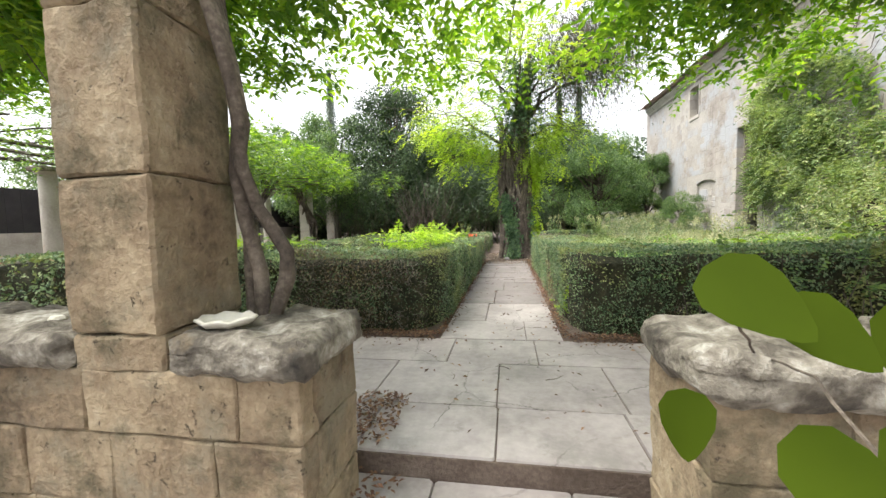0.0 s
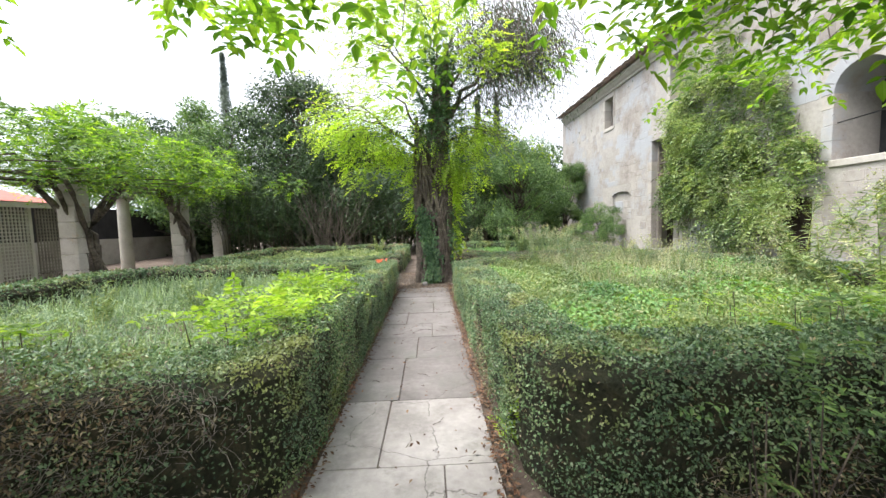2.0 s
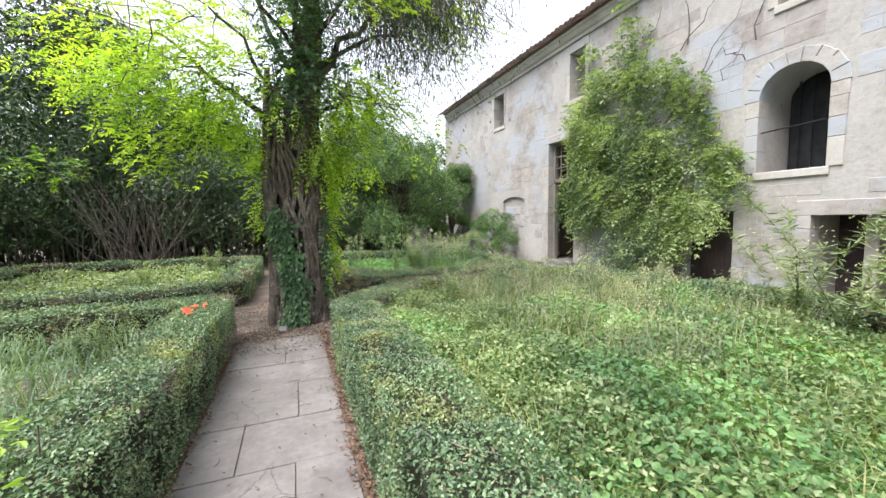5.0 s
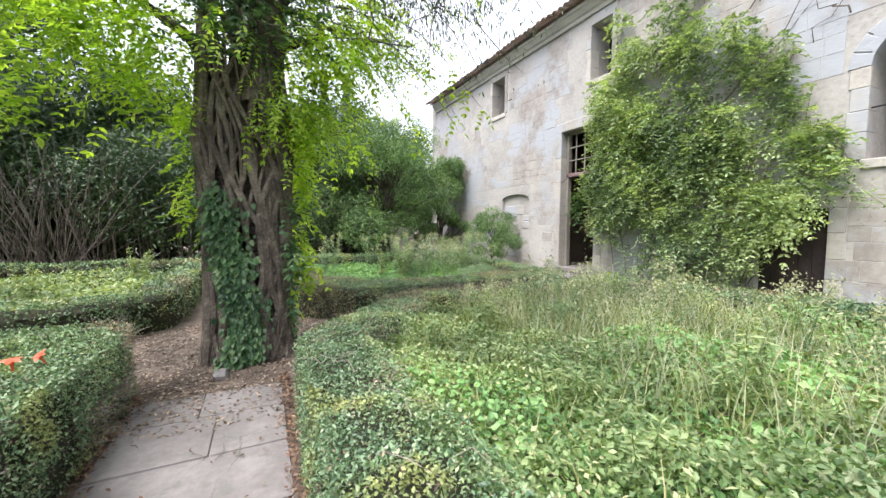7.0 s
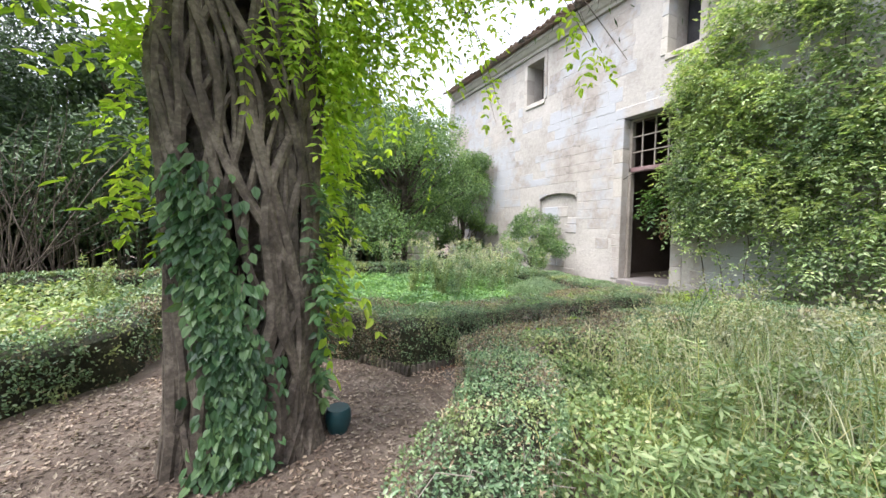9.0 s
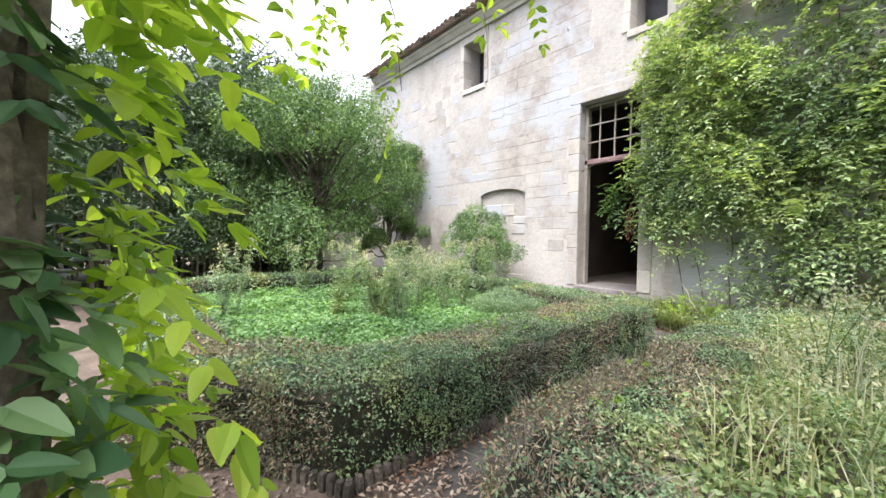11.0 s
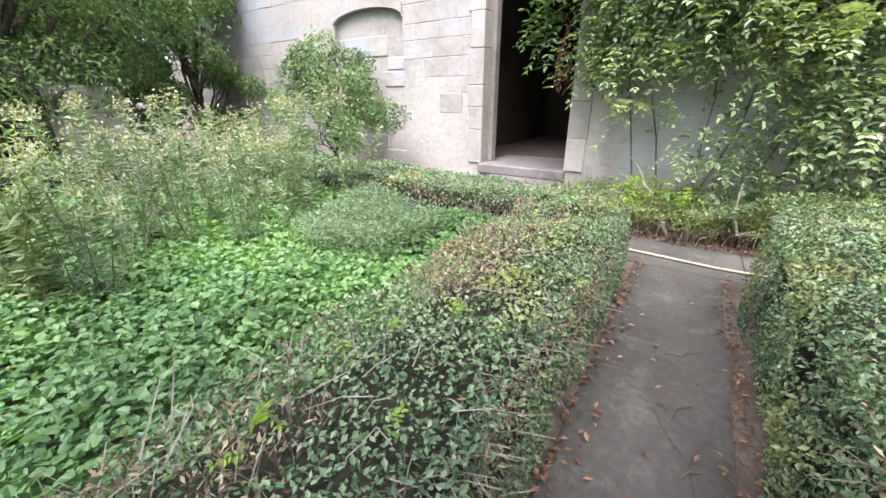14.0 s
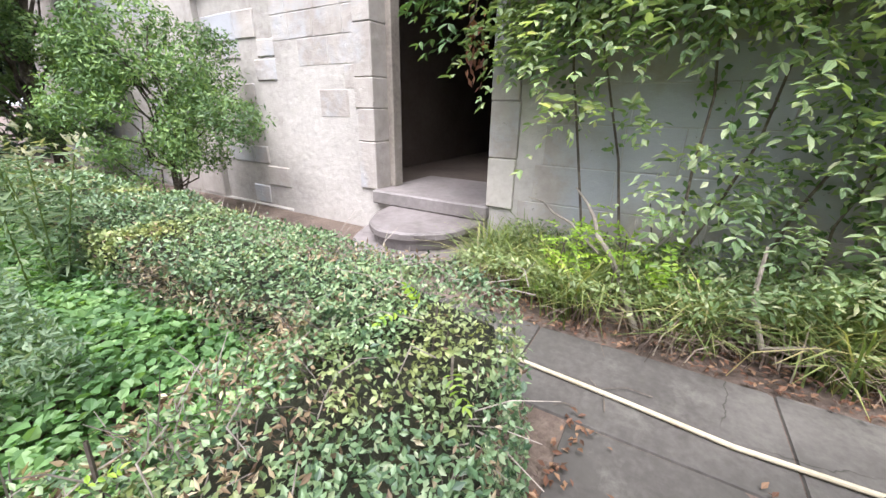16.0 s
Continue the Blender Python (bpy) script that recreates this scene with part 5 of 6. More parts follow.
# long loose shoots that stand away from the mass
lines, LP, LD = [], [], []
for i in range(44):
    a = C[g.integers(0, 620)]
    e = a + np.array([-g.uniform(0.15, 0.55), g.normal(-0.1, 0.5), g.uniform(-0.5, 0.45)])
    pts = curve_pts(tuple(a), tuple(e), 0.12, 7, 700 + i, 0.03)
    lines.append((pts, [0.006, 0.0055, 0.005, 0.0045, 0.004, 0.003, 0.0025, 0.0015]))
    for p_ in pts[2:]:
        for _ in range(2):
            LP.append(p_)
            LD.append((g.normal(-0.4, 0.5), g.normal(0, 0.8), g.normal(-0.2, 0.3)))
each("shoot", lines, 4, M_vine, cl)
part("leaves", pinnate("leaves", np.array(LP), np.array(LD), 0.22, g, 4, 0.07, 0.45, 0.6), L_weed, cl, "fresh bright leaves on the loose shoots")
stems = []
for i in range(13):
    y0 = g.uniform(11.0, 14.3)
    y1, z1 = min(14.45, y0 + g.normal(-0.2, 0.8)), g.uniform(1.2, 4.0)
    stems.append((curve_pts((FX - 0.12 - g.uniform(0, 0.15), y0, -0.03), (FX - 0.06, y1, z1), 0.0, 8, i, 0.05), [0.011 - 0.0009 * q for q in range(9)]))
for i in range(9):
    y0, z0 = g.uniform(9.8, 12.6), g.uniform(3.5, 5.5)
    stems.append((curve_pts((FX - 0.05, y0, z0), (FX - 0.05, y0 - g.uniform(-0.5, 1.6), z0 + g.uniform(0.3, 2.0)), 0.0, 7, i + 90, 0.08), [0.012 - 0.0012 * q for q in range(8)]))
each("stem", stems, 5, M_vine, cl, "bare climbing stem")
# thin runners over the pale wall, and reddened sprays
rc = thing("red_creeper", "dry reddened creeper hanging on the pale wall", "climber")
n = 420
P = np.stack([np.full(n, FX - 0.04) - g.uniform(0, 0.06, n), 7.35 + g.normal(0, 0.26, n), 3.35 + g.normal(0, 0.3, n)], 1)
part("leaves", leaves("leaves", P, np.tile([[-1.0, 0, 0.3]], (n, 1)), 0.075, g, 0.6, 0.5, np.tile([[-0.2, 0, -0.9]], (n, 1))), L_red, rc)
part("stems", tubes("stems", [(curve_pts((FX - 0.03, 6.6, 1.0 + 0.3 * i), (FX - 0.03, 7.7, 3.0 + 0.25 * i), 0.2, 7, i, 0.06), [0.008] * 8) for i in range(5)], 4), M_vine, rc)
# spray hanging into the doorway
sp = thing("door_spray", "leafy climber spray with dry red leaves beside the doorway", "climber")
n = 46
P = np.stack([FX - 0.1 + g.normal(0, 0.08, n), 14.86 + g.normal(0, 0.12, n), 2.25 + g.normal(0, 0.22, n)], 1)
part("leaves", pinnate("leaves", P, np.stack([g.normal(-0.4, 0.4, n), g.normal(0.9, 0.4, n), g.normal(-0.2, 0.3, n)], 1), 0.3, g, 5, 0.09, 0.4, 0.5), L_tree, sp)
n = 60
P = np.stack([FX - 0.05 + g.normal(0, 0.04, n), 14.78 + g.normal(0, 0.05, n), 1.75 + g.normal(0, 0.16, n)], 1)
part("leaves", leaves("leaves", P, np.tile([[-1.0, 0, 0]], (n, 1)), 0.08, g, 0.4, 0.6, np.tile([[0, 0, -1.0]], (n, 1))), L_red, sp, "dry red leaves")
part("stems", tubes("stems", [(curve_pts((FX - 0.04, 14.5, 2.9), (FX - 0.1, 15.75, 2.78), 0.12, 8, 3, 0.02), [0.008] * 9), (curve_pts((FX - 0.04, 14.45, 2.7), (FX - 0.08, 14.85, 1.7), 0.1, 6, 4, 0.02), [0.008] * 7)], 4), M_vine, sp)

# ---------- pergola over the entrance ----------
pg = thing("wisteria", "old wisteria roofing the entrance pergola with yellow-green leaves", "climber")
g = np.random.default_rng(55)
beams = []
for yb in (1.95, 2.25, -1.2):
    beams.append((curve_pts((-7, yb, 3.32), (6.5, yb, 3.32), 0, 10, int(yb * 10), 0.02), [0.05] * 11))
for xb in np.linspace(-6.5, 6, 10):
    beams.append((curve_pts((xb, -1.5, 3.42), (xb + g.normal(0, 0.2), 3.3, 3.42), 0, 6, int(xb * 10), 0.03), [0.035] * 7))
frame_ = thing("pergola", "rusty bar frame of the entrance pergola on stone piers", "pergola")
each("bar", beams, 6, M_vine, frame_)
br = []
ends = []
for i in range(64):
    x0 = g.uniform(-5.5, 5.5)
    a = (x0, g.uniform(1.8, 2.6), 3.3)
    b = (x0 + g.normal(0, 0.7), g.uniform(3.2, 5.2), g.uniform(2.65, 3.3))
    pts = curve_pts(a, b, 0.28, 7, 300 + i, 0.05)
    br.append((pts, [0.018, 0.015, 0.013, 0.011, 0.009, 0.007, 0.005, 0.003]))
    ends += pts[2:]
for i in range(16):
    a = (g.uniform(-4.5, -1.8), g.uniform(1.6, 2.4), 3.2)
    b = (a[0] + g.normal(-0.6, 0.5), a[1] + g.uniform(0.6, 2.2), g.uniform(2.2, 3.2))
    pts = curve_pts(a, b, 0.15, 7, 400 + i, 0.06)
    br.append((pts, [0.022, 0.018, 0.015, 0.012, 0.01, 0.008, 0.005, 0.003]))
    ends += pts[3:]
for i in range(6):
    a = (g.uniform(0.9, 3.0), 2.6, 3.35)
    b = (a[0] + g.normal(0.1, 0.4), g.uniform(4.5, 5.6), g.uniform(2.75, 3.1))
    pts = curve_pts(a, b, 0.2, 7, 450 + i, 0.05)
    br.append((pts, [0.016, 0.014, 0.012, 0.010, 0.008, 0.006, 0.004, 0.003]))
    ends += pts[4:]
for i in range(7):
    a = (g.uniform(-3.6, -0.9), 2.4, 3.35)
    b = (a[0] + g.normal(-0.2, 0.4), g.uniform(3.6, 4.5), g.uniform(2.75, 3.1))
    pts = curve_pts(a, b, 0.2, 7, 480 + i, 0.05)
    br.append((pts, [0.016, 0.014, 0.012, 0.010, 0.008, 0.006, 0.004, 0.003]))
    ends += pts[3:]
each("branch", br, 5, M_vine, pg)
E_ = np.array(ends)
n = 5200
j = g.integers(0, len(E_), n)
P = E_[j] + g.normal(0, 0.2, (n, 3)) * np.array([1, 1, 0.7])
P[:, 2] = np.maximum(P[:, 2], 2.62)
D = np.stack([g.normal(0, 0.9, n), g.uniform(-0.4, 1, n), g.normal(-0.15, 0.3, n)], 1)
part("leaves", pinnate("leaves", P, D, 0.26, g, 5, 0.085, 0.46, 0.4), L_canopy, pg)
n = 300
P = np.stack([g.uniform(-7, 6.5, n), g.uniform(-1.5, 3.2, n), 3.5 + g.normal(0, 0.14, n)], 1)
part("leaves", pinnate("leaves", P, g.normal(0, 1, (n, 3)) * np.array([1, 1, 0.3]), 0.3, g, 5, 0.085, 0.45, 0.4, False), L_canopy, pg)
# twisting vine stems on the pier
vs = thing("wisteria_vine", "thick twisting brown wisteria stems beside the stone pier", "climber")
part("stem", tube([(-1.055, 2.26, 0.74), (-1.065, 2.26, 0.95), (-1.095, 2.22, 1.2), (-1.105, 2.2, 1.4), (-1.055, 2.18, 1.6), (-1.075, 2.16, 1.85), (-1.135, 2.14, 2.15), (-1.240, 2.1, 2.6), (-1.200, 2.0, 3.3)], [0.040, 0.034, 0.034, 0.030, 0.036, 0.034, 0.036, 0.036, 0.036], 10, 0.10, 3), M_vine, vs, smooth=True)
part("stem", tube([(-0.995, 2.25, 0.74), (-0.925, 2.26, 0.92), (-0.915, 2.25, 1.04), (-0.965, 2.24, 1.13), (-1.025, 2.22, 1.24), (-1.065, 2.18, 1.42), (-1.035, 2.14, 1.68), (-1.085, 2.1, 2.0), (-1.175, 2.05, 2.4), (-1.280, 1.98, 3.3)], [0.034, 0.036, 0.034, 0.032, 0.030, 0.030, 0.028, 0.030, 0.030, 0.030], 10, 0.10, 4), M_vine, vs, smooth=True)
part("stem", tube([(-1.125, 2.28, 0.74), (-1.135, 2.29, 1.1), (-1.125, 2.28, 1.4), (-1.145, 2.25, 1.8), (-1.175, 2.22, 2.4), (-1.300, 2.2, 3.3)], [0.030, 0.026, 0.024, 0.026, 0.026, 0.026], 8, 0.1, 5), M_vine, vs, smooth=True)
vs.location.x = -0.04
# dish on the cap stone
bm = bmesh.new()
prof_ = [(0.0, 0.012), (0.055, 0.014), (0.075, 0.03), (0.088, 0.052), (0.098, 0.052), (0.102, 0.042), (0.085, 0.015), (0.055, 0.0), (0.0, 0.0)]
rings = []
for r0, zz in prof_:
    rings.append([bm.verts.new((r0 * math.cos(2 * math.pi * q / 20) * (1 + 0.05 * math.sin(q * 1.7)), r0 * 0.8 * math.sin(2 * math.pi * q / 20), zz + (0.01 * math.sin(q * 2.1) if r0 > 0.07 else 0))) for q in range(20)])
for a, b in zip(rings, rings[1:]):
    for q in range(20):
        bm.faces.new((a[q], a[(q + 1) % 20], b[(q + 1) % 20], b[q]))
bmesh.ops.remove_doubles(bm, verts=bm.verts, dist=1e-4)
bmesh.ops.recalc_face_normals(bm, faces=bm.faces)
dish = tagged(part("stone_dish", bm, M_bowl, smooth="soft"), "pale chipped stone dish lying on the cap stone", "dish")
dish.location = (-1.09, 2.02, 0.762)
dish.scale = (1.2, 1.15, 0.7)
# shoot in front of the other wall
shoot = thing("vine_shoot", "young green vine shoot leaning out from the low wall", "plant")
each("stem", [(curve_pts((0.72, 1.90, 0.75), (0.26, 1.18, 1.05), 0.03, 8, 3, 0.008), [0.0035] * 9), (curve_pts((0.75, 1.88, 0.74), (0.48, 1.2, 0.82), 0.04, 6, 4, 0.008), [0.003] * 7)], 5, M_vine, shoot)
for x, y, z, sz, ax, az in ((0.19, 1.16, 1.12, 0.085, 0.8, -0.3), (0.27, 1.17, 1.08, 0.095, 0.7, -0.5), (0.36, 1.18, 1.06, 0.11, 0.5, -0.7), (0.17, 1.15, 0.99, 0.07, 0.2, -0.9), (0.24, 1.12, 0.95, 0.10, 0.3, -0.8), (0.34, 1.14, 0.96, 0.12, 0.4, -0.8), (0.43, 1.2, 0.98, 0.12, 0.6, -0.5), (0.30, 1.12, 0.87, 0.11, 0.2, -0.9), (0.40, 1.16, 0.86, 0.11, 0.5, -0.8), (0.48, 1.2, 0.90, 0.10, 0.6, -0.6), (0.42, 1.12, 0.80, 0.12, 0.4, -0.8), (0.33, 1.08, 0.79, 0.10, 0.1, -0.9), (0.52, 1.18, 1.0, 0.10, 0.7, -0.4)):
    part("leaf", leaves("leaf", np.array([[x + 0.05, y, z - 0.03]]), np.array([[-0.25, -0.85, 0.45]]), sz * 1.3, g, 0.8, 0.2, np.array([[ax, 0.1, az]]), 0.2, "round"), L_shoot, shoot, smooth=True)

# ---------- western pergola ----------
def square_pillar(x, y, h, seed):
    p = thing("stone_pillar", "square pale stone pillar of the long pergola", "pillar", "pillars of the long pergola")
    z = 0.0
    i = 0
    while z < h - 0.05:
        hh = min(0.48, h - z)
        part("block", rough_block(x - 0.26, x + 0.26, y - 0.26, y + 0.26, z, z + hh - 0.005, 1, 0.012, seed + i, 0.02), M_dressed, p)
        z += hh
        i += 1


def round_column(x, y, h):
    p = thing("stone_column", "round pale stone column of the long pergola", "column", "columns of the long pergola")
    part("shaft", tube([(x, y, 0), (x, y, h * 0.5), (x, y, h - 0.2)], [0.24, 0.23, 0.21], 18), M_dressed, p, smooth=True)
    part("capital", box(x - 0.3, x + 0.3, y - 0.3, y + 0.3, h - 0.14, h, 0.02), M_cap, p)
    part("collar", tube([(x, y, h - 0.2), (x, y, h - 0.14)], [0.26, 0.29], 18), M_dressed, p)


for i, y in enumerate((0.2, 4.8, 9.5, 14.35, 19.1)):
    square_pillar(-10.6, y, 3.05, 10.0 * i)
for y in (4.9, 9.4, 14.0, 19.2):
    round_column(-13.0, y, 3.1)
square_pillar(-10.9, 22.6, 3.05, 81.0)
wp = thing("pergola_wisteria", "flat-topped wisteria crowns over the long pergola", "climber")
g = np.random.default_rng(66)
lines = []
for y in (0.2, 4.8, 9.5, 14.35, 19.1):
    for i in range(7):
        a = (-10.6 + g.normal(0.25, 0.2), y + g.normal(0.3, 0.22), -0.03)
        m_ = (-10.6 + g.normal(0.05, 0.2), y + g.normal(0.2, 0.2), 1.5)
        b = (-10.6 + g.normal(0.2, 0.6), y + g.normal(0, 0.6), 3.15)
        lines.append((curve_pts(a, m_, 0, 4, i, 0.06)[:-1] + curve_pts(m_, b, 0, 4, i + 9, 0.06), [0.11, 0.1, 0.09, 0.085, 0.085, 0.08, 0.075, 0.07, 0.06]))
each("stem", lines, 7, M_bark, wp, "twisting grey stem")
lines = []
for xb in (-10.6, -11.8, -13.0):
    lines.append((curve_pts((xb, -4, 3.2), (xb, 23, 3.2), 0, 14, int(xb), 0.02), [0.05] * 15))
for yb in np.linspace(-3, 22, 26):
    lines.append((curve_pts((-8.6, yb, 3.3), (-14.2, yb + g.normal(0, 0.3), 3.25), 0.06, 6, int(yb * 9), 0.05), [0.02] * 7))
each("branch", lines, 5, M_bark, wp)
cs, rs = [], []
for y in (0.2, 4.8, 9.5, 14.35, 19.1):
    for i in range(58):
        d_, a = abs(g.normal(0, 1.05)), g.uniform(0, 6.283)
        cs.append((-10.6 + 1.5 * d_ * math.cos(a) + 0.3, y + 1.5 * d_ * math.sin(a), 3.12 + max(0.1, 2.3 - 0.7 * d_) * g.random()))
        rs.append(g.uniform(0.35, 0.7))
for i in range(30):
    cs.append((g.uniform(-13.5, -9.5), g.uniform(-3, 22), g.uniform(3.15, 3.5)))
    rs.append(g.uniform(0.3, 0.6))
P, N = clump_leaves(cs, rs, 15000, g, 0.6)
D = unit(N * np.array([1, 1, 0.3])) + g.normal(0, 0.4, N.shape)
h_ = len(P) // 2
for sl, m_ in ((slice(0, h_), L_canopy), (slice(h_, None), L_tree)):
    part("leaves", pinnate("leaves", P[sl], D[sl], 0.32, g, 4, 0.12, 0.42, 0.45, False), m_, wp)
# wall, black fence and gazebo behind
wall_west = tagged(part("wall_west", box(-16.4, -16.0, -12, 30, -0.1, 1.25), M_dressed), "low pale stone wall behind the pergola", "wall", kind="structure")
fence = thing("board_fence", "black board fence above the low wall", "fence")
for i in range(60):
    y = 4 + i * 0.42
    part("board", box(-16.25, -16.20, y, y + 0.41, 1.25, 2.75, 0), M_fence, fence)
gz = thing("gazebo", "pale lattice gazebo with an arched opening and red roof", "gazebo")
GX, GY = -15.2, 15.35
rb = bmesh.new()
pv = [rb.verts.new(p) for p in ((GX - 1.6, GY - 2.0, 2.72), (GX + 1.5, GY - 2.0, 2.72), (GX + 1.5, GY + 2.2, 2.72), (GX - 1.6, GY + 2.2, 2.72), (GX, GY - 0.6, 3.30), (GX, GY + 0.8, 3.30))]
for q in ((0, 1, 4), (1, 2, 5, 4), (2, 3, 5), (3, 0, 4, 5), (3, 2, 1, 0)):
    rb.faces.new([pv[k_] for k_ in q])
part("roof", rb, M_red, gz, "faded red roof")
part("fascia", box(GX + 1.38, GX + 1.46, GY - 1.95, GY + 2.15, 2.52, 2.70), M_lattice, gz)
for i in range(9):
    y = GY - 0.1 + i * 0.11
    part("slat", box(GX + 1.30, GX + 1.33, y, y + 0.035, 0, 2.52), M_lattice, gz)
    y = GY + 1.1 + i * 0.11
    part("slat", box(GX + 1.30, GX + 1.33, y, y + 0.035, 0, 2.52), M_wood, gz)
for i in range(20):
    z = 0.1 + i * 0.12
    part("slat", box(GX + 1.34, GX + 1.37, GY - 0.12, GY + 0.86, z, z + 0.035), M_lattice, gz)
    part("slat", box(GX + 1.34, GX + 1.37, GY + 1.08, GY + 2.1, z, z + 0.035), M_wood, gz)
for y in (GY - 2.0, GY - 0.2, GY + 0.88, GY + 2.1):
    part("post", box(GX + 1.28, GX + 1.38, y - 0.05, y + 0.05, 0, 2.57), M_lattice, gz)
part("arch", tubes("arch", [([(GX + 1.33, GY - 1.1 + 0.85 * math.cos(math.pi * q / 12), 1.62 + 0.75 * math.sin(math.pi * q / 12)) for q in range(13)], [0.05] * 13)], 6), M_lattice, gz)
# far hill, with the distance haze put into its blue colour
hv, hf = [], []
for i in range(41):
    a = math.radians(95 + i * 3.0)
    for k_, (rad, zf) in enumerate(((330, 0), (380, 1))):
        hh = (26 + 16 * math.sin(i * 0.31) + 6 * math.sin(i * 1.1)) * zf
        hv.append((rad * math.cos(a), rad * math.sin(a), -1 + hh))
hf = [[2 * i, 2 * i + 1, 2 * i + 3, 2 * i + 2] for i in range(40)]
tagged(part("backdrop", mesh_arrays("backdrop", np.array(hv), np.array(hf)), M_hill), "far wooded hill, distance haze in its blue colour", "hill", kind="structure")

# ---------- weeds, grasses and small things ----------
def weed(name, label, height, spread, nstems, leaf, lw, material, head, seed, arch=0.15):
    """A tall weed: thin stems with narrow leaves all along and a loose head."""
    g = np.random.default_rng(seed)
    t = thing(name, label, "weed", "tall weeds in the beds")
    lines, LP, LN, LA, HP = [], [], [], [], []
    for i in range(nstems):
        h = height * g.uniform(0.65, 1.05)
        a = g.uniform(0, 6.283)
        tip = np.array([math.cos(a), math.sin(a), 0]) * spread * g.uniform(0.3, 1) + np.array([0, 0, h])
        b = np.array([g.normal(0, 0.05), g.normal(0, 0.05), 0])
        m_ = (b + tip) / 2 + np.array([-math.cos(a), -math.sin(a), 0]) * arch * h * 0.3
        ts = np.linspace(0, 1, 8)[:, None]
        pts = (1 - ts) ** 2 * b + 2 * ts * (1 - ts) * m_ + ts ** 2 * tip
        lines.append((pts, np.linspace(0.006, 0.0025, 8)))
        q = int(h * 150)
        u = g.uniform(0.12, 1, q)[:, None]
        LP.append((1 - u) ** 2 * b + 2 * u * (1 - u) * m_ + u ** 2 * tip)
        d_ = unit(g.normal(0, 1, (q, 3)) * np.array([1, 1, 0.25]) + np.array([[0, 0, 0.45]]))
        LA.append(d_)
        LN.append(np.tile([[0, 0, 1.0]], (q, 1)))
        if head:
            HP.append(tip + g.normal(0, head, (40, 3)) * np.array([0.55, 0.55, 1.0]))
    each("stem", lines, 4, L_grass, t)
    part("leaves", leaves("leaves", np.concatenate(LP), np.concatenate(LN), leaf, g, lw, 0.35, np.concatenate(LA)), material, t)
    if head:
        for hp in HP:
            part("seed_head", leaves("seed_head", hp, g.normal(0, 1, hp.shape), 0.035, g, 0.4, 0.8), L_seed, t, "pale fluffy seed head")["kind"] = "stuff"
    return t


W1 = weed("tall_weed", "tall feathery grey-green weed with pale seed heads", 1.35, 0.28, 5, 0.085, 0.16, L_grey, 0.05, 1)
W2 = weed("tall_weed", "wispy dry grass-like weed with pale seed heads", 1.0, 0.35, 9, 0.05, 0.16, L_grey, 0.07, 2, 0.5)
W3 = weed("tall_weed", "bushy green weed with narrow leaves", 0.95, 0.3, 9, 0.08, 0.2, L_weed, 0, 3)
W4 = weed("tall_weed", "arching green plume weed with feathery tips", 1.75, 0.95, 6, 0.13, 0.15, L_weed, 0.12, 4, 0.9)
r_ = random.Random(61)


def put(src, x, y, s, first):
    m = pose(x, y, 0.02, r_.uniform(-4, 4), r_.uniform(-4, 4), r_.uniform(0, 360))
    if first:
        src.matrix_basis = m
        src.scale = (s, s, s)
    else:
        o = copy_thing(src, m)
        o.scale = (s, s, s)


SPOTS = {0: [(4.3, 17.0), (4.6, 16.6), (5.0, 17.2), (5.3, 16.4), (3.7, 17.6), (5.7, 17.3), (4.9, 15.9), (5.6, 16.0), (4.1, 18.2), (5.8, 18.2), (3.2, 18.4), (2.2, 18.6), (1.8, 17.3), (4.4, 15.9), (4.7, 17.7), (5.1, 16.8), (5.5, 17.7), (5.2, 18.4), (4.5, 18.6), (4.0, 16.5), (3.5, 15.7), (3.3, 16.0)],
         1: [(4.6, 17.4), (5.2, 17.6), (4.2, 16.3), (5.5, 16.8), (4.8, 16.4), (4.0, 17.3), (3.8, 16.1), (3.4, 11.2), (3.9, 10.8), (4.4, 11.4), (4.9, 10.6), (3.0, 10.4), (3.6, 9.9), (4.4, 10.0), (5.2, 9.4), (4.6, 9.2), (5.4, 10.8), (2.6, 11.3), (3.1, 11.7), (4.0, 11.9), (5.0, 11.8), (5.6, 8.7), (4.2, 8.6)],
         2: [(3.3, 15.9), (2.9, 16.4), (3.7, 16.8), (1.6, 10.6), (2.2, 9.4), (1.8, 8.6), (2.9, 8.8), (2.4, 10.9), (-2.2, 7.0), (-3.1, 8.1), (-2.6, 9.5), (-4.2, 7.5), (-1.9, 10.6), (-3.6, 10.2), (-3.0, 15.8), (-2.0, 17.2), (5.6, 5.6), (4.6, 5.4)],
         3: [(5.4, 7.6), (5.8, 7.0), (5.6, 6.3), (5.9, 8.2), (5.2, 6.7), (5.7, 5.8)]}
for k_, src in enumerate((W1, W2, W3, W4)):
    for i, (x, y) in reversed(list(enumerate(SPOTS[k_]))):
        put(src, x, y, r_.uniform(0.8, 1.15), i == 0)

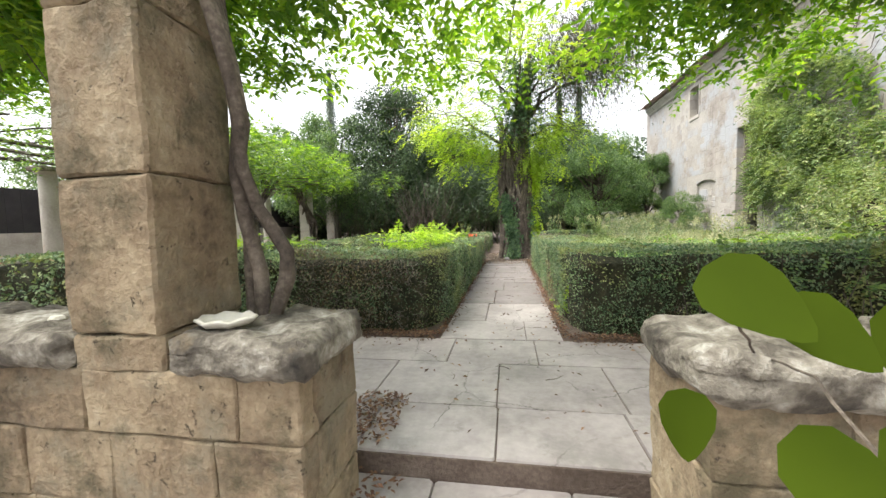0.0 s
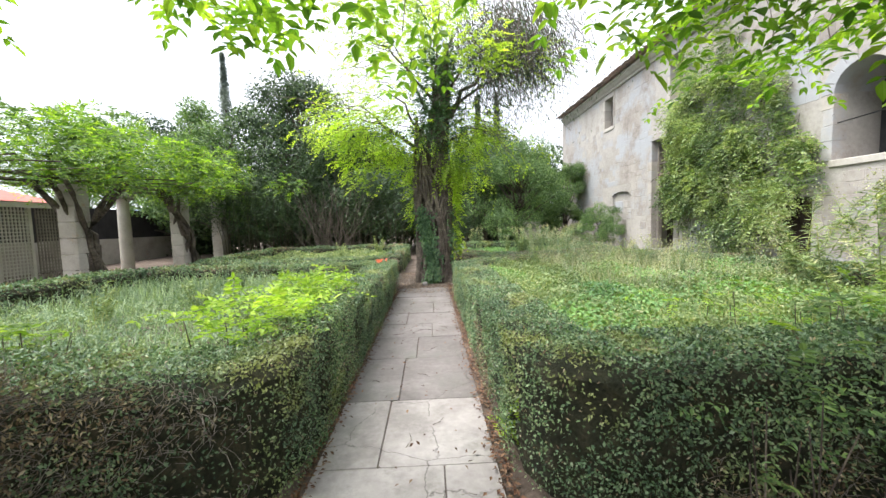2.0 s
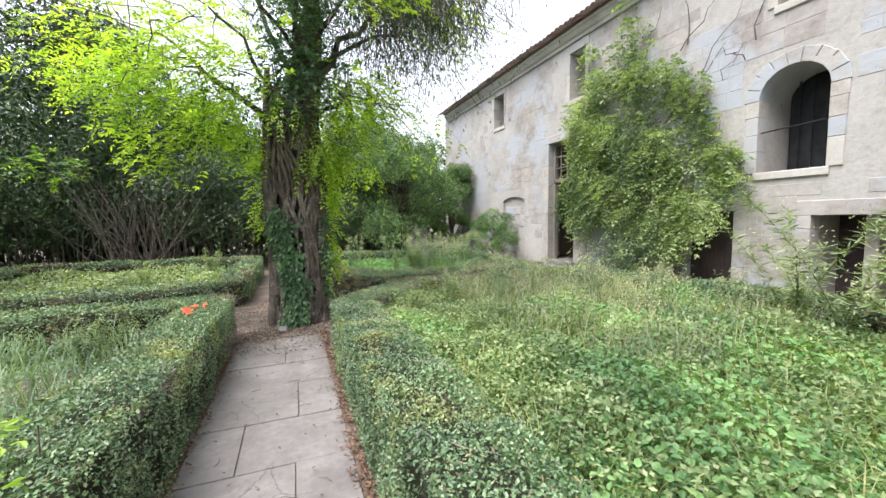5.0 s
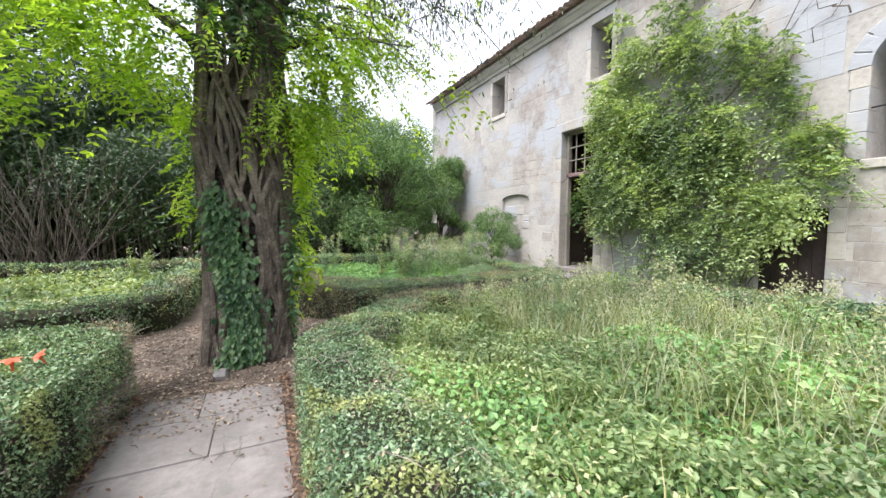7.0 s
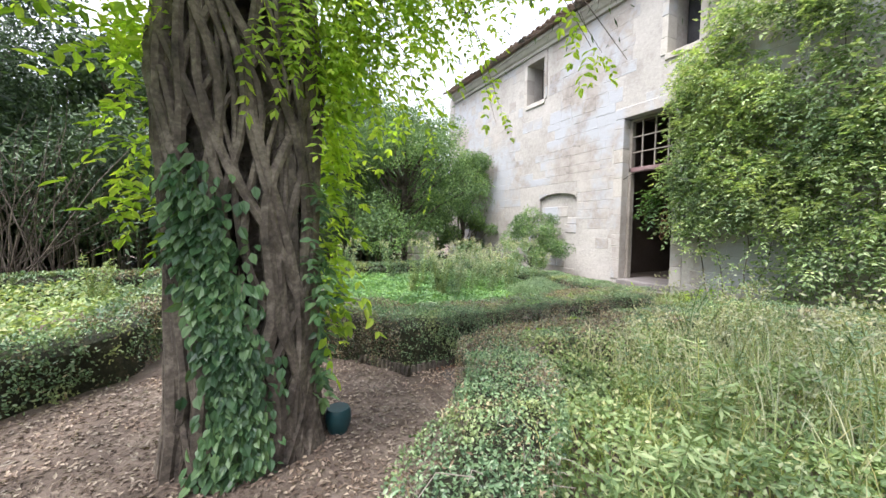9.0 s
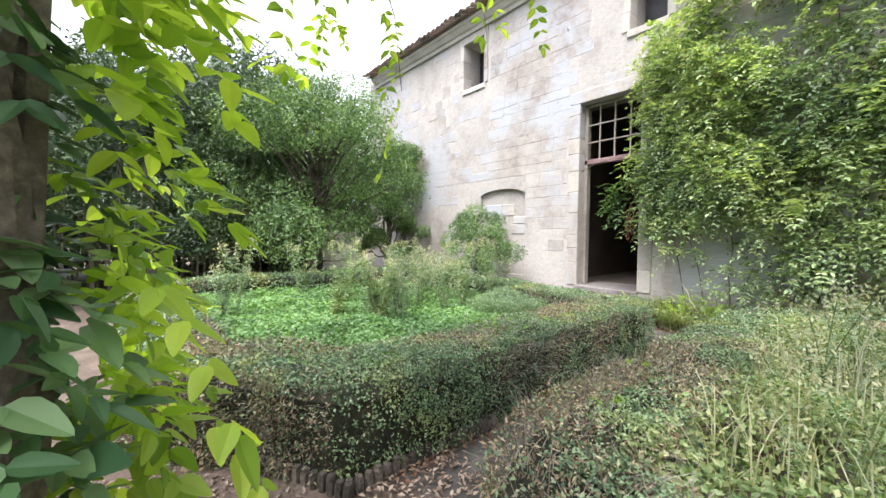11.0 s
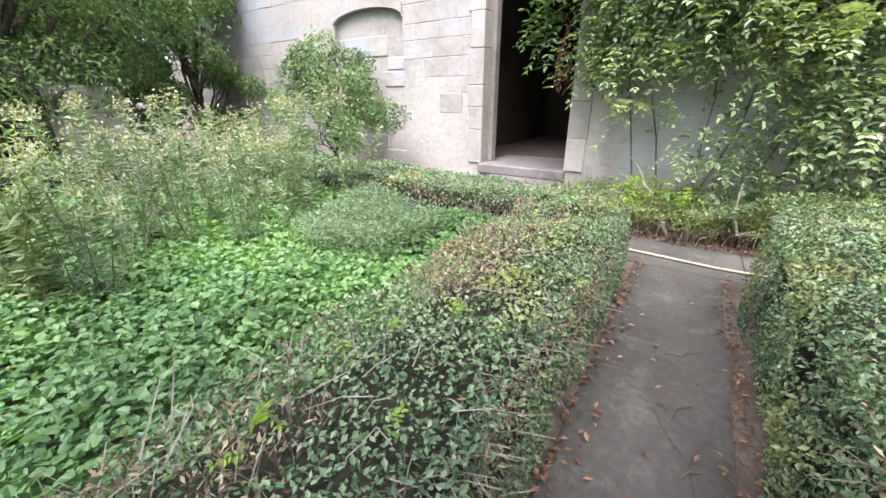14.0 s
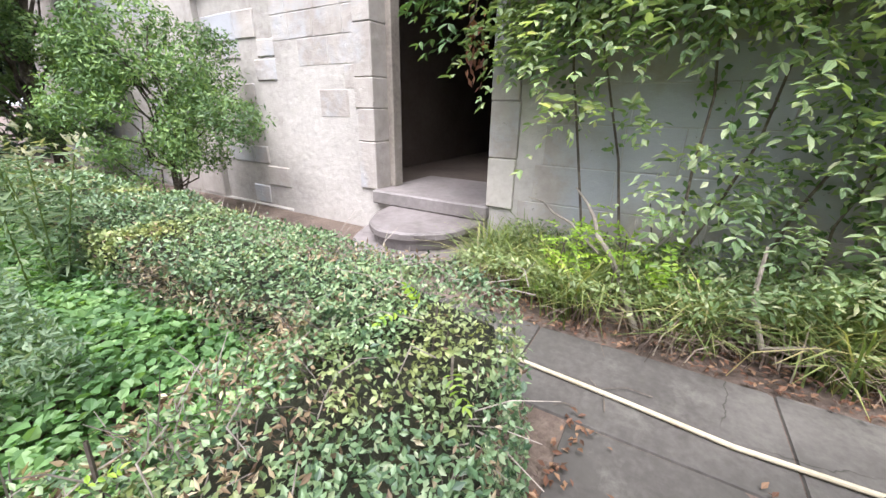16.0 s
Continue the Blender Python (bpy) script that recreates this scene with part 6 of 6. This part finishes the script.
# seed-headed dry grass haze in the bed
def grass(name, label, x0, x1, y0, y1, n, length, seed, base=None, material=L_grass, arch=0.6, wide=0.010, clumps=0):
    g = np.random.default_rng(seed)
    if clumps:
        cx, cy = g.uniform(x0, x1, clumps), g.uniform(y0, y1, clumps)
        j = g.integers(0, clumps, n)
        X, Y = cx[j] + g.normal(0, 0.07, n), cy[j] + g.normal(0, 0.07, n)
    else:
        X, Y = g.uniform(x0, x1, n), g.uniform(y0, y1, n)
    Z = np.full(n, -0.02) if base is None else base(X, Y)
    a = g.uniform(0, 6.283, n)
    L = length * g.uniform(0.5, 1.1, n)
    d_ = np.stack([np.cos(a), np.sin(a), np.zeros(n)], 1)
    s_ = np.stack([-np.sin(a), np.cos(a), np.zeros(n)], 1)
    b = np.stack([X, Y, Z], 1)
    up = np.array([[0, 0, 1.0]])
    bend = arch * g.uniform(0.5, 1.3, n)
    V = []
    for t, wv in ((0, 1), (0.35, 0.9), (0.7, 0.65), (1.0, 0.08)):
        c = b + d_ * (L * bend * t * t)[:, None] + up * (L * t * (1 - 0.55 * bend * t))[:, None]
        V += [c - s_ * wide * wv / 2, c + s_ * wide * wv / 2]
    V = np.stack(V, 1)
    F = np.arange(n)[:, None, None] * 8 + np.array([[0, 1, 3, 2], [2, 3, 5, 4], [4, 5, 7, 6]])[None]
    return tagged(part(name, mesh_arrays(name, V.reshape(-1, 3), F.reshape(-1, 4)), material), label, "grass", kind="stuff")


grass("long_grass", "clumps of long arching grass at the wall foot", 7.25, 7.95, 10.4, 14.5, 5200, 0.62, 4, arch=0.85, wide=0.012, clumps=42)
grass("dry_grass", "dry seeding grass above the weeds", 2.6, 5.9, 7.6, 12.2, 3200, 0.5, 6, base=lambda x, y: 0.45 + 0 * x, material=L_seed, arch=0.45, wide=0.006)
grass("long_grass", "green grass among the weeds", 1.3, 5.9, 5.0, 11.5, 9000, 0.45, 7, base=lambda x, y: 0.35 + 0 * x, arch=0.5, wide=0.008)
grass("long_grass", "grey-green grass among the weeds", -6.7, -1.2, 5.0, 11.6, 6000, 0.4, 8, base=lambda x, y: 0.3 + 0 * x, material=L_grey, arch=0.5, wide=0.010)
grass("straw", "tangled dry straw stems at the wall foot", 7.2, 7.95, 9.5, 14.6, 2600, 0.42, 14, material=L_litter_pale, arch=0.95, wide=0.009, clumps=60)
cover("ground_cover", "mixed low weeds along the wall foot", 7.2, 8.0, 8.0, 14.5, 14000, lambda x, y: 0.28 + 0.26 * np.clip((13.4 - y) / 0.8, 0, 1) + 0.12 * field(x, y, 4.0, 21), 0.045, L_weed, 41, 0.4, 0.8)


def sprouts(label, x0, x1, y0, y1, z, n, seed, length=0.3, leaflet=0.06, zj=0.07, material=L_lime, name="lime_shrub"):
    g = np.random.default_rng(seed)
    P = np.stack([g.uniform(x0, x1, n), g.uniform(y0, y1, n), z + g.normal(0, zj, n)], 1)
    D = np.stack([g.normal(0, 1, n), g.normal(0, 1, n), g.uniform(0.1, 0.9, n)], 1)
    t = thing(name, label, "shrub", "bright sprouting shrubs")
    part("leaves", pinnate("leaves", P, D, length, g, 6, leaflet, 0.42, 0.35), material, t)
    st = [((x, y, 0.05), (x + g.normal(0, 0.1), y + g.normal(0, 0.1), zz)) for x, y, zz in P[:: max(1, n // 14)]]
    each("stem", [([a, b], [0.006, 0.004]) for a, b in st], 4, M_vine, t)


LS = "bright lime-green sprouting shrub growing through the hedge"
sprouts(LS, -1.55, -0.88, 5.2, 6.9, 0.93, 140, 1)
sprouts(LS, -1.5, -0.85, 6.4, 7.9, 0.86, 70, 2)
sprouts(LS, -3.0, -2.2, 4.7, 5.3, 0.92, 24, 3, 0.24)
sprouts(LS, -4.4, -3.6, 5.0, 5.8, 0.92, 22, 9, 0.24)
sprouts(LS, 0.60, 0.80, 4.9, 5.4, 0.14, 30, 4, 0.16, 0.04)
sprouts(LS, 2.2, 4.8, 5.0, 6.2, 0.86, 40, 5, 0.24, 0.05)
sprouts(LS, 7.35, 7.85, 13.1, 13.9, 0.36, 60, 6, 0.24, 0.045, 0.1)
sprouts(LS, 2.6, 3.4, 12.4, 12.7, 0.66, 9, 7, 0.12, 0.028)
sprouts("dark compound-leaved shoots trailing over the hedge face", 1.6, 3.2, 4.25, 4.45, 0.6, 46, 12, 0.3, 0.045, 0.2, L_tree, "trailing_shoots")
tree("round_bush", "rounded fresh-green bush against the farmhouse wall", 7.2, 17.9, 2.25, 0.85, L_tree, 20000, 0.055, 201, 0.08, 0.03, 34, 0.34, group="bushes by the farmhouse")
# pale dead branches, hose
db = thing("dead_branch", "pale dead branch leaning at the wall foot", "branch")
part("branch", tube(curve_pts((7.35, 13.3, 0.0), (7.85, 13.85, 0.72), 0.06, 7, 5, 0.02), [0.02, 0.019, 0.018, 0.017, 0.015, 0.012, 0.009, 0.005], 7, 0.1, 1), M_twig, db)
part("branch", tube(curve_pts((7.6, 13.6, 0.35), (7.9, 14.2, 0.6), 0.04, 5, 6, 0.02), [0.012, 0.011, 0.01, 0.008, 0.006, 0.004], 6, 0.1, 2), M_twig, db)
db2 = thing("dead_branch", "pale dead branch leaning at the wall foot", "branch")
part("branch", tube([(7.3, 12.35, 0.08), (7.36, 12.55, 0.16), (7.3, 12.75, 0.12), (7.5, 12.8, 0.3), (7.65, 12.78, 0.55)], [0.014, 0.016, 0.017, 0.014, 0.008], 7, 0.1, 3), M_twig, db2)
hs = [(6.70, 13.56), (6.68, 13.30), (6.64, 12.9), (6.66, 12.5), (6.72, 12.0), (6.8, 11.2), (6.7, 10.0), (6.75, 8.5)]
hose = part("garden_hose", tubes("garden_hose", [([(6.9, 15.5, 0.014), (6.78, 14.6, 0.014), (6.73, 14.0, 0.014)] + [(x, y, 0.014) for x, y in hs], [0.011] * 11)], 8), M_hose)
tagged(hose, "pale yellow garden hose lying across the paving", "hose")
# pot half hidden behind the tree
pot = tagged(part("watering_pot", tube([(0.86, 12.72, -0.02), (0.86, 12.72, 0.07), (0.86, 12.72, 0.15), (0.86, 12.72, 0.18)], [0.07, 0.10, 0.10, 0.085], 14), M_pot, smooth=True), "small dark teal pot on the leaf litter", "pot")
st = tagged(part("loose_stone", rough_block(-0.12, 0.04, 12.06, 12.20, -0.03, 0.07, 3, 0.02, 4.0, 0.03), M_slab, smooth=True), "pale loose stone at the foot of the tree", "stone")


# short log edging along the hedge foot by the plaza
edging = thing("log_edging", "low edging of short weathered round logs", "edging")
r_ = random.Random(33)
for i in range(32):
    if i < 20:
        x, y = 2.95 - i * 0.062, 13.535
    else:
        a = math.radians(20 + (i - 20) * 1.9)
        x, y = PLAZA[0] + (PR + 0.04) * math.cos(a), PLAZA[1] + (PR + 0.04) * math.sin(a)
    part("log", tube([(x, y, -0.03), (x, y, 0.06 + r_.uniform(-0.015, 0.015)), (x, y, 0.09 + r_.uniform(-0.01, 0.01))], [0.030, 0.030, 0.022], 7, 0.05, i), M_bark, edging)


# fallen leaves
def litter(label, pts, size, material, seed, name="fallen_leaves"):
    g = np.random.default_rng(seed)
    tagged(part(name, leaves(name, pts, np.tile([[0, 0, 1.0]], (len(pts), 1)), size, g, 0.5, 0.28, None, 0.5), material), label, "leaves", kind="stuff")


def strip(x0, x1, y0, y1, n, g, z=0.012):
    return np.stack([g.uniform(x0, x1, n), g.uniform(y0, y1, n), z + g.random(n) * 0.02], 1)


g = np.random.default_rng(17)
edge = []
for x, s in ((-0.72, 1), (0.60, -1)):
    q = strip(0, 1, 4.4, 11.9, 1500, g)
    q[:, 0] = x + s * np.abs(g.normal(0, 0.055, 1500))
    edge.append(q)
for x0, x1 in ((-6.5, -0.7), (0.6, 6.0)):
    q = strip(x0, x1, 0, 1, 4200, g)
    q[:, 1] = 4.5 - np.abs(g.normal(0, 0.13, 4200))
    edge.append(q)
edge.append(strip(-0.95, -0.62, 2.5, 3.05, 420, g))
edge.append(strip(-0.74, -0.5, 1.7, 2.45, 160, g, -0.11))
for y, s in ((12.80, 1), (13.5, -1)):
    q = strip(2.0, 6.5, 0, 1, 420, g)
    q[:, 1] = y + s * np.abs(g.normal(0, 0.05, 420))
    edge.append(q)
q = strip(7.1, 7.4, 11.0, 14.2, 900, g)
edge.append(q)
litter("brown fallen leaves along the hedge feet", np.concatenate(edge), 0.036, L_litter, 18)
a, q = g.uniform(0, 6.283, 11000), np.sqrt(g.random(11000)) * 1.85
pl = np.stack([PLAZA[0] + q * np.cos(a), PLAZA[1] + q * np.sin(a), np.full(11000, -0.012) + g.random(11000) * 0.02], 1)
pl2 = strip(-7, -1.4, 12.3, 13.7, 3500, g, -0.012)
litter("pale dry leaf litter round the tree", np.concatenate([pl, pl2, strip(1.8, 2.5, 12.8, 13.5, 500, g)]), 0.042, L_litter_pale, 19)
litter("a few fallen leaves on the paving", np.concatenate([strip(-0.6, 0.5, 2.6, 11.5, 150, g), strip(-3, 3, 2.6, 4.3, 90, g), strip(2.2, 7.0, 12.9, 13.5, 60, g)]), 0.035, L_litter, 20)
tw = []
for i in range(46):
    x, y = (g.uniform(-0.5, 0.4), g.uniform(3, 11)) if i < 24 else (g.uniform(2.4, 7), g.uniform(12.9, 13.5))
    an = g.uniform(0, 3.14)
    l = g.uniform(0.06, 0.22)
    tw.append(([(x, y, 0.012), (x + l * 0.5 * math.cos(an), y + l * 0.5 * math.sin(an), 0.014), (x + l * math.cos(an + 0.3), y + l * math.sin(an + 0.3), 0.012)], [0.003, 0.0025, 0.0015]))
tagged(part("fallen_twigs", tubes("fallen_twigs", tw, 4), M_vine), "thin dry twigs lying on the paving", "twigs", kind="stuff")

# dry sticks and straw lying on the clipped hedge tops
g = np.random.default_rng(29)
tw = []
for i in range(150):
    if i < 90:
        x, y, z = g.uniform(2.0, 6.4), g.uniform(13.6, 14.1), 0.615
    elif i < 120:
        x, y, z = g.uniform(2.2, 6.0), g.uniform(12.3, 12.7), 0.66
    else:
        x, y, z = g.uniform(0.65, 1.1), g.uniform(6.0, 11.0), 0.79
    an, l = g.uniform(0, 6.283), g.uniform(0.06, 0.28)
    tw.append(([(x, y, z), (x + l * 0.5 * math.cos(an), y + l * 0.5 * math.sin(an), z + g.uniform(0.0, 0.05)), (x + l * math.cos(an + 0.4), y + l * math.sin(an + 0.4), z + g.uniform(-0.02, 0.06))], [0.0022, 0.002, 0.001]))
tagged(part("dry_sticks", tubes("dry_sticks", tw, 4), M_twig), "dry pale sticks lying on the clipped hedge tops", "twigs", kind="stuff")
sprouts(LS, 3.2, 6.0, 13.65, 14.05, 0.65, 18, 31, 0.10, 0.024, 0.02)

# trumpet flowers on the hedge corner
g = np.random.default_rng(71)
for x, y in ((-0.92, 10.62), (-1.0, 10.50), (-0.82, 10.72), (-0.95, 10.40)):
    fl = thing("trumpet_flower", "orange-red trumpet flower on the clipped hedge", "flower", "trumpet flowers on the hedge")
    up = Vector((g.normal(0, 0.5), g.normal(-0.4, 0.4), 0.8)).normalized()
    tip = Vector((x, y, 0.79)) + up * 0.05
    part("throat", tube([(x, y, 0.77), tuple(Vector((x, y, 0.77)).lerp(tip, 0.6)), tuple(tip)], [0.005, 0.009, 0.017], 8), L_flower, fl, smooth=True)
    for q in range(5):
        u_ = up.orthogonal().normalized()
        d_ = u_ * math.cos(q * 1.2566) + up.cross(u_) * math.sin(q * 1.2566)
        part("petal", leaves("petal", np.array([tuple(tip)]), np.array([tuple(up)]), 0.05, g, 0.8, 0.1, np.array([tuple(d_ * 2 + up * 0.3)]), 0.2, "round"), L_flower, fl)
pb = tagged(part("pebble", rough_block(-2.02, -1.95, 2.02, 2.07, 0.752, 0.785, 2, 0.01, 3.0, 0.012), M_bowl, smooth=True), "small white pebble lying on the cap stone", "stone")

# ---------- facade stones ----------
def stone_mesh(l, h, d, seed):
    r = random.Random(seed)
    i = 0.005
    v = [(0, 0, 0), (0, l, 0), (0, l, h), (0, 0, h)]
    f = [(-d + r.uniform(-0.003, 0.003), i * r.uniform(0.6, 2), i * r.uniform(0.6, 2)), (-d, l - i * r.uniform(0.6, 2), i), (-d, l - i, h - i * r.uniform(0.6, 2)), (-d, i, h - i * r.uniform(0.6, 2))]
    return np.array(v + f), np.array([[4, 7, 6, 5], [0, 4, 5, 1], [1, 5, 6, 2], [2, 6, 7, 3], [3, 7, 4, 0]])


r_ = random.Random(5)
keep_out = [(o[0] - 0.20, o[1] + 0.20, o[2] - 0.14, o[3] + 0.24) for o in OPEN[:7]] + [(NICHE[0], NICHE[1], -1, NICHE[3])]
keep_out[4] = (8.62, 10.16, 2.42, 4.62)
rest_v, rest_f, base, made = [], [], 0, 0
z = 0.02
while z < 6.85:
    h = r_.uniform(0.20, 0.34)
    if z + h > 6.95:
        h = 6.95 - z
    y = 5.5 + r_.uniform(0, 0.4)
    while y < Y1 - 0.02:
        l = r_.uniform(0.25, 0.62)
        if Y1 - y - l < 0.2:
            l = Y1 - y
        ya, yb = y, y + l
        y += l
        for o in keep_out:
            if z < o[3] - 0.03 and z + h > o[2] + 0.03 and ya < o[1] and yb > o[0]:
                if ya < o[0] - 0.12:
                    yb = min(yb, o[0])
                elif yb > o[1] + 0.12:
                    ya = max(ya, o[1])
                else:
                    yb = ya
        if yb - ya < 0.1:
            continue
        cy, cz = (ya + yb) / 2, z + h / 2
        bare = float(field(np.array([cy]), np.array([cz]), 0.9, 31)[0]) + 0.5 * float(field(np.array([cy]), np.array([cz]), 3.0, 32)[0])
        limit = 0.22 if cy > 12 else 0.05
        if cz < 0.8 and 15.9 < cy < 17.2:
            continue
        if bare > limit and r_.random() < 0.85:
            continue
        V_, F_ = stone_mesh(yb - ya - 0.005, h - 0.005, r_.uniform(0.0025, 0.006), r_.random())
        off = np.array([FX + 0.019, ya + 0.004, z + 0.004])
        if 13.0 < cy < 21.0 and cz < 3.6 and made < 300:
            s = part("stone", mesh_arrays("stone", V_, F_), M_facade, facade)
            s.location = off
            made += 1
        else:
            rest_v.append(V_ + off)
            rest_f.append(F_ + base)
            base += 8
    z += h
rest = part("masonry", mesh_arrays("masonry", np.concatenate(rest_v), np.concatenate(rest_f)), M_facade, facade)
rest["kind"] = "stuff"
